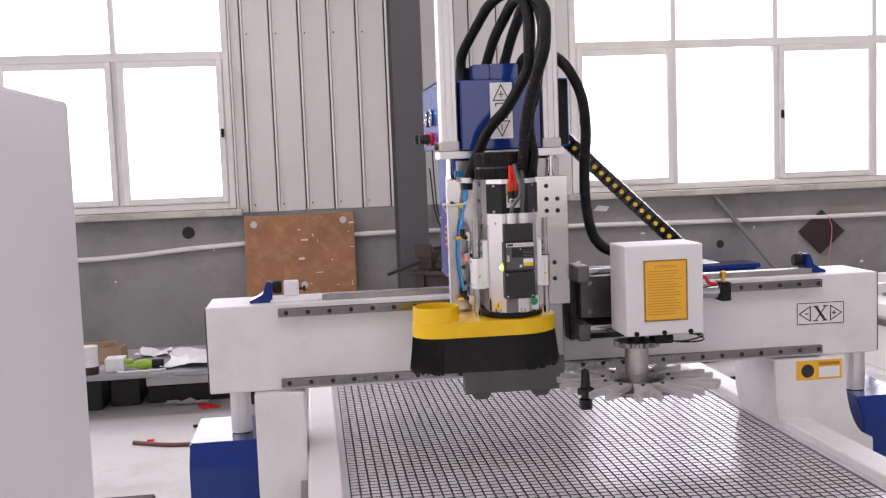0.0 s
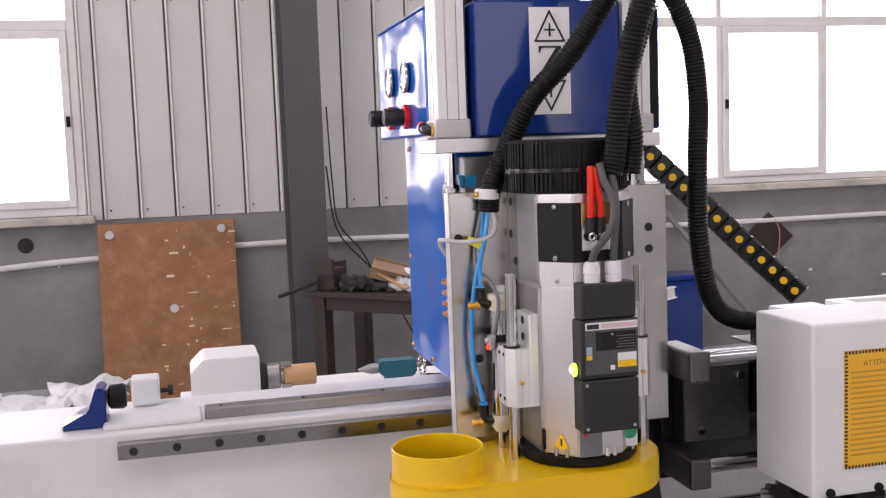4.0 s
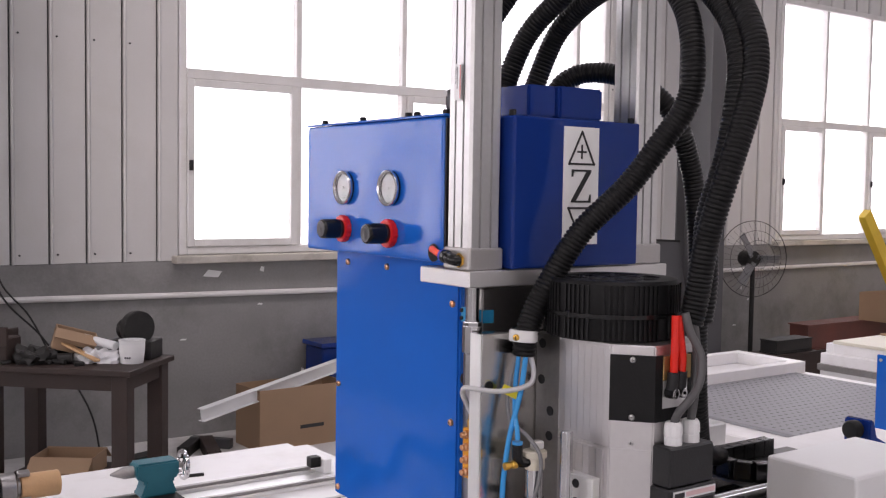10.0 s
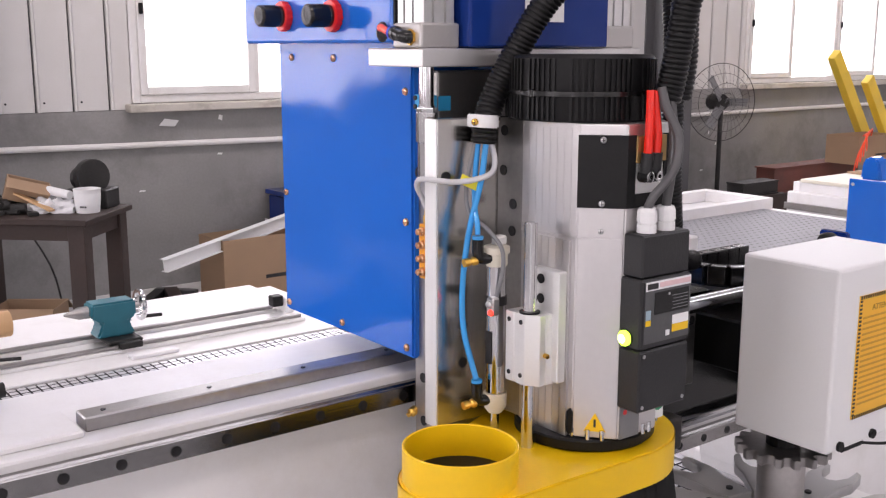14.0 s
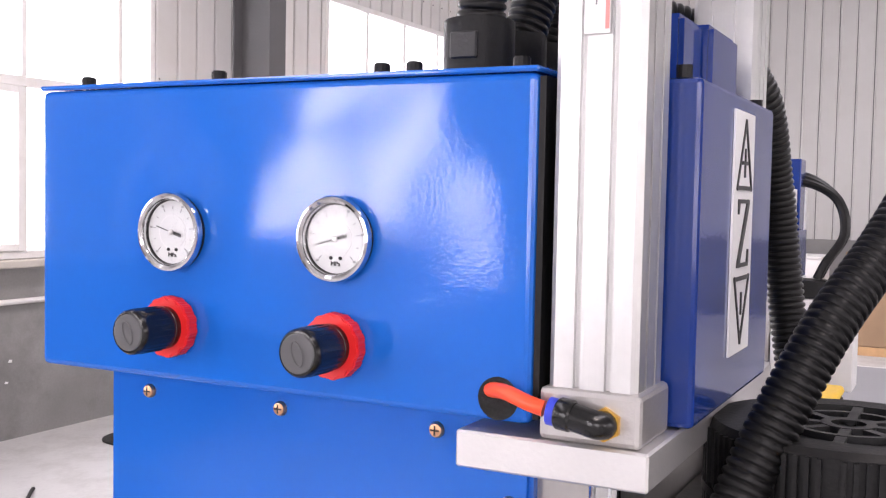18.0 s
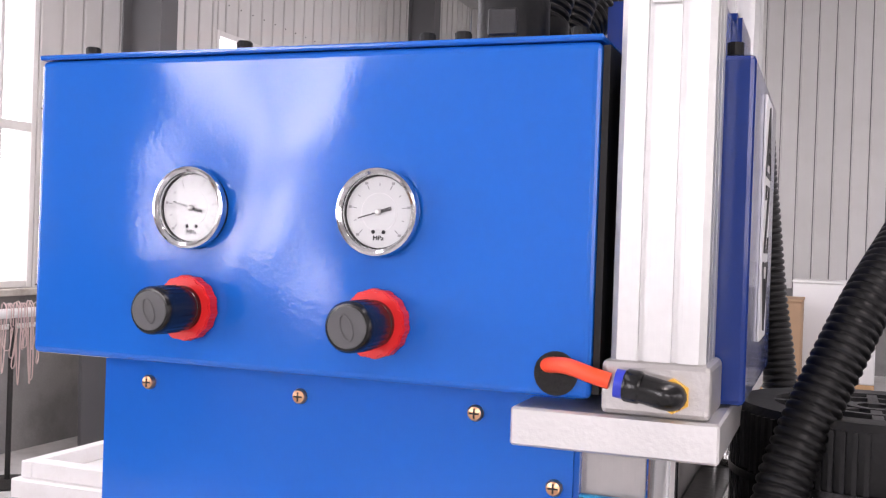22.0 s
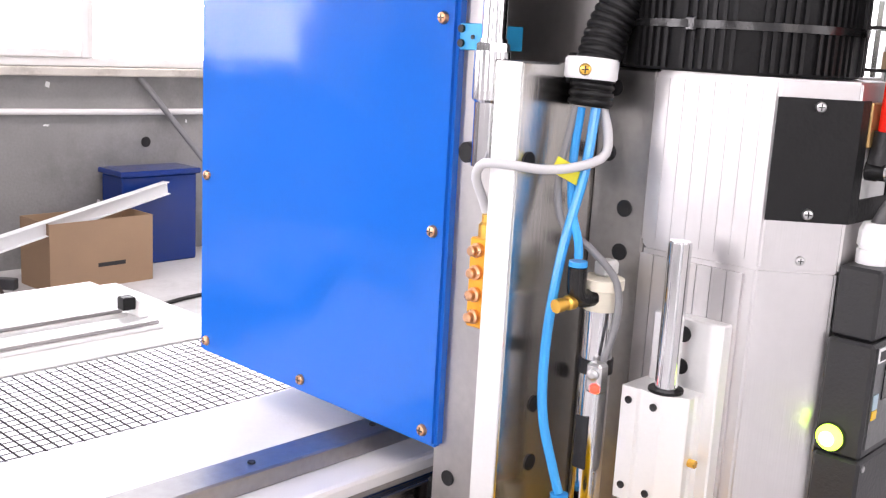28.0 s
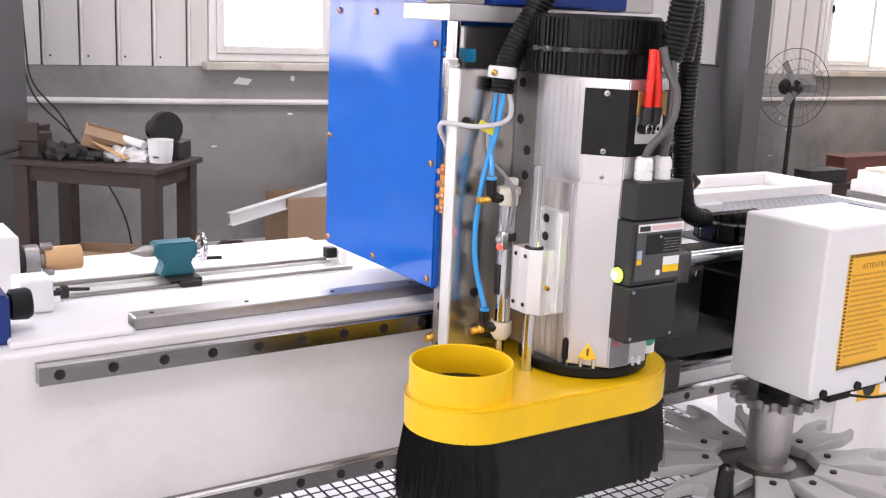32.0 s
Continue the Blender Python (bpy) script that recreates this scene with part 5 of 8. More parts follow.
part("sensor_screw", lathe([(0.004, 0), (0.004, 0.003), (0.002, 0.004), (0, 0.004)], (0.3368, 2.651, 1.323), (-1, -0.3, 0), 12), M_SCREW, sb)
part("sensor_lamp", lathe([(0, 0), (0.0036, 0), (0.0026, 0.0016), (0, 0.0024)], (0.3366, 2.649, 1.3135), (-1, -0.5, 0), 16), M_LED_R, sb, "glowing red lamp", True)
part("barrel_label", box(AX - 0.0118, AX - 0.0108, AY - 0.006, AY + 0.004, 1.250, 1.288), M_GREY_DARK, ac)
for z in (1.372, 1.207):
    f = part("fitting", tube([(0.348, 2.664, z), (0.339, 2.667, z), (0.334, 2.668, z + 0.005), (0.333, 2.668, z + 0.022)], 0.0066, 12, 0.003), M_BLACK_GLOSS, ac, "black push-in fitting", True)
    part("release_ring", cyl((0.333, 2.668, z + 0.022), (0.333, 2.668, z + 0.0255), 0.0064, n=16), M_TUBE_BLUE, f)
    part("needle_valve", lathe([(0.0052, 0), (0.0052, 0.005), (0.0038, 0.006), (0.0038, 0.009), (0.0048, 0.010), (0.0048, 0.016), (0, 0.016)], (0.332, 2.669, z - 0.002), (-1, 0.15, -0.1), 12), M_BRASS, f, smooth=True)

# ---- tubes and cables by the front plate ----
def cable(name, label, pts, r, material, n=10):
    return solid(name, tube(pts, r, n, 0.005), material, label, "cable", smooth=True)


cable("blue_air_tube", "blue plastic air tube hanging before the front plate", [(0.350, 2.676, 1.497), (0.343, 2.676, 1.455), (0.330, 2.680, 1.40), (0.323, 2.682, 1.34), (0.324, 2.681, 1.29), (0.330, 2.673, 1.25), (0.333, 2.668, 1.231)], 0.0034, M_TUBE_BLUE)
cable("blue_air_tube", "blue plastic air tube to the lift cylinder", [(0.346, 2.685, 1.497), (0.343, 2.686, 1.46), (0.338, 2.680, 1.43), (0.334, 2.670, 1.41), (0.333, 2.668, 1.396)], 0.0030, M_TUBE_BLUE)
cable("grey_cable", "pale grey cable looped from the hose to the manifold", [(0.358, 2.676, 1.497), (0.359, 2.671, 1.480), (0.352, 2.668, 1.466), (0.334, 2.676, 1.459), (0.313, 2.687, 1.457), (0.298, 2.696, 1.459), (0.2915, 2.708, 1.4595), (0.2912, 2.721, 1.4575), (0.295, 2.729, 1.448), (0.304, 2.7305, 1.434), (0.309, 2.729, 1.421)], 0.0032, M_CABLE_GREY, 12)
cable("sensor_cable", "thin grey sensor cable", [(0.344, 2.688, 1.497), (0.334, 2.690, 1.45), (0.334, 2.684, 1.42), (0.345, 2.668, 1.405), (0.352, 2.650, 1.385), (0.351, 2.646, 1.36), (0.345, 2.650, 1.33)], 0.0025, M_CABLE_DGREY)
solid("cable_tag", box(-0.013, 0.013, -0.0006, 0.0006, -0.0055, 0.0055, m=Matrix.Translation((0.333, 2.681, 1.455)) @ Euler((0, radians(25), radians(-20))).to_matrix().to_4x4()), mat("yellow_green_tag", (0.78, 0.70, 0.03), 0.4), "small yellow cable tag", "tag")
cable("motor_cable", "grey motor cable into the terminal box", [(0.437, 2.517, 1.436), (0.4385, 2.511, 1.450), (0.447, 2.503, 1.465), (0.458, 2.499, 1.484), (0.462, 2.501, 1.513), (0.453, 2.510, 1.540), (0.449, 2.515, 1.562)], 0.0048, M_CABLE_MOTOR, 12)
cable("motor_cable", "grey motor cable into the second gland", [(0.466, 2.517, 1.436), (0.467, 2.513, 1.470), (0.470, 2.514, 1.510), (0.466, 2.518, 1.560)], 0.0050, M_CABLE_MOTOR, 12)

# ---- corrugated hoses ----
def corrugated(points, r, pitch=0.0054, depth=0.0015, n=18):
    """A hose of rounded ribs at an even pitch along a smooth curve."""
    dense = spline(points, 0.001)
    run = [0.0]
    for a, b in zip(dense, dense[1:]):
        run.append(run[-1] + (b - a).length)
    bm = bmesh.new()
    rings, i, up = [], 0, Vector((0.1, 0.2, 1))
    for k in range(int(run[-1] / pitch)):
        for share, drop in ((0.0, 0.35), (0.16, 0.0), (0.48, 0.0), (0.64, 0.35), (0.74, 1.0), (0.90, 1.0)):
            d = (k + share) * pitch
            while i < len(run) - 2 and run[i + 1] < d:
                i += 1
            p = dense[i].lerp(dense[i + 1], min(1.0, (d - run[i]) / max(1e-9, run[i + 1] - run[i])))
            ahead = (dense[min(i + 4, len(dense) - 1)] - dense[max(i - 4, 0)]).normalized()
            side = ahead.cross(up).normalized()
            up = side.cross(ahead).normalized()
            rr = r - depth * drop
            rings.append([bm.verts.new(p + side * rr * math.cos(2 * math.pi * q / n) + up * rr * math.sin(2 * math.pi * q / n)) for q in range(n)])
    for A, B in zip(rings, rings[1:]):
        for q in range(n):
            bm.faces.new((A[q], A[(q + 1) % n], B[(q + 1) % n], B[q]))
    bm.faces.new(rings[0][::-1])
    bm.faces.new(rings[-1])
    return bm


def hose(label, pts, r=0.0150, ends=()):
    h = thing("corrugated_hose", label, "hose", pts[0], "corrugated hoses")
    body = part("hose", corrugated(pts, r), M_HOSE, h)
    body.data.polygons.foreach_set("use_smooth", [True] * len(body.data.polygons))
    for p, q, rr, m, l in ends:
        ec = part("end_collar", cyl(p, q, rr, n=24, bev=0.001), m, h, l, True)
        if m is M_BLACK:
            part("hex_base", cyl(p, (p[0], p[1], p[2] + 0.009), rr * 1.14, n=6, bev=0.001), m, ec)
            part("clip", box(p[0] - rr * 1.06, p[0] - rr * 0.9, p[1] - 0.009, p[1] + 0.009, p[2] + 0.014, p[2] + 0.030, 0.001, 1), M_GREY_DARK, ec)
    return h


hose("black corrugated hose arching to the clamp on the front plate",
     [(0.375, 2.845, 1.812), (0.376, 2.838, 1.870), (0.424, 2.815, 1.958), (0.443, 2.790, 1.991), (0.463, 2.755, 2.010), (0.486, 2.715, 2.018), (0.503, 2.670, 2.004), (0.513, 2.630, 1.977), (0.515, 2.585, 1.919), (0.508, 2.565, 1.854), (0.505, 2.570, 1.806), (0.483, 2.590, 1.758), (0.451, 2.615, 1.703), (0.405, 2.645, 1.647), (0.372, 2.678, 1.565), (0.357, 2.683, 1.525), (0.353, 2.684, 1.493)],
     0.0150, [((0.353, 2.684, 1.529), (0.352, 2.684, 1.515), 0.0178, M_WHITE_BOX, "pale plastic clamp"), ((0.375, 2.845, 1.7926), (0.375, 2.845, 1.832), 0.022, M_BLACK, "ribbed screw connector")])
hose("black corrugated hose arching down to the spindle cables",
     [(0.435, 2.848, 1.812), (0.463, 2.825, 1.904), (0.485, 2.780, 1.956), (0.501, 2.730, 1.992), (0.513, 2.660, 2.000), (0.532, 2.610, 1.990), (0.545, 2.550, 1.951), (0.537, 2.505, 1.891), (0.529, 2.490, 1.843), (0.512, 2.488, 1.790), (0.492, 2.495, 1.724), (0.480, 2.512, 1.646), (0.474, 2.521, 1.575), (0.468, 2.524, 1.545)],
     0.0150, [((0.435, 2.848, 1.7926), (0.435, 2.848, 1.832), 0.022, M_BLACK, "ribbed screw connector")])
hose("black corrugated hose beside the spindle hose",
     [(0.487, 2.848, 1.812), (0.513, 2.822, 1.908), (0.523, 2.775, 1.951), (0.523, 2.710, 1.972), (0.534, 2.650, 1.979), (0.541, 2.590, 1.957), (0.539, 2.540, 1.908), (0.530, 2.515, 1.858), (0.519, 2.508, 1.804), (0.508, 2.512, 1.738), (0.491, 2.522, 1.665), (0.502, 2.532, 1.590), (0.498, 2.535, 1.545)],
     0.0150, [((0.487, 2.848, 1.7926), (0.487, 2.848, 1.832), 0.022, M_BLACK, "ribbed screw connector")])
hose("black corrugated hose drooping to the tool changer",
     [(0.540, 2.850, 1.812), (0.548, 2.845, 1.850), (0.578, 2.818, 1.868), (0.612, 2.770, 1.857), (0.648, 2.728, 1.815), (0.682, 2.718, 1.740), (0.690, 2.708, 1.65), (0.681, 2.695, 1.56), (0.680, 2.694, 1.46), (0.697, 2.702, 1.37), (0.730, 2.722, 1.325), (0.768, 2.735, 1.306), (0.800, 2.745, 1.300)],
     0.0150, [((0.540, 2.85, 1.7926), (0.540, 2.85, 1.830), 0.022, M_BLACK, "ribbed screw connector")])
part("hose_bracket", box(0.344, 0.362, 2.700 - 0.006, 2.6998, 1.512, 1.532, 0.002, 1), M_BLACK, zc)
screw("clamp_screw", zc, (0.3345, 2.676, 1.522), (-0.8, -0.6, 0), 0.004, M_BRASS)

# ---- yellow dust hood ----
hood = thing("dust_hood", "yellow dust hood with an open pipe collar and black brush skirt", "dust hood", (0.36, 2.6, 1.03))
C1, R1_, C2, R2_ = Vector((0.252, 2.585)), 0.070, Vector((0.452, 2.625)), 0.112


def stadium(g, n=28):
    """The outline of two circles and their outer tangents."""
    d = C2 - C1
    L = d.length
    phi = math.atan2(d.y, d.x)
    al = math.acos(((R1_ + g) - (R2_ + g)) / L)
    pts = []
    for k in range(n + 1):
        a = phi + al + (2 * math.pi - 2 * al) * k / n
        pts.append((C1.x + (R1_ + g) * math.cos(a), C1.y + (R1_ + g) * math.sin(a)))
    for k in range(n + 1):
        a = phi - al + 2 * al * k / n
        pts.append((C2.x + (R2_ + g) * math.cos(a), C2.y + (R2_ + g) * math.sin(a)))
    return pts


ztop, zbot = 1.166, 1.127
part("hood_plate", prism(stadium(0), ztop - 0.004, ztop, "z", 0.0012), M_YELLOW, hood)
rim = bmesh.new()
o1, o2 = stadium(0.0012), stadium(-0.003)
lo1 = [rim.verts.new((u, v, zbot)) for u, v in o1]
hi1 = [rim.verts.new((u, v, ztop - 0.002)) for u, v in o1]
lo2 = [rim.verts.new((u, v, zbot)) for u, v in o2]
hi2 = [rim.verts.new((u, v, ztop - 0.002)) for u, v in o2]
n = len(o1)
for k in range(n):
    j = (k + 1) % n
    rim.faces.new((lo1[k], lo1[j], hi1[j], hi1[k]))
    rim.faces.new((lo2[k], hi2[k], hi2[j], lo2[j]))
    rim.faces.new((lo1[k], lo2[k], lo2[j], lo1[j]))
part("hood_rim", rim, M_YELLOW, hood, smooth=True)
part("pipe_collar", lathe([(0.0600, 0.0), (0.0600, 0.036), (0.0585, 0.037), (0.0570, 0.036), (0.0570, 0.0005)], (C1.x - 0.008, C1.y, ztop), (0, 0, 1), 48), M_YELLOW, hood, smooth=True)
# no opening below the collar: a black disc stands for its shaded depth
part("pipe_shade_disc", cyl((C1.x - 0.008, C1.y, ztop + 0.0005), (C1.x - 0.008, C1.y, ztop + 0.001), 0.0568, n=40), M_BLACK, hood, "black disc standing for the shade inside the pipe")
br = bmesh.new()
o1, o2 = stadium(-0.004, 60), stadium(0.006, 60)
hi1 = [br.verts.new((u, v, zbot + 0.010)) for u, v in o1]
rnd = random.Random(4)
lo1 = [br.verts.new((u + rnd.uniform(-.002, .002), v + rnd.uniform(-.002, .002), 1.036 + rnd.uniform(-.004, .004))) for u, v in o2]
for k in range(len(o1)):
    j = (k + 1) % len(o1)
    br.faces.new((lo1[k], lo1[j], hi1[j], hi1[k]))
part("brush_backing", br, M_BRUSH, hood)
bs = bmesh.new()
dense1, dense2 = stadium(-0.002, 150), stadium(0.008, 150)
for k in range(len(dense1)):
    (u, v), (u2, v2) = dense1[k], dense2[k]
    for q in range(3):
        ja, jb = rnd.uniform(-0.0016, 0.0016), rnd.uniform(-0.004, 0.004)
        a = Vector((u + ja, v + ja, zbot + 0.008))
        e = Vector((u2 + jb, v2 + rnd.uniform(-0.004, 0.004), 1.030 + rnd.uniform(0, 0.010)))
        s = Vector((0.0009, 0, 0))
        t = Vector((0, 0.0009, 0))
        vs = [bs.verts.new(p) for p in (a - s, a + s, a + t, e)]
        bs.faces.new((vs[0], vs[1], vs[3]))
        bs.faces.new((vs[1], vs[2], vs[3]))
        bs.faces.new((vs[2], vs[0], vs[3]))
tagged(part("brush_skirt", bs, M_BRUSH, hood, "black bristle skirt"), kind="stuff")

# ---- tool changer: white housing, slide, carousel ----
tc = thing("tool_changer", "white boxed tool changer with an orange notice and fork disc", "tool changer", (0.82, 2.6, 0.94))
part("housing", box(0.716, 0.921, 2.462, 2.598, 1.112, 1.344, 0.004, 2), M_WHITE_BOX, tc)
for x in (0.742, 0.815, 0.885):
    part("bolt", cyl((x, 2.462, 1.119), (x, 2.458, 1.119), 0.0062, n=14), M_BLACK, tc)
nt_ = part("notice", box(0.763, 0.878, 2.4605, 2.4617, 1.149, 1.306), M_ORANGE, tc, "orange ATTENTION notice with a hatched border")
hb = bmesh.new()
for k in range(23):
    for z in (1.1495, 1.3025):
        box(0.764 + 0.005 * k, 0.7665 + 0.005 * k, 2.4598, 2.4605, z - 0.0008, z + 0.0036, bm=hb)
for k in range(30):
    for x in (0.7635, 0.8745):
        box(x - 0.0004, x + 0.0040, 2.4598, 2.4605, 1.153 + 0.005 * k, 1.1555 + 0.005 * k, bm=hb)
part("hatched_border", hb, M_TEXT, nt_)
letters("notice_heading", "ATTENTION", (0.8205, 2.4603, 1.288), (1, 0, 0), (0, 0, 1), 0.0105, M_ORANGE_PRINT, nt_)
pb = bmesh.new()
rnd = random.Random(9)
for k in range(17):
    x0 = 0.772
    x1 = 0.772 + rnd.uniform(0.07, 0.097)
    z = 1.276 - 0.0069 * k
    box(x0, x1, 2.4600, 2.4605, z, z + 0.0026, bm=pb)
part("notice_print", pb, M_NOTICE_LINE, nt_)
part("slide_back", box(0.640, 0.99, 2.752, 2.806, 1.060, 1.246, 0.003, 1), M_BLACK_GLOSS, tc, "black slide plate behind the rods")
fpl = part("slide_plate", box(0.664, 0.775, 2.715, 2.7515, 1.126, 1.242, 0.002, 1), M_STEEL_DARK, tc, "dark steel slide block")
for x, z in ((0.690, 1.224), (0.690, 1.144), (0.757, 1.224)):
    part("bolt", cyl((x, 2.7148, z), (x, 2.708, z), 0.007, n=12, bev=0.001), M_CHROME, fpl)
for z in (1.263, 1.103):
    part("guide_rod", cyl((0.642, 2.668, z), (0.99, 2.668, z), 0.0115, n=20), M_CHROME, tc, "chromed guide rod", True)
    for x in (0.640, 0.955):
        part("rod_bracket", box(x, x + 0.034, 2.648, 2.7515, z - 0.030, z + 0.016, 0.004, 2), M_STEEL_DARK, tc, "dark steel rod bracket")
part("mount_plate", box(0.80, 0.912, 2.5985, 2.612, 1.125, 1.335, 0.002, 1), M_STEEL_DARK, tc)
part("carrier", box(0.80, 0.90, 2.6125, 2.7515, 1.150, 1.225, 0.003, 1), M_BLACK, tc)
part("thrust_cylinder", cyl((0.90, 2.668, 1.19), (1.045, 2.668, 1.19), 0.020, n=28), M_CHROME, tc, "steel air cylinder", True)
part("cylinder_cap", box(1.042, 1.072, 2.642, 2.694, 1.162, 1.215, 0.004, 2), M_BLACK, tc)
part("speed_valve", lathe([(0.006, 0), (0.006, 0.012), (0.009, 0.013), (0.009, 0.026), (0.004, 0.030), (0, 0.030)], (1.055, 2.66, 1.215), (0, 0, 1), 14), M_BRASS, tc, smooth=True)
part("red_lead", tube([(0.93, 2.64, 1.215), (0.955, 2.62, 1.24), (0.99, 2.63, 1.235), (1.01, 2.65, 1.215), (1.04, 2.66, 1.21)], 0.005, 10), M_RED, tc, smooth=True)
part("spacer", cyl((0.772, 2.56, 1.085), (0.772, 2.56, 1.112), 0.022, n=24), M_BLACK, tc)
part("hub", lathe([(0, 0), (0.040, 0), (0.041, 0.003), (0.041, 0.012), (0.029, 0.016), (0.029, 0.030), (0.031, 0.031), (0.031, 0.090), (0.028, 0.105), (0, 0.105)], (0.772, 2.56, 0.966), (0, 0, 1), 32), M_STEEL_V, tc, "turned steel hub", True)
gd_ = [(0.772 + rr_ * math.cos(math.pi * (2 * k + o_) / 16), 2.56 + rr_ * math.sin(math.pi * (2 * k + o_) / 16)) for k in range(16) for o_, rr_ in ((0, 0.052), (0.35, 0.062), (0.95, 0.062), (1.3, 0.052))]
part("toothed_disc", prism(gd_, 1.072, 1.0845, "z", 0.0008), M_STEEL, tc, "grey toothed index disc")
part("disc", lathe([(0, 0), (0.115, 0), (0.118, 0.004), (0.118, 0.010), (0, 0.010)], (0.772, 2.56, 0.957), (0, 0, 1), 40), M_STEEL, tc)
for k in range(10):
    a = 2 * math.pi * (k + 0.25) / 10
    fm = Matrix.Translation((0.772, 2.56, 0.968)) @ Matrix.Rotation(a, 4, "Z")
    poly = [(0.070, -0.022), (0.135, -0.026), (0.165, -0.034), (0.205, -0.030), (0.215, -0.020), (0.180, -0.019), (0.162, -0.010), (0.158, 0), (0.162, 0.010), (0.180, 0.019), (0.215, 0.020), (0.205, 0.030), (0.165, 0.034), (0.135, 0.026), (0.070, 0.022)]
    f = prism(poly, 0, 0.016, "z", 0.0015)
    f.transform(fm)
    part("tool_fork", f, M_PVC, tc, "grey-white plastic tool fork")
    part("fork_bolt", cyl(fm @ Vector((0.092, 0, 0.016)), fm @ Vector((0.092, 0, 0.019)), 0.005, n=10), M_SCREW_DARK, tc)
hx, hy = 0.615, 2.50
part("tool_holder", lathe([(0, 0.0), (0.014, 0.0), (0.017, 0.003), (0.017, 0.026), (0.012, 0.030), (0.012, 0.036), (0.022, 0.040), (0.022, 0.054), (0.013, 0.058), (0.010, 0.10), (0.006, 0.104), (0, 0.104)], (hx, hy, 0.925), (0, 0, 1), 24), M_BLACK_GLOSS, tc, "black tool holder cone", True)
wires = bmesh.new()
tube([(0.90, 2.47, 1.11), (0.92, 2.46, 1.095), (0.87, 2.47, 1.09), (0.82, 2.50, 1.095)], 0.002, 6, bm=wires)
tube([(0.89, 2.48, 1.11), (0.93, 2.49, 1.10), (0.88, 2.51, 1.085), (0.82, 2.53, 1.09)], 0.002, 6, bm=wires)
part("loose_wires", wires, M_DARK_STUFF, tc)
part("switch", box(0.80, 0.85, 2.49, 2.54, 1.085, 1.111, 0.003, 1), M_BLACK, tc)

# ---- drag chain with yellow pins ----
dc = thing("drag_chain", "black cable drag chain with yellow link pins", "drag chain", (0.95, 2.93, 1.25))
p0, p1 = Vector((0.745, 3.155, 1.628)), Vector((1.072, 3.040, 1.285))
NL = 17
for k in range(NL):
    t0, t1 = k / NL, (k + 0.92) / NL
    c = p0.lerp(p1, (t0 + t1) / 2)
    dd = (p1 - p0).normalized()
    fr = Matrix.Translation(c) @ Matrix.Rotation(math.atan2(dd.y, dd.x), 4, "Z") @ Matrix.Rotation(math.atan2(-dd.z, Vector((dd.x, dd.y)).length), 4, "Y")
    part("link", box(-0.0155, 0.0155, -0.025, 0.025, -0.022, 0.022, 0.004, 1, m=fr), M_BLACK_GLOSS, dc)
    part("link_pin", cyl(fr @ Vector((0, -0.0252, 0)), fr @ Vector((0, -0.0285, 0)), 0.007, n=14), M_YELLOW, dc, "yellow pin")
part("end_bracket", box(1.03, 1.13, 3.00, 3.075, 1.1965, 1.262, 0.003, 1), M_ALU, dc, "aluminium end bracket on the beam")
bowl = thing("coiled_drag_chain", "black drag chain curled on the beam behind the changer", "drag chain", (0.95, 2.84, 1.2))
turns = [(Vector((0.866 + 0.026 * k, 2.794, 1.2795)), math.pi) for k in range(4, 0, -1)]
turns += [(Vector((0.866 - 0.052 * math.sin(a), 2.742 + 0.052 * math.cos(a), 1.2795)), math.pi + a) for a in [math.pi * k / 6 for k in range(7)]]
turns += [(Vector((0.866 + 0.026 * k, 2.690, 1.2795)), 0.0) for k in range(1, 4)]
for c, a in turns:
    fr = Matrix.Translation(c) @ Matrix.Rotation(a, 4, "Z")
    lk = box(-0.0145, 0.0145, -0.010, 0.010, -0.0150, -0.0120, m=fr)
    box(-0.0115, 0.0115, -0.0085, 0.0085, 0.0105, 0.0140, 0.001, 1, m=fr, bm=lk)
    for v in (-0.0098, 0.0078):
        box(-0.0145, 0.0105, v, v + 0.0020, -0.0120, 0.0145, 0.001, 1, m=fr, bm=lk)
    part("link", lk, M_BLACK_GLOSS, bowl)
part("tray", box(0.80, 1.06, 2.685, 2.815, 1.2615, 1.2640, 0.0005, 1), M_STEEL_DARK, bowl, "dark steel chain tray")
part("tray_foot", box(1.0, 1.04, 2.78, 2.81, 1.2465, 1.2610), M_STEEL_DARK, bowl)

# ---- rotary axis at the rear of the bed ----
ZR = BED_Z
rb = thing("rotary_rails", "steel guide rails of the rotary axis on the bed's end", "guide rails", (0.65, 4.70, ZR))
for y, xa, xb in ((4.585, 0.26, 1.20), (4.735, 0.18, 1.18)):
    part("guide_rail", box(xa, xb, y, y + 0.034, ZR + 0.0005, ZR + 0.012, 0.002, 1), M_ALU_LIGHT, rb)
    part("rail_track", box(xa + 0.02, xb - 0.01, y + 0.008, y + 0.026, ZR + 0.012, ZR + 0.022, 0.002, 1), M_STEEL, rb)
part("end_block", box(1.195, 1.225, 4.70, 4.79, ZR + 0.0005, ZR + 0.05, 0.003, 1), M_WHITE_BOX, rb)
part("end_switch", box(1.155, 1.193, 4.715, 4.75, ZR + 0.023, ZR + 0.058, 0.003, 1), M_BLACK, rb)
part("lead_screw_cover", box(0.26, 1.19, 4.635, 4.72, ZR + 0.0005, ZR + 0.006, 0.001, 1), M_ALU_LIGHT, rb)
solid("aluminium_offcut", box(0.60, 0.74, 4.50, 4.53, ZR + 0.0005, ZR + 0.012, 0.002, 1), M_WHITE_BOX, "small white offcut strip on the bed", "offcut")
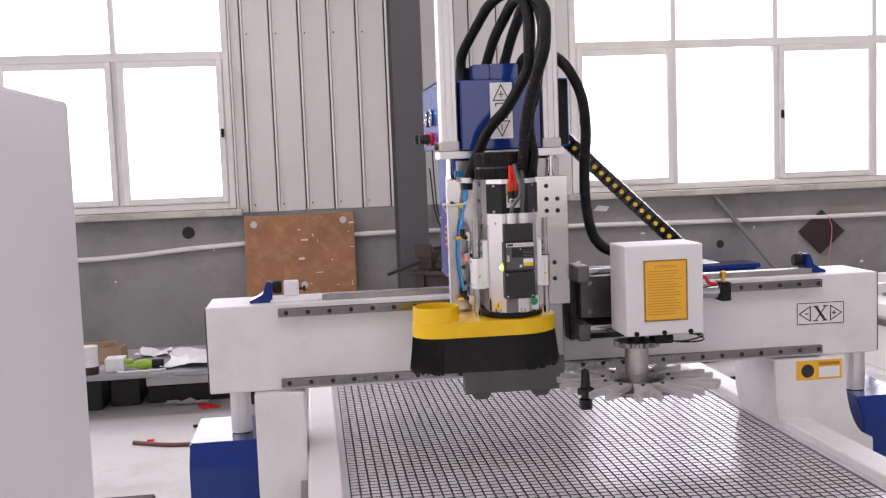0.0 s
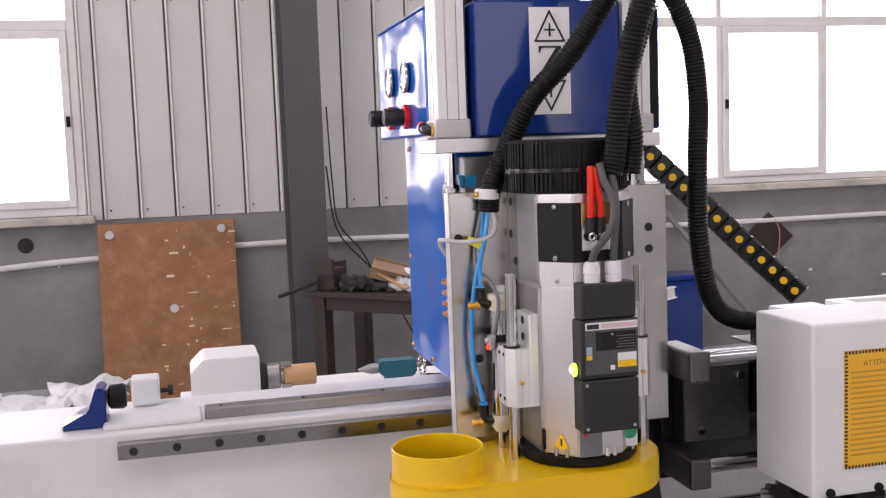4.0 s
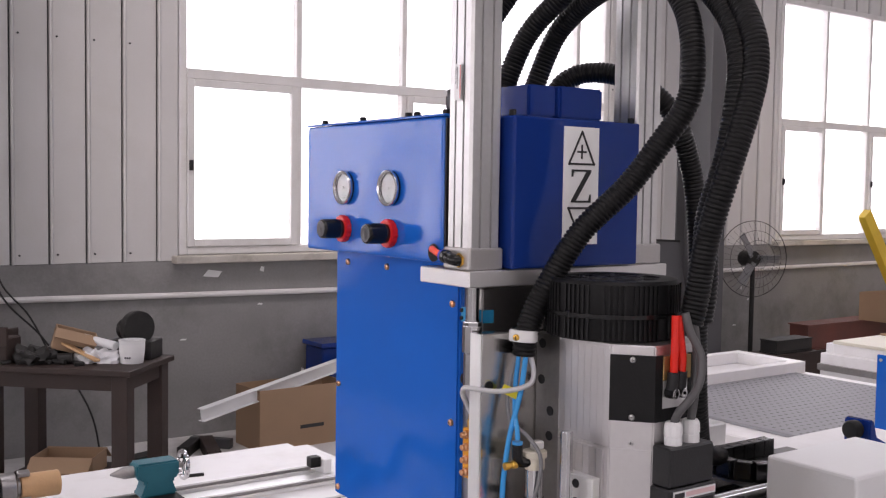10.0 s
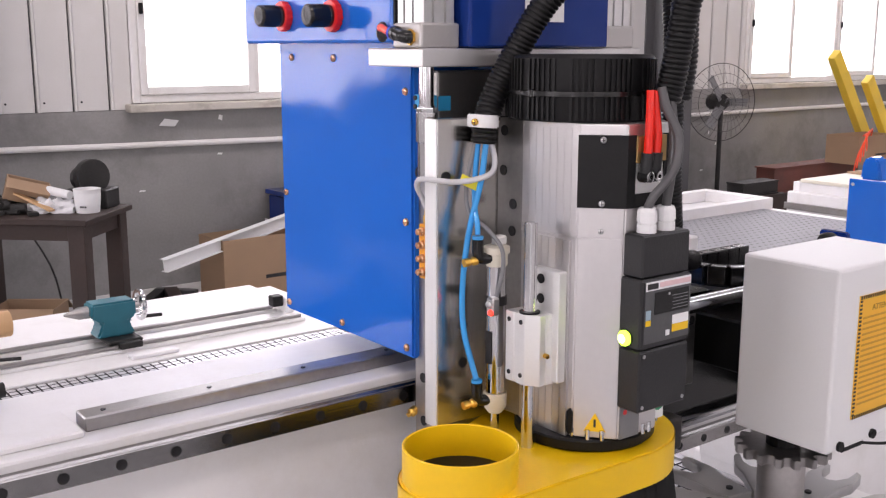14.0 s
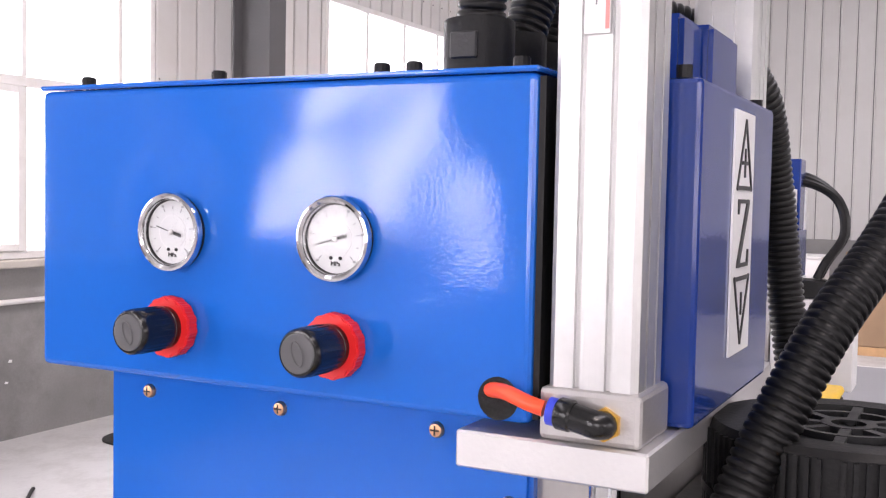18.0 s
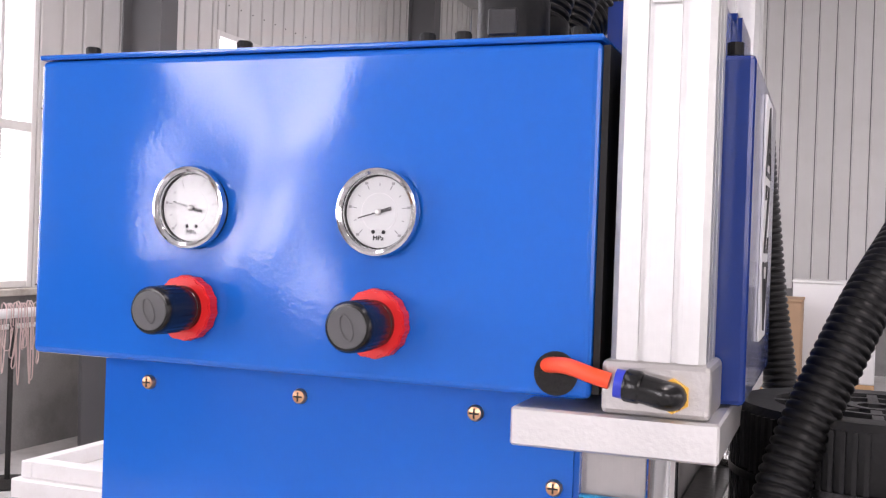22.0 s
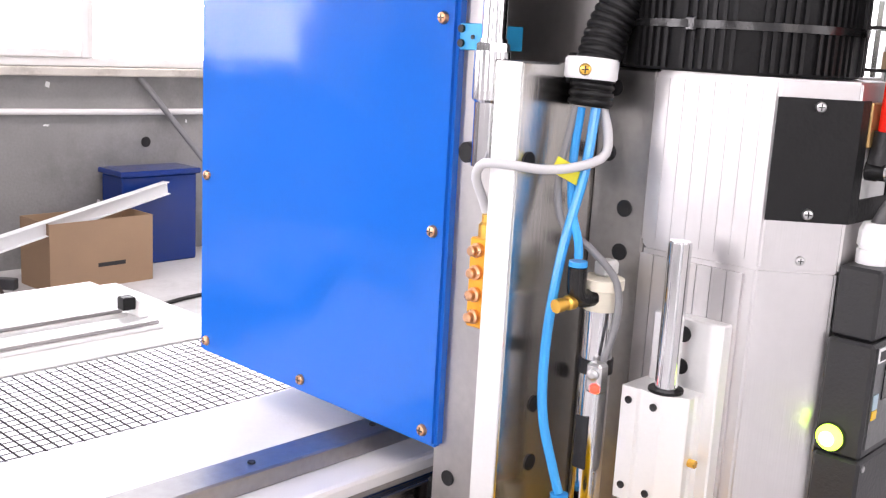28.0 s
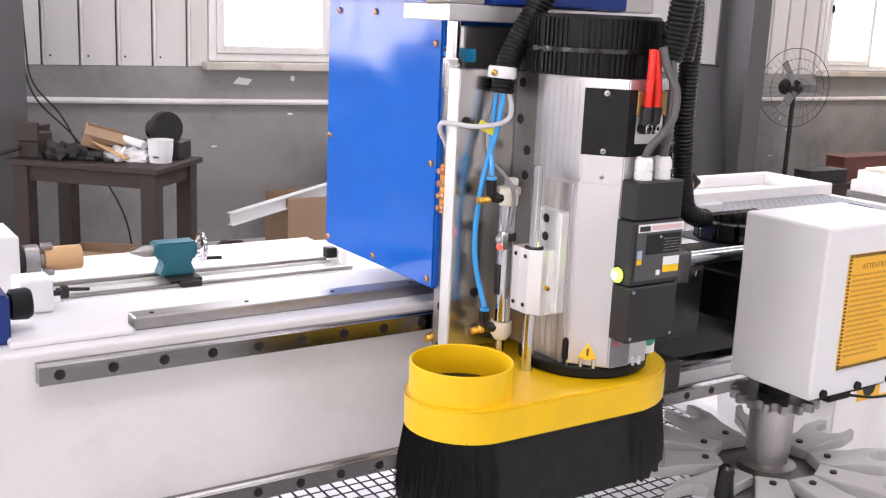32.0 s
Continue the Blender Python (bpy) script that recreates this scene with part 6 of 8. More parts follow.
hs = thing("headstock", "white boxed rotary headstock with a chuck", "headstock", (0.05, 4.68, ZR))
part("housing", prism([(-0.065, ZR + 0.0005), (0.150, ZR + 0.0005), (0.150, ZR + 0.205), (-0.022, ZR + 0.205), (-0.065, ZR + 0.165)], 4.58, 4.79, "y", 0.004), M_WHITE_BOX, hs)
part("base", box(0.151, 0.25, 4.57, 4.78, ZR + 0.0005, ZR + 0.035, 0.003, 1), M_WHITE_BOX, hs)
part("flange", cyl((0.1505, 4.69, ZR + 0.11), (0.175, 4.69, ZR + 0.11), 0.048, n=28), M_DARK_STUFF, hs)
part("chuck", lathe([(0, 0), (0.040, 0), (0.045, 0.004), (0.045, 0.042), (0.040, 0.046), (0.028, 0.048), (0.028, 0.056), (0, 0.056)], (0.175, 4.69, ZR + 0.11), (1, 0, 0), 32), M_STEEL, hs, "steel chuck", True)
for a in (0.3, 2.4, 4.5):
    part("chuck_jaw", box(0.224, 0.256, -0.010, 0.010, 0.036, 0.050, 0.002, 1, m=Matrix.Translation((0, 4.69, ZR + 0.11)) @ Matrix.Rotation(a, 4, "X")), M_STEEL, hs)
solid("chuck_key", cyl((0.245, 4.60, ZR + 0.041), (0.33, 4.57, ZR + 0.041), 0.005, n=10, bm=cyl((0.27, 4.62, ZR + 0.041), (0.258, 4.57, ZR + 0.041), 0.006, n=10)), M_DARK_STUFF, "dark steel chuck key beside the headstock", "chuck key")
solid("turned_workpiece", cyl((0.233, 4.69, ZR + 0.11), (0.338, 4.69, ZR + 0.11), 0.0355, n=32, bev=0.002), M_WOOD, "short pale wooden cylinder held in the chuck", "workpiece", smooth=True)
ts = thing("tailstock", "teal cast tailstock with a steel centre and hand wheel", "tailstock", (0.61, 4.68, ZR))
part("foot", box(0.575, 0.675, 4.60, 4.755, ZR + 0.0225, ZR + 0.034, 0.003, 1), M_DARK_STUFF, ts)
part("foot_clamp", box(0.60, 0.665, 4.575, 4.599, ZR + 0.013, ZR + 0.030, 0.002, 1), M_DARK_STUFF, ts)
part("casting", prism([(0.558, ZR + 0.0345), (0.672, ZR + 0.0345), (0.660, ZR + 0.062), (0.655, ZR + 0.078), (0.676, ZR + 0.088), (0.676, ZR + 0.136), (0.548, ZR + 0.136), (0.545, ZR + 0.098), (0.575, ZR + 0.078), (0.570, ZR + 0.058)], 4.645, 4.715, "y", 0.006), M_TEAL, ts)
part("quill", lathe([(0, 0), (0.003, 0), (0.017, 0.038), (0.018, 0.040), (0.018, 0.070), (0, 0.070)], (0.480, 4.68, ZR + 0.11), (1, 0, 0), 24), M_STEEL, ts, "steel live centre", True)
part("shaft", cyl((0.677, 4.68, ZR + 0.11), (0.70, 4.68, ZR + 0.11), 0.009, n=16), M_STEEL, ts)
hw = bmesh.new()
lathe([(0.036, -0.005), (0.045, -0.005), (0.047, 0), (0.045, 0.005), (0.036, 0.005), (0.036, -0.005)], (0.70, 4.68, ZR + 0.11), (1, 0, 0), 32, bm=hw)
for k in range(3):
    a = 2 * math.pi * k / 3
    cyl((0.70, 4.68, ZR + 0.11), (0.70, 4.68 + 0.038 * math.cos(a), ZR + 0.11 + 0.038 * math.sin(a)), 0.005, n=8, bm=hw)
part("hand_wheel", hw, M_CHROME, ts, "chromed hand wheel", True)
part("wheel_handle", cyl((0.705, 4.68, ZR + 0.073), (0.765, 4.68, ZR + 0.070), 0.0055, n=12), M_DARK_STUFF, ts, smooth=True)

# ---- white control cabinet near the start ----
cab = thing("control_cabinet", "tall white sheet steel control cabinet", "cabinet", (-0.72, 1.15, 0))
part("body", box(-1.05, -0.402, 0.80, 1.497, 0.06, 1.686, 0.006, 2), M_WHITE_BOX, cab)
part("plinth", box(-1.03, -0.42, 0.82, 1.48, 0.0, 0.0595), M_COLUMN, cab)
part("door_gap", box(-0.98, -0.47, 0.7985, 0.7995, 0.14, 1.62), M_CABLE_DGREY, cab)

# ---- things by the north wall ----
ply = thing("plywood_board", "orange-brown worn plywood board leaning on the wall", "board", (-0.16, 8.2, 0))
tilt = Matrix.Translation((-0.165, 8.12, 0.02)) @ Matrix.Rotation(radians(-10), 4, "X")
part("board", box(-0.435, 0.435, -0.012, 0.012, 0, 1.17, 0.003, 1, m=tilt), M_PLY, ply)
for u, v in ((-0.36, 1.10), (0.35, 1.11), (0.02, 0.60)):
    part("bolt_washer", cyl(tilt @ Vector((u, -0.012, v)), tilt @ Vector((u, -0.022, v)), 0.028, n=14), M_SCREW, ply)
    part("bolt_nut", cyl(tilt @ Vector((u, -0.022, v)), tilt @ Vector((u, -0.045, v)), 0.014, n=6), M_SCREW, ply)
scr = bmesh.new()
rnd = random.Random(21)
for k in range(34):
    u, v, L = rnd.uniform(-0.1, 0.4), rnd.uniform(0.1, 1.12), rnd.uniform(0.01, 0.07)
    box(u, u + L * rnd.choice((0.2, 1)), -0.0128, -0.0121, v, v + rnd.uniform(0.004, 0.02), m=tilt, bm=scr)
tagged(part("scuff_marks", scr, M_BEIGE, ply, "pale torn veneer"), kind="stuff")

TZ = 0.78
table_start = set(scene.objects)
tb = thing("work_table", "rusty brown steel work table cluttered with scrap", "table", (1.15, 7.05, 0))
part("tabletop", box(0.73, 1.58, 6.80, 7.35, TZ - 0.03, TZ, 0.004, 1), M_RUST, tb)
part("apron", box(0.84, 1.47, 6.84, 6.86, TZ - 0.11, TZ - 0.0305), M_RUST, tb)
part("apron", box(1.52, 1.54, 6.91, 7.24, TZ - 0.11, TZ - 0.0305), M_RUST, tb)
for x in (0.755, 1.47):
    for y in (6.825, 7.24):
        part("leg", box(x, x + 0.085, y, y + 0.085, 0, TZ - 0.031, 0.003, 1), M_RUST, tb)
part("low_shelf", box(0.84, 1.47, 6.87, 7.28, 0.16, 0.185), M_RUST, tb)


def carton(name, label, c, size, turn, flaps=True, tilt_=0):
    t = thing(name, label, "box", (c[0], c[1], c[2]))
    m = Matrix.Translation(c) @ Matrix.Rotation(radians(turn), 4, "Z") @ Matrix.Rotation(radians(tilt_), 4, "Y")
    a, b, h = size
    w = 0.005
    part("side", box(-a / 2, a / 2, -b / 2, -b / 2 + w, 0, h, m=m), M_CARTON, t)
    part("side", box(-a / 2, a / 2, b / 2 - w, b / 2, 0, h, m=m), M_CARTON, t)
    part("side", box(-a / 2, -a / 2 + w, -b / 2 + w, b / 2 - w, 0, h, m=m), M_CARTON, t)
    part("side", box(a / 2 - w, a / 2, -b / 2 + w, b / 2 - w, 0, h, m=m), M_CARTON, t)
    part("bottom", box(-a / 2 + w, a / 2 - w, -b / 2 + w, b / 2 - w, 0, w, m=m), M_CARTON, t)
    part("print_bar", box(-a * 0.05, a * 0.22, -b / 2 - 0.001, -b / 2 - 0.0002, h * 0.30, h * 0.36, m=m), M_TEXT, t)
    if flaps:
        for s in (-1, 1):
            f = m @ Matrix.Translation((0, s * b / 2, h)) @ Matrix.Rotation(radians(-s * 40), 4, "X")
            part("flap", box(-a / 2, a / 2, min(0, s * b * 0.45), max(0, s * b * 0.45), 0, 0.004, m=f), M_CARTON, t)
    return t


carton("cardboard_box", "open brown cardboard box tipped on the table", (1.12, 7.08, TZ + 0.045), (0.21, 0.15, 0.11), 30, True, 16)
carton("cardboard_box", "brown cardboard box under the table", (1.12, 7.06, 0.186), (0.32, 0.22, 0.10), 8, True)
pail = thing("paint_pail", "small white paint pail on the table", "pail", (1.47, 7.06, TZ))
part("can", lathe([(0, 0), (0.058, 0), (0.067, 0.115), (0.069, 0.12), (0.063, 0.12), (0.056, 0.01), (0, 0.01)], (1.47, 7.06, TZ), (0, 0, 1), 28), M_WHITE_BOX, pail, smooth=True)
part("label", lathe([(0.0619, 0.035), (0.0672, 0.10)], (1.47, 7.06, TZ), (0, 0, 1), 28), M_LABEL, pail)
for k in range(3):
    part("label_print", box(1.462 + 0.012 * k, 1.469 + 0.012 * k, 6.990, 6.9945, TZ + 0.03, TZ + 0.038), M_TEXT, pail)
bg = thing("bench_grinder", "dark bench grinder with a round wheel guard", "bench grinder", (1.42, 7.20, TZ))
part("motor", cyl((1.32, 7.23, TZ + 0.15), (1.46, 7.23, TZ + 0.15), 0.052, n=24, bev=0.01), M_DARK_STUFF, bg, smooth=True)
part("wheel_guard", lathe([(0, 0), (0.088, 0), (0.092, 0.008), (0.092, 0.047), (0.088, 0.052), (0, 0.052)], (1.42, 7.20, TZ + 0.165), (0.8, -0.6, 0), 32), M_DARK_STUFF, bg, smooth=True)
part("base", box(1.30, 1.53, 7.15, 7.31, TZ + 0.0005, TZ + 0.10, 0.006, 1), M_DARK_STUFF, bg)
vise = thing("bench_vise", "rusty steel vise bolted to the table", "vise", (0.80, 6.90, TZ))
part("fixed_jaw", box(0.76, 0.88, 6.87, 7.01, TZ + 0.0005, TZ + 0.13, 0.006, 1), M_RUST, vise)
part("jaw_plate", box(0.745, 0.895, 6.85, 6.869, TZ + 0.09, TZ + 0.19, 0.004, 1), M_RUST, vise)
part("handle", cyl((0.56, 6.76, TZ - 0.03), (0.80, 6.84, TZ + 0.06), 0.012, n=10), M_DARK_STUFF, vise)
rnd = random.Random(5)
for k in range(14):
    x, y = rnd.uniform(0.86, 1.50), rnd.uniform(6.86, 7.25)
    L, W_, Hh = rnd.uniform(0.05, 0.18), rnd.uniform(0.015, 0.05), rnd.uniform(0.012, 0.045)
    m = Matrix.Translation((x, y, TZ + 0.0005)) @ Matrix.Rotation(rnd.uniform(0, 3.1), 4, "Z")
    solid("metal_scrap", box(-L / 2, L / 2, -W_ / 2, W_ / 2, 0, Hh, 0.003, 1, m=m), M_DARK_STUFF, "dark oily metal offcut lying on the work table", "scrap", group="scrap on the table")
rnd = random.Random(8)
for k, (x, y, s, lab) in enumerate(((1.26, 7.02, 0.05, "crumpled white wrapper on the work table"), (1.34, 7.04, 0.05, "crumpled pale rag on the work table"), (1.00, 6.92, 0.07, "dark crumpled rag on the work table"))):
    b = bmesh.new()
    bmesh.ops.create_icosphere(b, subdivisions=3, radius=1)
    for v in b.verts:
        nz = noise.noise(v.co * 2.1 + Vector((k * 7, 1, 0))) + 0.4 * noise.noise(v.co * 6 + Vector((0, k * 5, 2)))
        v.co = Vector((v.co.x * s * 1.5 * (1 + 0.6 * nz), v.co.y * s * (1 + 0.5 * nz), max(-0.3, v.co.z) * s * (0.9 + 0.9 * nz))) + Vector((x, y, TZ + s * 0.33))
    solid("rag", b, M_DARK_STUFF if k == 2 else M_PAPER, lab, "rag", smooth=True)
for k in range(9):
    x, y, r_ = rnd.uniform(0.84, 1.42), rnd.uniform(6.86, 7.25), rnd.uniform(0.012, 0.03)
    a, L = rnd.uniform(0, 3.1), rnd.uniform(0.08, 0.24)
    solid("metal_rod_offcut", cyl((x, y, TZ + r_), (x + L * math.cos(a) * 0.6, y + 0.08 * math.sin(a), TZ + r_ + 0.002), r_, n=12), rnd.choice((M_DARK_STUFF, M_RUST, M_STEEL_DARK)), "dark round bar offcut lying on the work table", "scrap", group="scrap on the table", smooth=True)
solid("wood_offcut", box(-0.14, 0.14, -0.02, 0.02, 0, 0.012, 0.002, 1, m=Matrix.Translation((1.20, 6.99, TZ + 0.06)) @ Matrix.Rotation(radians(20), 4, "Y") @ Matrix.Rotation(radians(-12), 4, "Z")), M_WOOD, "pale wooden offcut leaning in the table clutter", "wood offcut")

solid("paper_roll", cyl((1.18, 7.10, TZ + 0.115), (1.40, 7.02, TZ + 0.09), 0.022, n=18), M_PAPER, "white paper roll lying across the table clutter", "paper roll", smooth=True)
solid("vise_plate", box(0.76, 0.775, 7.04, 7.16, TZ + 0.0005, TZ + 0.15, 0.003, 1), M_RUST, "upright rusty angle plate at the table's end", "plate")
# the table stands askew, with all that lies on it
askew = Matrix.Translation((1.228, 6.742, 0)) @ Matrix.Rotation(radians(-44), 4, "Z") @ Matrix.Translation((-1.58, -6.80, 0))
for o in set(scene.objects) - table_start:
    if o.parent is None:
        o.matrix_basis = askew @ o.matrix_basis

# scrap on the floor behind the bed
carton("cardboard_box", "large brown cardboard box on the floor", (2.72, 7.90, 0.0), (0.66, 0.34, 0.40), 2, False)
pr = thing("aluminium_profile", "long white aluminium profile resting on the cardboard box", "profile", (1.96, 7.70, 0.3))
p, q = (1.96, 7.62, 0.315), (3.35, 8.06, 0.50)
d = Vector(q) - Vector(p)
fr = axis_frame(p, d)
part("web", box(-0.004, 0.004, -0.036, 0.036, 0, d.length, m=fr), M_WHITE_BOX, pr)
part("flange", box(-0.028, 0.028, -0.040, -0.0362, 0, d.length, m=fr), M_WHITE_BOX, pr)
part("flange", box(-0.028, 0.028, 0.0362, 0.040, 0, d.length, m=fr), M_WHITE_BOX, pr)
rnd = random.Random(77)
for k in range(16):
    x, y = rnd.uniform(1.3, 2.5), rnd.uniform(6.9, 8.1)
    L, W_, Hh = rnd.uniform(0.10, 0.45), rnd.uniform(0.04, 0.12), rnd.uniform(0.03, 0.10)
    m = Matrix.Translation((x, y, 0.0)) @ Matrix.Rotation(rnd.uniform(0, 3.1), 4, "Z")
    solid("floor_scrap", box(-L / 2, L / 2, -W_ / 2, W_ / 2, 0, Hh, 0.004, 1, m=m), rnd.choice((M_DARK_STUFF, M_DARK_STUFF, M_RUST, M_COLUMN)), "dark metal offcut lying on the floor", "scrap", group="scrap on the floor")
bb = thing("blue_crate", "blue plastic crate by the cement wall", "crate", (3.33, 8.22, 0))
part("shell", box(3.06, 3.60, 8.10, 8.36, 0.0, 0.575, 0.01, 1), M_BLUE_DARK, bb)
part("rim", box(3.04, 3.62, 8.08, 8.375, 0.5755, 0.61, 0.006, 1), M_BLUE_DARK, bb)
solid("leaning_pipe", cyl((3.33, 8.36, 1.185), (4.20, 8.05, 0.0), 0.020, n=12), M_CABLE_DGREY, "grey steel pipe leaning on the cement wall", "pipe", smooth=True)
dm = thing("diamond_plate", "rusty square steel plate hung on one corner", "plate", (4.31, 8.37, 0.6))
part("plate", prism([(4.31, 1.01), (4.10, 0.83), (4.30, 0.63), (4.52, 0.82)], 8.37, 8.385, "y"), M_RUST, dm)
part("cord", tube([(4.36, 8.365, 0.96), (4.39, 8.35, 0.85), (4.36, 8.33, 0.65), (4.32, 8.32, 0.40)], 0.004, 8), mat("faded_pink_cord", (0.60, 0.24, 0.22), 0.6), dm)
solid("wall_stain", cyl((3.40, 8.399, 0.755), (3.40, 8.397, 0.755), 0.035, n=14), M_DARK_STUFF, "dark round hole plug in the cement wall", "wall plug")
solid("wall_stain", cyl((-1.05, 8.399, 1.06), (-1.05, 8.397, 1.06), 0.05, n=14), M_DARK_STUFF, "dark round smudge on the cement wall", "wall plug")

# bench at the left with packing litter
BZ = 0.29
lt = thing("low_bench", "low dark grey sheet bench littered with packing", "bench", (-2.0, 7.1, 0))
part("tabletop", box(-3.9, -0.42, 6.60, 7.55, BZ - 0.03, BZ, 0.004, 1), M_GREY_BED, lt)
for x in (-3.7, -0.56):
    for y in (6.80, 7.40):
        part("leg", box(x, x + 0.08, y, y + 0.08, 0, BZ - 0.0305), M_DARK_STUFF, lt)
part("support_block", box(-2.1, -1.50, 6.92, 7.40, 0.0, BZ - 0.031, 0.004, 1), M_DARK_STUFF, lt, "black support block")
part("support_block", box(-1.46, -1.27, 7.00, 7.35, 0.0, BZ - 0.031, 0.004, 1), M_DARK_STUFF, lt)
solid("flat_trunk", box(-1.22, -0.62, 7.02, 7.42, 0.0, 0.118, 0.006, 1), M_DARK_STUFF, "dark flat steel trunk under the low bench", "trunk")
solid("white_board", box(-1.23, -0.60, 7.03, 7.40, 0.1185, 0.180, 0.002, 1), M_WHITE_BOX, "white board lying on the trunk under the bench", "board")


def film_sheet(name, label, c, a, b_, h, seed, material=M_PAPER):
    """A thin crumpled sheet of packing film or paper."""
    b = bmesh.new()
    bmesh.ops.create_grid(b, x_segments=36, y_segments=28, size=1)
    for v in b.verts:
        p = Vector((v.co.x * 1.6, v.co.y * 1.3, seed))
        edge = 1 + 0.28 * noise.noise(p * 1.1)
        z = 0.5 + noise.noise(p * 0.9) + 0.3 * noise.noise(p * 2.1) + 0.13 * abs(noise.noise(p * 5.0))
        v.co = Vector((c[0] + v.co.x * a * edge, c[1] + v.co.y * b_ * edge, c[2] + 0.002 + h * max(0.03, z)))
    bmesh.ops.solidify(b, geom=b.faces[:], thickness=0.0008)
    return solid(name, b, material, label, "packing sheet", group="packing sheets", smooth=True)


film_sheet("packing_sheet", "crumpled white packing film on the dark bench", (-0.86, 6.98, BZ), 0.20, 0.30, 0.055, 1.3)
film_sheet("packing_sheet", "crumpled white packing film on the dark bench", (-0.62, 7.22, BZ), 0.22, 0.24, 0.075, 4.7)
film_sheet("packing_sheet", "small white paper sheet by the cardboard box", (-1.20, 7.28, BZ), 0.10, 0.14, 0.035, 8.1)
film_sheet("packing_sheet", "white paper scrap on the floor under the bench", (-0.95, 6.92, 0.0), 0.14, 0.06, 0.03, 2.9)
solid("paper_box", box(-1.43, -1.31, 6.72, 6.84, BZ + 0.0005, BZ + 0.085, 0.003, 1), M_PAPER, "small white paper box on the dark bench", "box")
solid("paper_box", box(-1.78, -1.62, 6.70, 6.86, BZ + 0.0005, BZ + 0.075, 0.003, 1), M_PAPER, "white paper box beside the jar on the bench", "box")
carton("cardboard_box", "open brown cardboard box on the dark bench", (-1.66, 7.26, BZ + 0.0005), (0.40, 0.30, 0.085), 8, True)
carton("cardboard_box", "small brown cardboard box on the bench", (-1.44, 7.08, BZ + 0.0005), (0.15, 0.14, 0.11), -10, False)
btl = thing("spray_bottle", "green capped bottle lying on the bench", "bottle", (-1.20, 6.72, BZ))
part("bottle", lathe([(0, 0), (0.018, 0), (0.018, 0.05), (0.034, 0.08), (0.036, 0.12), (0.028, 0.135), (0.028, 0.155), (0, 0.155)], (-1.29, 6.72, BZ + 0.0365), (1, 0.05, 0), 20), M_GREEN, btl, smooth=True)
part("cap", cyl((-1.135, 6.728, BZ + 0.0365), (-1.06, 6.732, BZ + 0.0365), 0.03, n=16), M_BLACK, btl)
part("head", box(-1.31, -1.25, 6.70, 6.74, BZ + 0.056, BZ + 0.078, 0.006, 2), M_GREEN, btl)
solid("white_rod", cyl((-1.34, 6.65, BZ + 0.008), (-1.04, 6.655, BZ + 0.008), 0.007, n=10), M_PAPER, "thin white plastic rod on the bench", "rod", smooth=True)
jar = thing("clear_jar", "pale plastic jar with a blue label on the bench", "jar", (-1.52, 6.70, BZ))
part("jar", lathe([(0, 0), (0.055, 0), (0.056, 0.16), (0.058, 0.165), (0.058, 0.18), (0, 0.18)], (-1.52, 6.70, BZ + 0.0005), (0, 0, 1), 24), M_PAPER, jar, smooth=True)
part("contents", lathe([(0.0565, 0.0), (0.0567, 0.05)], (-1.52, 6.70, BZ + 0.001), (0, 0, 1), 24), M_RUST, jar)
part("label", prism([(-1.585, BZ + 0.05), (-1.568, BZ + 0.05), (-1.568, BZ + 0.15), (-1.585, BZ + 0.15)], 6.655, 6.659, "y"), M_SENSOR, jar)
solid("dark_rod", cyl((-0.84, 6.27, 0.012), (-0.40, 6.17, 0.012), 0.010, n=10), M_DARK_STUFF, "thin dark steel rod lying on the floor", "rod", smooth=True)
cable("red_brown_hose", "red-brown hose lying loose on the floor", [(-1.15, 5.98, 0.012), (-0.95, 5.88, 0.012), (-0.80, 5.86, 0.012), (-0.66, 5.89, 0.012), (-0.52, 5.96, 0.012), (-0.36, 6.0, 0.012)], 0.012, mat("red_brown_rubber", (0.16, 0.05, 0.04), 0.5), 8)
for x, y, s in ((-0.83, 6.80, 0.05), (-0.76, 6.78, 0.035), (-1.06, 6.03, 0.02)):
    solid("red_scrap", box(-s, s, -0.6 * s, 0.6 * s, 0, 0.5 * s, 0.003, 1, m=Matrix.Translation((x, y, 0)) @ Matrix.Rotation(9 * x, 4, "Z")), M_RED, "small red plastic scrap on the floor", "scrap")
solid("steel_block", box(-1.08, -0.80, 4.30, 4.48, 0.0, 0.17, 0.008, 1), M_RUST, "brown steel block on the floor", "block")
cable("floor_hose", "thin red-brown hose lying on the floor", [(-0.79, 4.38, 0.06), (-0.6, 4.40, 0.02), (-0.35, 4.55, 0.013), (0.0, 4.75, 0.013), (0.5, 5.0, 0.013)], 0.012, M_RUST, 8)

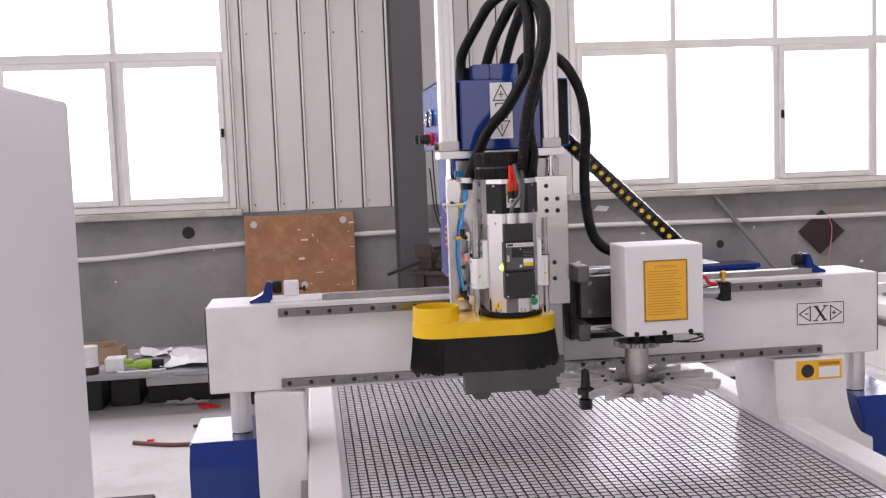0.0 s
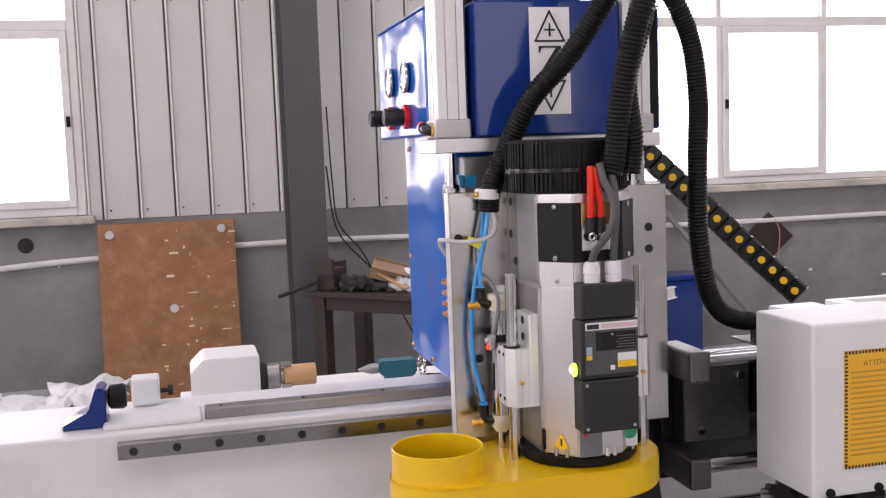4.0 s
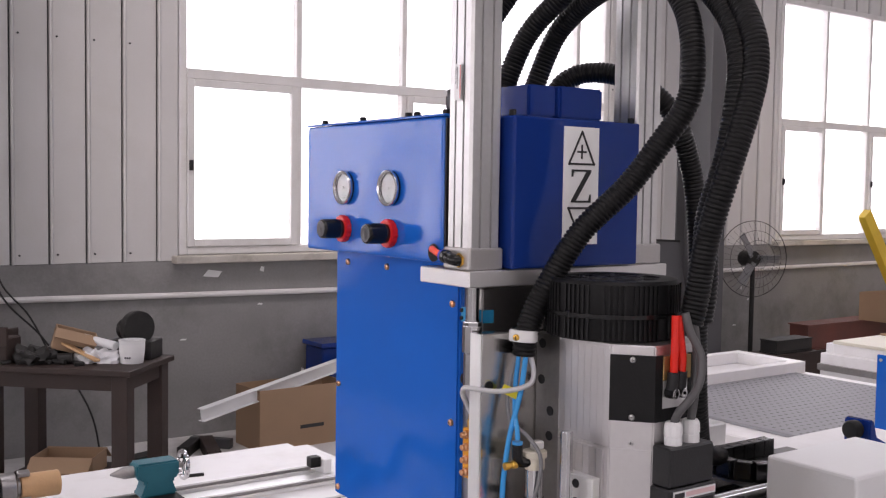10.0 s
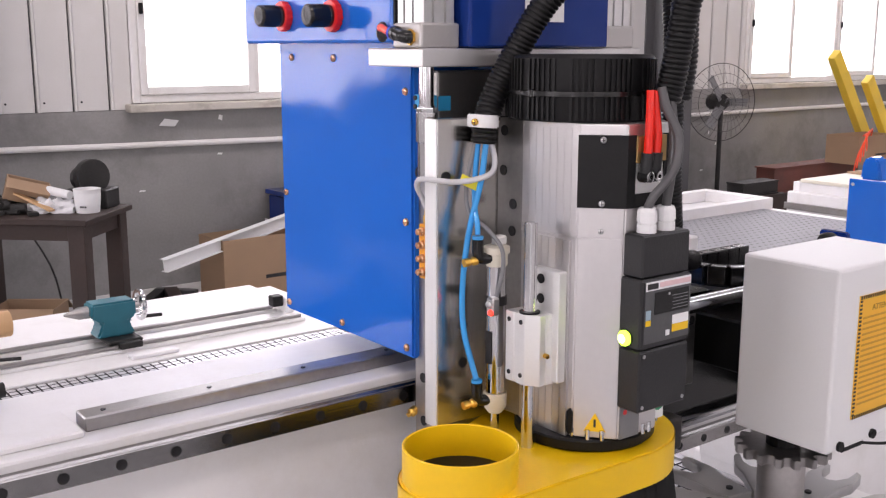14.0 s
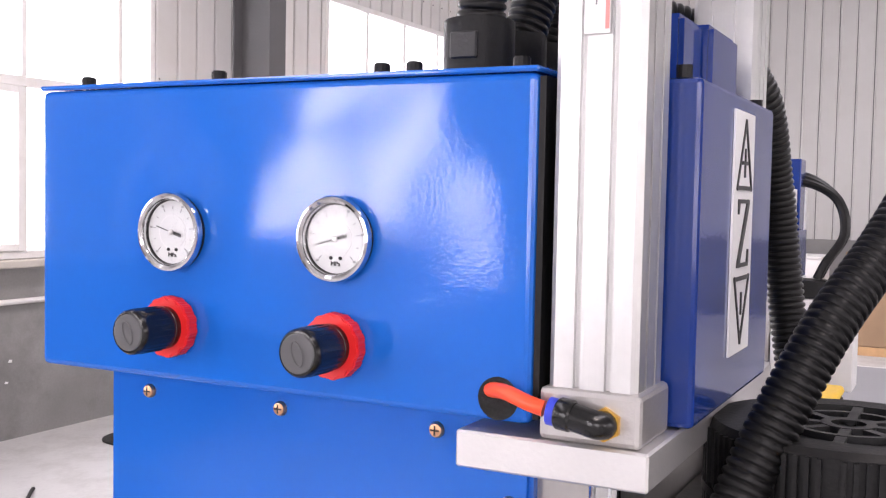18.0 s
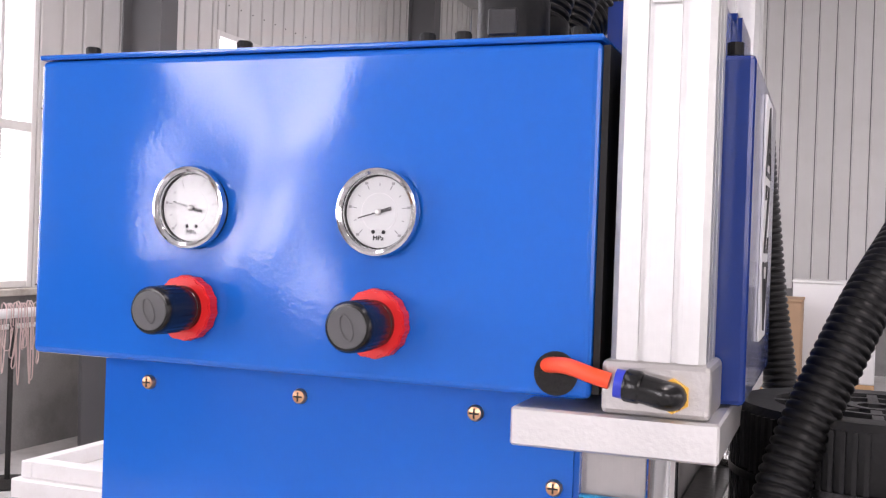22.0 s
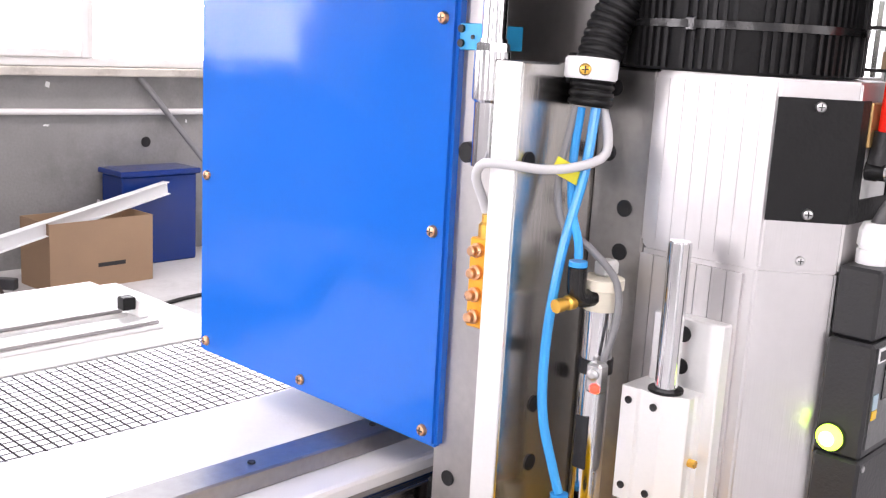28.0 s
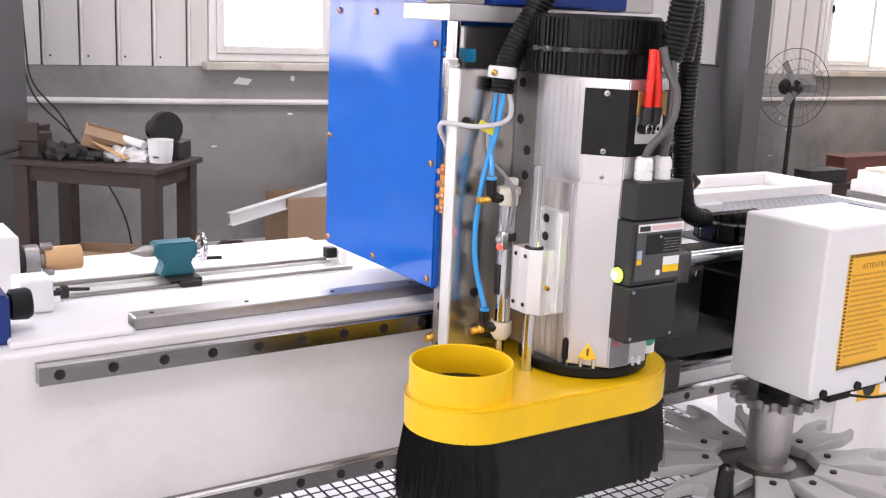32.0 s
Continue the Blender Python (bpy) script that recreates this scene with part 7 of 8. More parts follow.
# ---- pedestal fan ----
def fan(x, y, z, turn):
    f = thing("pedestal_fan", "dark wire-guarded industrial pedestal fan", "fan", (x, y, 0), "pedestal fans")
    part("pole", cyl((x, y, 0.03), (x, y, z - 0.05), 0.022, n=14), M_DARK_STUFF, f, smooth=True)
    part("base", lathe([(0, 0), (0.26, 0), (0.26, 0.015), (0.05, 0.035), (0, 0.035)], (x, y, 0), (0, 0, 1), 28), M_DARK_STUFF, f)
    d = Vector((math.cos(turn), math.sin(turn), 0))
    fr = axis_frame((x, y, z), d)
    w = bmesh.new()
    R = 0.36
    for k in range(36):
        a = 2 * math.pi * k / 36
        pts = []
        for q in range(7):
            r = R * q / 6
            pts.append(fr @ Vector((r * math.cos(a), r * math.sin(a), 0.11 - 0.11 * (r / R) ** 2)))
        tube(pts, 0.0011, 4, 0.06, bm=w)
    for r in (0.09, 0.18, 0.27, 0.36):
        ring = [fr @ Vector((r * math.cos(2 * math.pi * k / 32), r * math.sin(2 * math.pi * k / 32), 0.11 - 0.11 * (r / R) ** 2)) for k in range(33)]
        tube(ring, 0.0036 if r > 0.3 else 0.002, 5, 0.04, bm=w)
    part("guard", w, M_DARK_STUFF, f)
    for k in range(3):
        bm_ = bmesh.new()
        a = 2 * math.pi * k / 3
        box(0.03, 0.27, -0.04, 0.04, -0.003, 0.003, m=fr @ Matrix.Translation((0, 0, 0.02)) @ Matrix.Rotation(a, 4, "Z") @ Matrix.Rotation(radians(25), 4, "X"), bm=bm_)
        part("blade", bm_, M_CABLE_DGREY, f)
    part("motor", cyl(fr @ Vector((0, 0, -0.16)), fr @ Vector((0, 0, 0.02)), 0.075, n=20, bev=0.01), M_DARK_STUFF, f, smooth=True)


fan(7.58, 7.95, 1.10, radians(-110))
M_WIRE = mat("faded_pink_wire", (0.56, 0.42, 0.40), 0.5, 0, 0.1, 20, 0.0)
ws = thing("wire_stand", "dark stand with pale wire coils hung over a white bar", "wire stand", (5.15, 7.7, 0))
part("pole", cyl((5.15, 7.7, 0.02), (5.15, 7.7, 1.10), 0.018, n=12), M_DARK_STUFF, ws, smooth=True)
part("foot", lathe([(0, 0), (0.22, 0), (0.22, 0.012), (0.04, 0.03), (0, 0.03)], (5.15, 7.7, 0), (0, 0, 1), 24), M_DARK_STUFF, ws)
part("bar", cyl((4.92, 7.66, 1.13), (5.48, 7.66, 1.13), 0.032, n=18, bev=0.004), M_WHITE_BOX, ws, "white plastic bar", True)
rnd = random.Random(3)
for k in range(11):
    x, L = 5.02 + 0.030 * k + rnd.uniform(-0.012, 0.012), rnd.uniform(0.16, 0.42)
    part("wire_loop", tube([(x, 7.62, 1.05), (x + 0.01, 7.63, 1.17), (x + 0.03, 7.69, 1.17), (x + rnd.uniform(0, 0.08), 7.68, 1.1 - L), (x + rnd.uniform(-0.05, 0.02), 7.63, 1.08 - L), (x, 7.62, 1.05)], 0.0042, 6, 0.02), M_WIRE, ws)
lp = thing("scrap_sheet", "dark grey steel sheet leaning by the column", "sheet", (6.2, 7.9, 0))
part("panel", prism([(6.05, 0.0), (6.75, 0.0), (6.45, 1.28), (6.02, 1.30)], 7.86, 7.89, "y", 0.003), M_COLUMN, lp)
part("edge_trim", prism([(6.02, 1.3005), (6.45, 1.2805), (6.45, 1.30), (6.02, 1.32)], 7.85, 7.90, "y", 0.002), M_DARK_STUFF, lp)

# ---- the other routers of the row ----
def other_router(label, dx, dy, gy, gz, cx, z):
    """A router of the same make: bed, table, rear tray, gantry and, with cx, its carriage."""
    r = thing("second_router", label, "machine", (dx + 0.63, dy + 3.2, 0), "other routers")
    x0, x1, y0, y1 = dx - 0.105, dx + 1.375, dy + 1.35, dy + 5.15
    part("bed_frame", box(x0, x1, y0, y1, 0.45, z - 0.015, 0.006, 1), M_WHITE, r)
    for xx in (x0 + 0.05, x1 - 0.17):
        for yy in (y0 + 0.15, y1 - 0.27):
            part("leg", box(xx, xx + 0.12, yy, yy + 0.12, 0, 0.4495), M_WHITE, r)
    part("table_board", box(x0 + 0.14, x1 - 0.14, y0 + 0.05, y1 - 0.47, z - 0.0145, z, 0.002, 1), M_GREY_BED, r, "grey perforated table board")
    holes = bmesh.new()
    for i in range(28):
        for j in range(26):
            u, v = x0 + 0.18 + i * 0.041, y1 - 0.51 - j * 0.041
            box(u, u + 0.011, v, v + 0.011, z + 0.0002, z + 0.0006, bm=holes)
    tagged(part("perforation", holes, M_COLUMN, r), kind="stuff")
    tr = bmesh.new()
    for q in ((x0 + 0.03, x1 - 0.03, y1 - 0.45, y1 - 0.40), (x0 + 0.03, x1 - 0.03, y1 - 0.07, y1 - 0.02), (x0 + 0.03, x0 + 0.10, y1 - 0.40, y1 - 0.07), (x1 - 0.10, x1 - 0.03, y1 - 0.40, y1 - 0.07)):
        box(q[0], q[1], q[2], q[3], z - 0.0145, z + 0.045, 0.003, 1, bm=tr)
    part("rear_tray", tr, M_WHITE, r)
    for xs in (x0 - 0.028, x1 + 0.003):
        part("side_rail", box(xs, xs + 0.025, y0, y1, z - 0.12, z - 0.08, 0.002, 1), M_STEEL, r)
        part("side_ledge", box(xs - 0.02, xs + 0.045, y0, y1, 0.38, 0.4495, 0.003, 1), M_WHITE, r)
    g0, g1 = 0.953 + gz, 1.196 + gz
    part("gantry_beam", box(dx - (0.13 if cx is None else 0.367), dx + 1.61, gy, gy + (0.2 if cx is None else 0.13), g0, g1, 0.004, 1), M_WHITE, r)
    for xa, xb in ((dx - 0.245, dx - 0.135), (dx + 1.405, dx + 1.52)):
        part("gantry_leg", box(xa, xb, gy + 0.02, gy + 0.12, 0.32, g0 - 0.0005, 0.004, 1), M_WHITE, r)
    for zr in (g1 - 0.023, g0 + 0.022):
        part("linear_rail", box(dx - 0.169, dx + 1.425, gy - 0.02, gy - 0.0005, zr - 0.0115, zr + 0.0115, 0.001, 1), M_STEEL, r)
    if cx is None:
        mh = part("motor_cover", box(dx - 0.10, dx + 0.16, gy - 0.24, gy - 0.04, z + 0.0005, z + 0.175, 0.004, 1), M_BLUE, r, "blue motor cover")
        part("motor_cap", box(dx - 0.03, dx + 0.09, gy - 0.20, gy - 0.08, z + 0.176, z + 0.27, 0.004, 1), M_BLUE, mh)
    else:
        mh = part("motor_cover", box(dx - 0.40, dx - 0.14, gy - 0.02, gy + 0.20, 0.30, z, 0.004, 1), M_BLUE, r, "blue motor cover")
        part("motor_cap", box(dx - 0.33, dx - 0.21, gy + 0.02, gy + 0.13, z + 0.0005, z + 0.10, 0.004, 1), M_BLUE, mh)
    if cx is None:
        return r
    ep = part("beam_end_cover", box(dx - 0.372, dx - 0.3675, gy - 0.006, gy + 0.136, g0 - 0.02, g1 + 0.008, 0.002, 1), M_BLUE, r, "blue end cover of the beam")
    part("end_switch", prism([(gy + 0.035, g1 + 0.0085), (gy + 0.105, g1 + 0.0085), (gy + 0.098, g1 + 0.065), (gy + 0.088, g1 + 0.075), (gy + 0.060, g1 + 0.075), (gy + 0.048, g1 + 0.062)], dx - 0.369, dx - 0.31, "x", 0.006), M_BLUE, ep)
    for v in (0.008, 0.122):
        for w in (0.0, 0.235):
            part("cover_screw", cyl((dx - 0.372, gy + v, g0 + w), (dx - 0.3745, gy + v, g0 + w), 0.005, n=10), M_SCREW, ep)
    b0 = gy - 0.06
    before = set(r.children)
    part("back_plate", box(cx + 0.05, cx + 0.33, b0 - 0.035, b0, 1.01, 1.58, 0.003, 1), M_STEEL_V, r)
    part("front_plate", box(cx + 0.01, cx + 0.34, b0 - 0.09, b0 - 0.045, 1.17, 1.525, 0.003, 1), M_ALU_LIGHT, r)
    part("top_plate", box(cx, cx + 0.34, b0 - 0.125, b0 - 0.02, 1.5805, 1.60, 0.002, 1), M_ALU_LIGHT, r)
    part("lower_cover", box(cx + 0.04, cx + 0.31, b0 + 0.0005, b0 + 0.31, 1.228, 1.604, 0.003, 1), M_BLUE, r, "blue lower cover")
    ub = part("upper_box", box(cx, cx + 0.37, b0 - 0.01, b0 + 0.34, 1.6045, 1.79, 0.004, 2), M_BLUE, r, "blue pneumatic box")
    for u, zz, m_, rr, l in ((0.10, 1.70, M_CHROME, 0.024, 0.008), (0.22, 1.70, M_CHROME, 0.024, 0.008), (0.10, 1.643, M_RED, 0.018, 0.03), (0.22, 1.643, M_RED, 0.018, 0.03)):
        part("gauge" if m_ is M_CHROME else "knob", cyl((cx - 0.0005, b0 + u, zz), (cx - l, b0 + u, zz), rr, n=18), m_, ub)
    for u in (0.0, 0.28):
        part("air_cylinder", box(cx + u, cx + u + 0.053, b0 - 0.12, b0 - 0.066, 1.6005, 1.95, 0.004, 2), M_ALU_LIGHT, r, "aluminium air cylinder")
    zm = part("z_motor_cover", box(cx + 0.058, cx + 0.275, b0 - 0.13, b0 - 0.064, 1.6015, 1.79, 0.003, 1), M_BLUE_DARK, r, "deep blue motor cover")
    part("motor_cap", box(cx + 0.10, cx + 0.22, b0 - 0.125, b0 - 0.064, 1.7905, 2.07, 0.003, 1), M_BLUE_DARK, zm)
    part("spindle_body", box(cx + 0.08, cx + 0.235, b0 - 0.235, b0 - 0.091, 1.176, 1.524, 0.012, 2), M_SPINDLE, r)
    part("fan_cowl", cyl((cx + 0.157, b0 - 0.163, 1.5245), (cx + 0.157, b0 - 0.163, 1.594), 0.08, n=32, bev=0.004), M_BLACK, r, "black fan cowl", True)
    part("dust_hood", box(cx - 0.10, cx + 0.27, b0 - 0.30, b0 - 0.10, 1.127, 1.1665, 0.019, 3), M_YELLOW, r, "yellow dust hood")
    part("brush_skirt", box(cx - 0.095, cx + 0.265, b0 - 0.295, b0 - 0.105, 1.035, 1.1268, 0.01, 1), M_BRUSH, r)
    for k, (u, v) in enumerate(((0.06, 0.0), (0.10, 0.02), (0.14, 0.03))):
        part("hose", tube([(cx + u, b0 + 0.05, 1.79), (cx + u + 0.02, b0 + 0.03, 1.90 + v), (cx + u + 0.10, b0 - 0.10, 1.98 + v), (cx + u + 0.16, b0 - 0.24, 1.92), (cx + u + 0.14, b0 - 0.28, 1.78), (cx + u + 0.08, b0 - 0.22, 1.66), (cx + u + 0.06, b0 - 0.19, 1.59)], 0.0165, 10, 0.02), M_HOSE, r, smooth=True)
    part("changer_box", box(cx + 0.43, cx + 0.63, b0 - 0.31, b0 - 0.13, 1.112, 1.344, 0.004, 1), M_WHITE_BOX, r)
    part("changer_arm", box(cx + 0.35, cx + 0.47, b0 - 0.129, b0 - 0.0005, 1.10, 1.28, 0.004, 1), M_STEEL_DARK, r)
    # this carriage hangs lower than the first one
    for o in set(r.children) - before:
        o.location.z -= 0.17
    return r


other_router("white router of the same make with a grey perforated table", 2.817, 0.25, 3.365, 0.015, 3.95, 0.80)
other_router("white router farther down the row with a blue motor cover", 5.30, 0.42, 4.86, -0.26, None, 0.74)
pb_ = thing("pallet_board", "yellowish pale board lying on the far router", "board", (5.4, 5.2, 0.8))
part("board", box(5.22, 6.5, 5.12, 5.50, 0.7855, 0.806, 0.003, 1), M_BEIGE, pb_)

# ---- far things on the right side of the hall ----
post = thing("yellow_crane_post", "leaning yellow steel beam propped by the wall", "post", (9.8, 7.6, 0))
for dx_, hh in ((0.0, 1.93), (0.42, 1.62)):
    part("beam", box(-0.065, 0.065, -0.04, 0.04, 0, hh, 0.005, 1, m=Matrix.Translation((9.93 + dx_, 7.55, 0.02)) @ Matrix.Rotation(radians(-38), 4, "Y")), M_YELLOW_POST, post)
part("foot_plate", box(9.85, 10.75, 7.40, 7.70, 0.0, 0.02), M_YELLOW_POST, post)
rnd = random.Random(31)
for x0, x1, y0, y1, z0, z1, m_, lab in (
        (7.72, 9.25, 7.42, 7.72, 0.0, 0.27, M_RUST, "dark rusty steel section stacked on the floor"),
        (7.80, 9.20, 7.48, 7.70, 0.2705, 0.51, M_SECTION, "red-brown steel section lying on the stack"),
        (6.95, 7.60, 7.20, 7.48, 0.0, 0.33, M_RUST, "dark rusty steel section by the fan"),
        (7.02, 7.52, 7.24, 7.42, 0.3305, 0.45, M_DARK_STUFF, "oily dark steel block on a rusty section"),
        (9.40, 10.60, 7.55, 7.85, 0.0, 0.30, M_SECTION, "red-brown steel section beside the leaning beams")):
    sec = thing("steel_section", lab, "steel section", ((x0 + x1) / 2, (y0 + y1) / 2, z0), "stacked sections")
    t_ = 0.012
    part("web", box(x0, x1, y0, y0 + t_, z0 + t_, z1 - t_, 0.002, 1), m_, sec)
    part("flange", box(x0, x1, y0 - 0.01, y1, z0, z0 + t_ - 0.0003, 0.002, 1), m_, sec)
    part("flange", box(x0, x1, y0 - 0.01, y1, z1 - t_ + 0.0003, z1, 0.002, 1), m_, sec)
    for u in (0.02, 0.5, 0.97):
        part("stiffener", box(x0 + (x1 - x0) * u, x0 + (x1 - x0) * u + t_, y0 + t_ + 0.0005, y1 - 0.004, z0 + t_, z1 - t_), m_, sec)
carton("cardboard_box", "open brown cardboard box with loose red wires on a steel section", (8.92, 7.30, 0.512), (0.60, 0.36, 0.27), -4, False)
for k in range(5):
    cable("red_wire", "thin orange-red wire hanging over the box edge", [(8.75 + 0.05 * k, 7.24, 0.70), (8.66 + 0.03 * k, 7.12, 0.80 + 0.012 * k), (8.60 - 0.03 * k, 7.06, 0.76 - 0.03 * k), (8.56 - 0.05 * k, 7.03, 0.66 - 0.05 * k)], 0.007, M_ORANGE_RED, 6)
wc = thing("white_cabinet", "white machine cabinet with two round holes on a dark stand", "cabinet", (10.33, 7.15, 0))
part("body", box(10.0, 10.66, 6.95, 7.35, 0.62, 1.54, 0.01, 2), M_WHITE_BOX, wc)
part("door_gap", box(10.30, 10.306, 6.946, 6.9495, 0.68, 1.48), M_CABLE_DGREY, wc)
for y in (7.05, 7.25):
    part("cable_hole", cyl((9.9995, y, 0.74), (9.995, y, 0.74), 0.035, n=18), M_BLACK, wc)
for x in (10.03, 10.59):
    for y in (6.98, 7.28):
        part("stand_leg", box(x, x + 0.04, y, y + 0.04, 0, 0.6195), M_DARK_STUFF, wc)
dr = thing("motor_drum", "pale grey drum with orange end bands on a dark bench", "motor", (9.5, 6.3, 0))
part("drum", cyl((9.5, 5.88, 0.93), (9.5, 6.50, 0.93), 0.15, n=28, bev=0.01), M_PVC, dr, smooth=True)
for y in (5.78, 6.5005):
    part("end_band", cyl((9.5, y, 0.93), (9.5, y + 0.0995, 0.93), 0.165, n=28, bev=0.012), M_ORANGE_RED, dr, "orange end band", True)
part("saddle", box(9.36, 9.64, 5.93, 6.45, 0.74, 0.80, 0.004, 1), M_DARK_STUFF, dr)
part("bench", box(9.25, 9.75, 5.68, 6.73, 0.70, 0.7395, 0.004, 1), M_DARK_STUFF, dr)
for x in (9.27, 9.69):
    for y in (5.71, 6.66):
        part("bench_leg", box(x, x + 0.04, y, y + 0.04, 0, 0.6995), M_DARK_STUFF, dr)
fc = thing("flattened_carton", "flattened brown cardboard lying on the far router", "cardboard", (6.35, 5.32, 0.75))
part("sheet", box(-0.40, 0.40, -0.14, 0.14, 0, 0.012, 0.002, 1, m=Matrix.Translation((6.10, 5.31, 0.8065)) @ Matrix.Rotation(radians(-6), 4, "Z")), M_CARTON, fc)
part("fold", box(-0.38, 0.36, -0.11, 0.10, 0, 0.05, 0.004, 1, m=Matrix.Translation((6.10, 5.31, 0.819)) @ Matrix.Rotation(radians(4), 4, "Z")), M_CARTON, fc)
sh = thing("storage_shelf", "dark steel storage rack loaded with boxes and parts", "shelf", (14.6, 7.6, 0))
for x in (13.6, 15.4):
    for y in (7.0, 7.9):
        part("upright", box(x, x + 0.06, y, y + 0.06, 0, 2.1), M_DARK_STUFF, sh)
for z in (0.3, 0.85, 1.40, 1.95):
    part("shelf_board", box(13.58, 15.48, 6.98, 7.98, z, z + 0.04), M_DARK_STUFF, sh)
for k in range(14):
    z = (0.34, 0.89, 1.44)[k % 3] + 0.0005
    x, y = 13.75 + 0.24 * (k // 2), rnd.uniform(7.15, 7.75)
    a, c_, h = rnd.uniform(0.15, 0.3), rnd.uniform(0.15, 0.35), rnd.uniform(0.12, 0.36)
    solid("stored_box", box(x - a / 2, x + a / 2, y - c_ / 2, y + c_ / 2, z, z + h, 0.006, 1), rnd.choice((M_CARTON, M_RUST, M_DARK_STUFF, M_STRAW)), "worn box stored on the steel rack", "box", group="stored boxes")
for k, (x, y, w_, h, m_) in enumerate(((12.6, 5.6, 0.9, 0.75, M_CARTON), (13.5, 4.6, 0.8, 1.05, M_WHITE_BOX), (12.9, 3.4, 0.9, 1.15, M_CARTON), (14.2, 2.6, 1.0, 1.35, M_WHITE_BOX))):
    cr = thing("packing_crate", ("white wrapped machine crate" if m_ is M_WHITE_BOX else "brown cardboard packing crate") + " on the hall floor", "crate", (x, y, 0))
    part("crate_body", box(x - w_ / 2, x + w_ / 2, y - w_ / 2, y + w_ / 2, 0.1, h, 0.02, 2), m_, cr)
    for u in (-1, 0, 1):
        part("pallet_bearer", box(x + u * (w_ / 2 - 0.06) - 0.05, x + u * (w_ / 2 - 0.06) + 0.05, y - w_ / 2, y + w_ / 2, 0, 0.0995), M_WOOD, cr)
    part("crate_lid", box(x - w_ / 2 - 0.01, x + w_ / 2 + 0.01, y - w_ / 2 - 0.01, y + w_ / 2 + 0.01, h + 0.0005, h + 0.03, 0.004, 1), m_, cr)

# cables hanging by the column and chips in the wall paint
cable("wall_cable", "thin dark cable hanging beside the column", [(0.93, 8.36, 1.9), (0.95, 8.36, 1.35), (0.98, 8.34, 1.1), (1.12, 8.25, 0.9), (1.25, 8.2, 0.62)], 0.006, M_DARK_STUFF, 6)
cable("wall_cable", "thin dark cable drooping to the floor", [(0.91, 8.36, 1.5), (0.97, 8.34, 1.05), (1.2, 8.2, 0.75), (1.4, 8.0, 0.35), (1.45, 7.9, 0.02)], 0.006, M_DARK_STUFF, 6)
rnd = random.Random(12)
ch_ = bmesh.new()
for k in range(26):
    x, z = rnd.uniform(-3, 9), rnd.uniform(0.35, 1.15)
    w_, h = rnd.uniform(0.008, 0.05), rnd.uniform(0.006, 0.025)
    prism([(x, z), (x + w_, z + rnd.uniform(-h, 0) * 0.5), (x + w_ * 1.2, z + h), (x + w_ * 0.3, z + h * 1.3)], 8.3985, 8.3995, "y", bm=ch_)
prism([(2.29, 1.09), (2.40, 1.08), (2.43, 1.12), (2.33, 1.135)], 8.398, 8.3992, "y", bm=ch_)
tagged(part("plaster_chips", ch_, M_WHITE_BOX, wall_n, "pale chips in the cement"), kind="stuff")

# cables and boards on the floor between the routers
rnd = random.Random(41)
for k in range(7):
    x, y = rnd.uniform(1.7, 2.6), rnd.uniform(5.6, 7.2)
    pts = [(x + 0.32 * q, y + rnd.uniform(-0.16, 0.16), 0.012) for q in range(6)]
    cable("floor_cable", "black rubber cable lying on the concrete floor", pts, 0.012, M_DARK_STUFF, 6)
bm_s = bmesh.new()
rnd = random.Random(52)
b0, b1 = Vector((1.90, 3.16, 0.0)), Vector((2.10, 2.66, 1.02))
ax_ = (b1 - b0).normalized()
sd_ = ax_.cross(Vector((0.35, 0.9, 0.2))).normalized()
th_ = ax_.cross(sd_)
for k in range(900):
    u, v = rnd.uniform(-1, 1), rnd.uniform(-1, 1)
    p = b0 + ax_ * 0.02 + sd_ * 0.17 * u + th_ * 0.035 * v
    q = b0 + ax_ * rnd.uniform(0.62, 0.72) + sd_ * 0.055 * u + th_ * 0.02 * v
    e = Vector((0.0014, 0.0014, 0))
    vs = [bm_s.verts.new(w) for w in (p - e, p + e, q + e * 1.4, q - e * 1.4)]
    bm_s.faces.new(vs)
broom = thing("straw_broom", "straw-brown broom standing on its bristles between the routers", "broom", tuple(b0))
tagged(part("bristles", bm_s, M_STRAW, broom, "straw bristles"), kind="stuff")
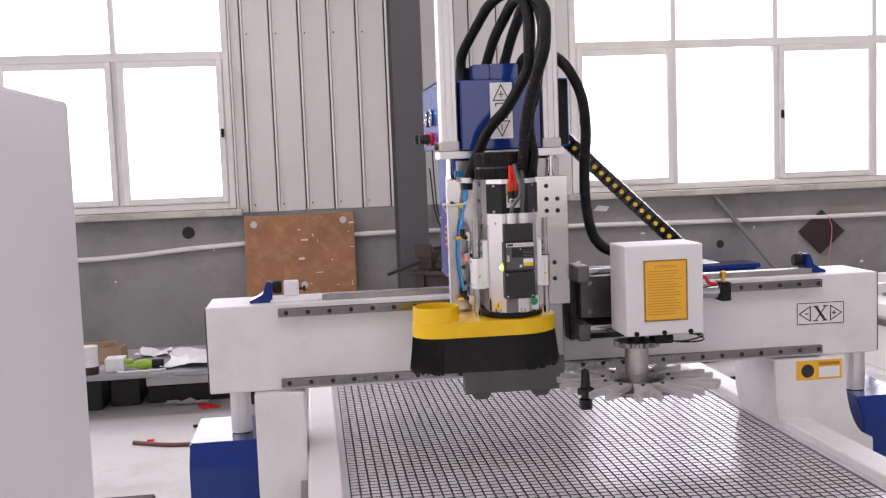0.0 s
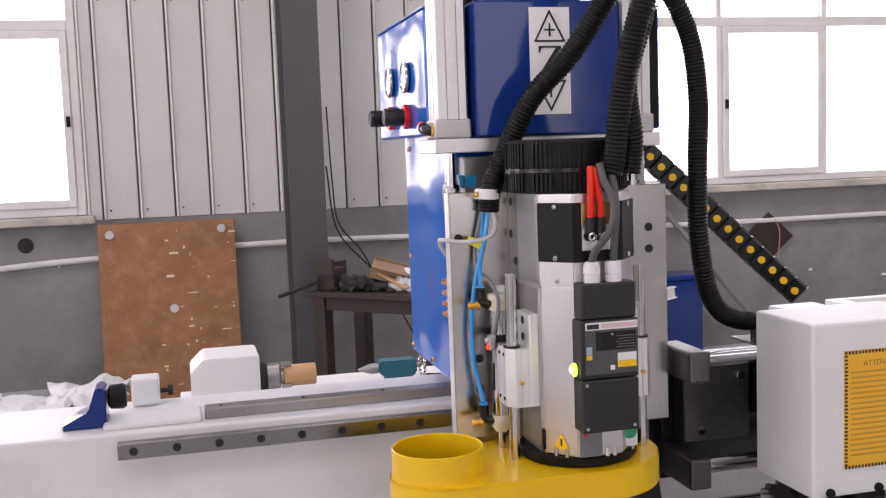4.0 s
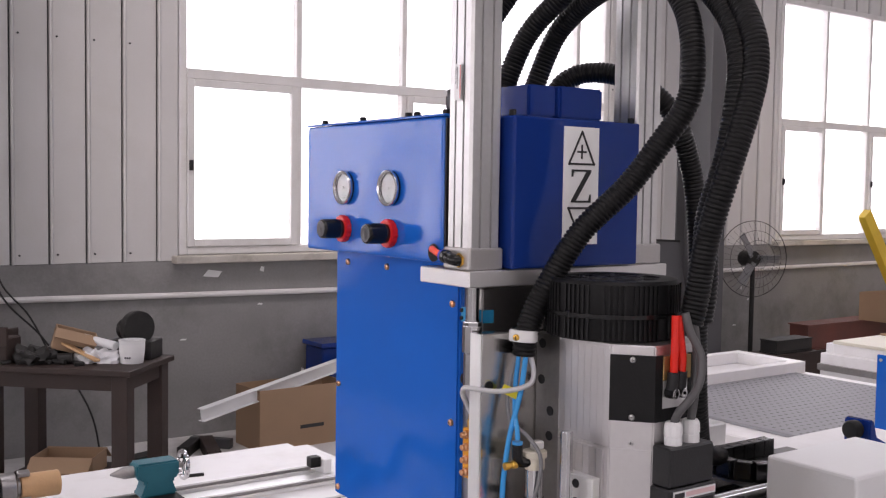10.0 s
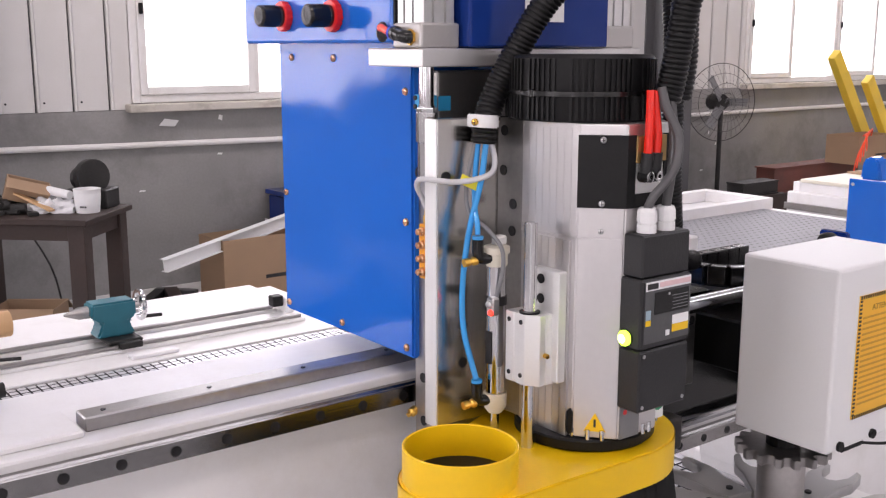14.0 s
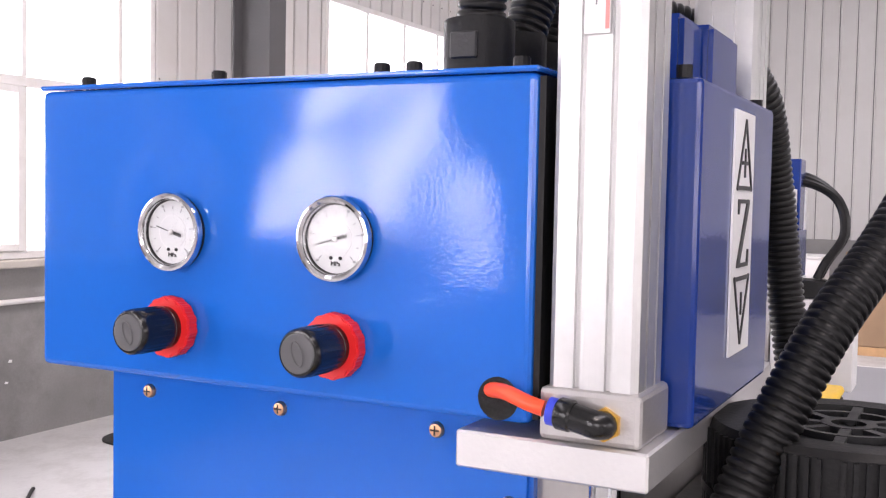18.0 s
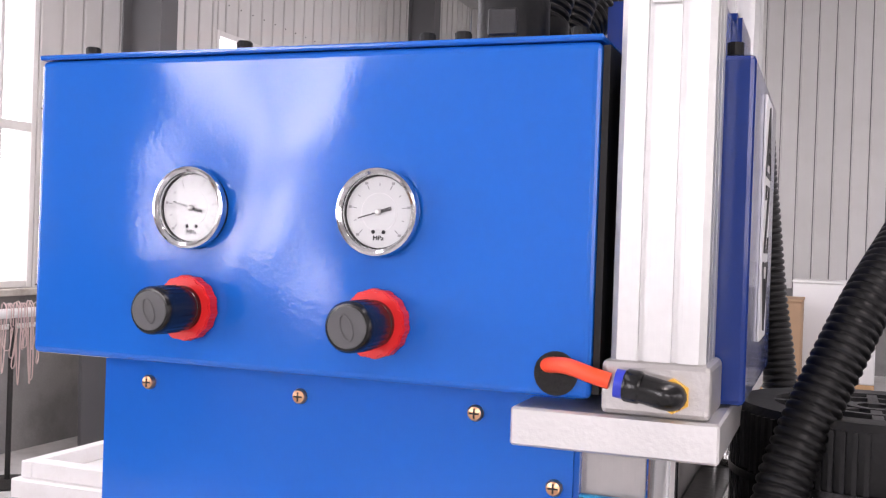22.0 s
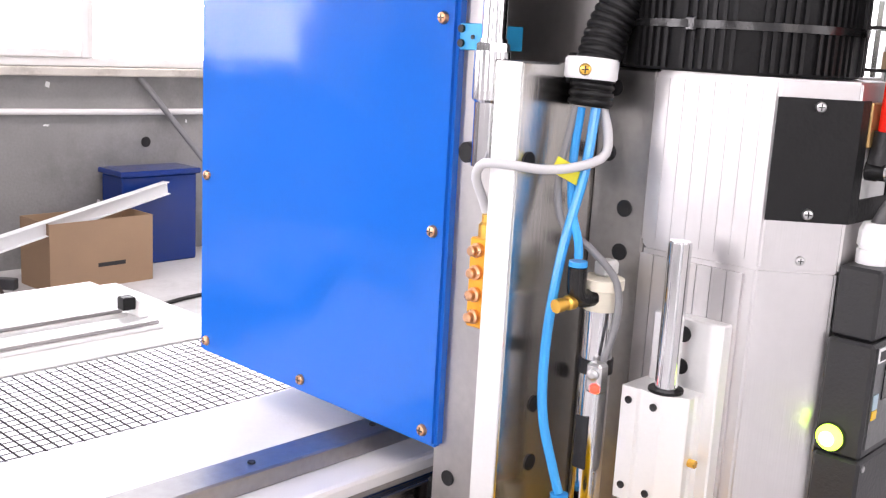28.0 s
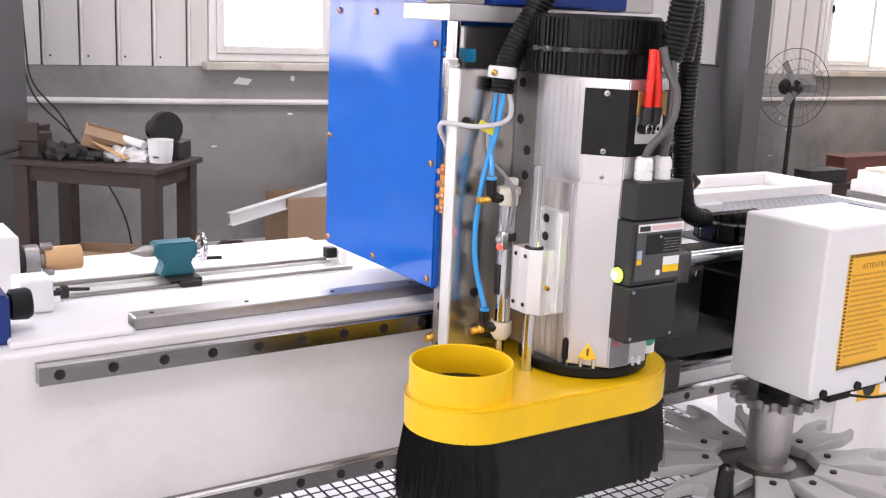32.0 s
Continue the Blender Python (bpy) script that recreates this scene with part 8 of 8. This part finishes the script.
part("binding", cyl(b0 + ax_ * 0.60, b0 + ax_ * 0.74, 0.055, 0.030, n=16), M_STRAW, broom, smooth=True)
part("handle", cyl(b0 + ax_ * 0.70, b1, 0.013, n=12), M_WOOD, broom, smooth=True)

# ---- the tiles of the bed ----
def tile_mesh(name, x0, y0, nx, ny):
    vs, fs = [], []
    for i in range(nx):
        for j in range(ny):
            a, b = x0 + i * PITCH + GAP / 2, y0 + j * PITCH + GAP / 2
            c, d = a + PITCH - GAP, b + PITCH - GAP
            k = len(vs)
            z0, z1 = BED_Z - 0.0058, BED_Z
            vs += [(a, b, z0), (c, b, z0), (c, d, z0), (a, d, z0), (a, b, z1), (c, b, z1), (c, d, z1), (a, d, z1)]
            fs += [(k + 4, k + 5, k + 6, k + 7), (k, k + 1, k + 5, k + 4), (k + 1, k + 2, k + 6, k + 5), (k + 2, k + 3, k + 7, k + 6), (k + 3, k, k + 4, k + 7)]
    me = bpy.data.meshes.new(name)
    me.from_pydata(vs, [], fs)
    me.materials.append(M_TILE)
    # side faces coloured near-black, so the gaps look shaded at any angle
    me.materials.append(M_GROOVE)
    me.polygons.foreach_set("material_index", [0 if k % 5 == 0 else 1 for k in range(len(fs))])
    return me


NXT, NYT = int((BX1 - BX0) / PITCH), int((4.47 - BY0) / PITCH)
near_x, near_y = 10, 48          # the stretch of single tiles: columns and rows
one = tile_mesh("tile", 0, 0, 1, 1)
for i in range(near_x, near_x + 20):
    for j in range(near_y - 15, near_y):
        o = new("tile", one)
        o.location = (BX0 + i * PITCH, BY0 + j * PITCH, 0)
        o.parent = bed
        o.matrix_parent_inverse = Matrix.Translation(-world_loc(bed))
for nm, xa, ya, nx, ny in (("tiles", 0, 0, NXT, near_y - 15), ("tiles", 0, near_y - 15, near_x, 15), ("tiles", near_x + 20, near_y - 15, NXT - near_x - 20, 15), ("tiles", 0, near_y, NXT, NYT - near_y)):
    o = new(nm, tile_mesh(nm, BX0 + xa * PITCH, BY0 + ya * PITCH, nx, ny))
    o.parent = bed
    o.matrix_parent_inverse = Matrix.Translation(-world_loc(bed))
    tagged(o, kind="stuff")
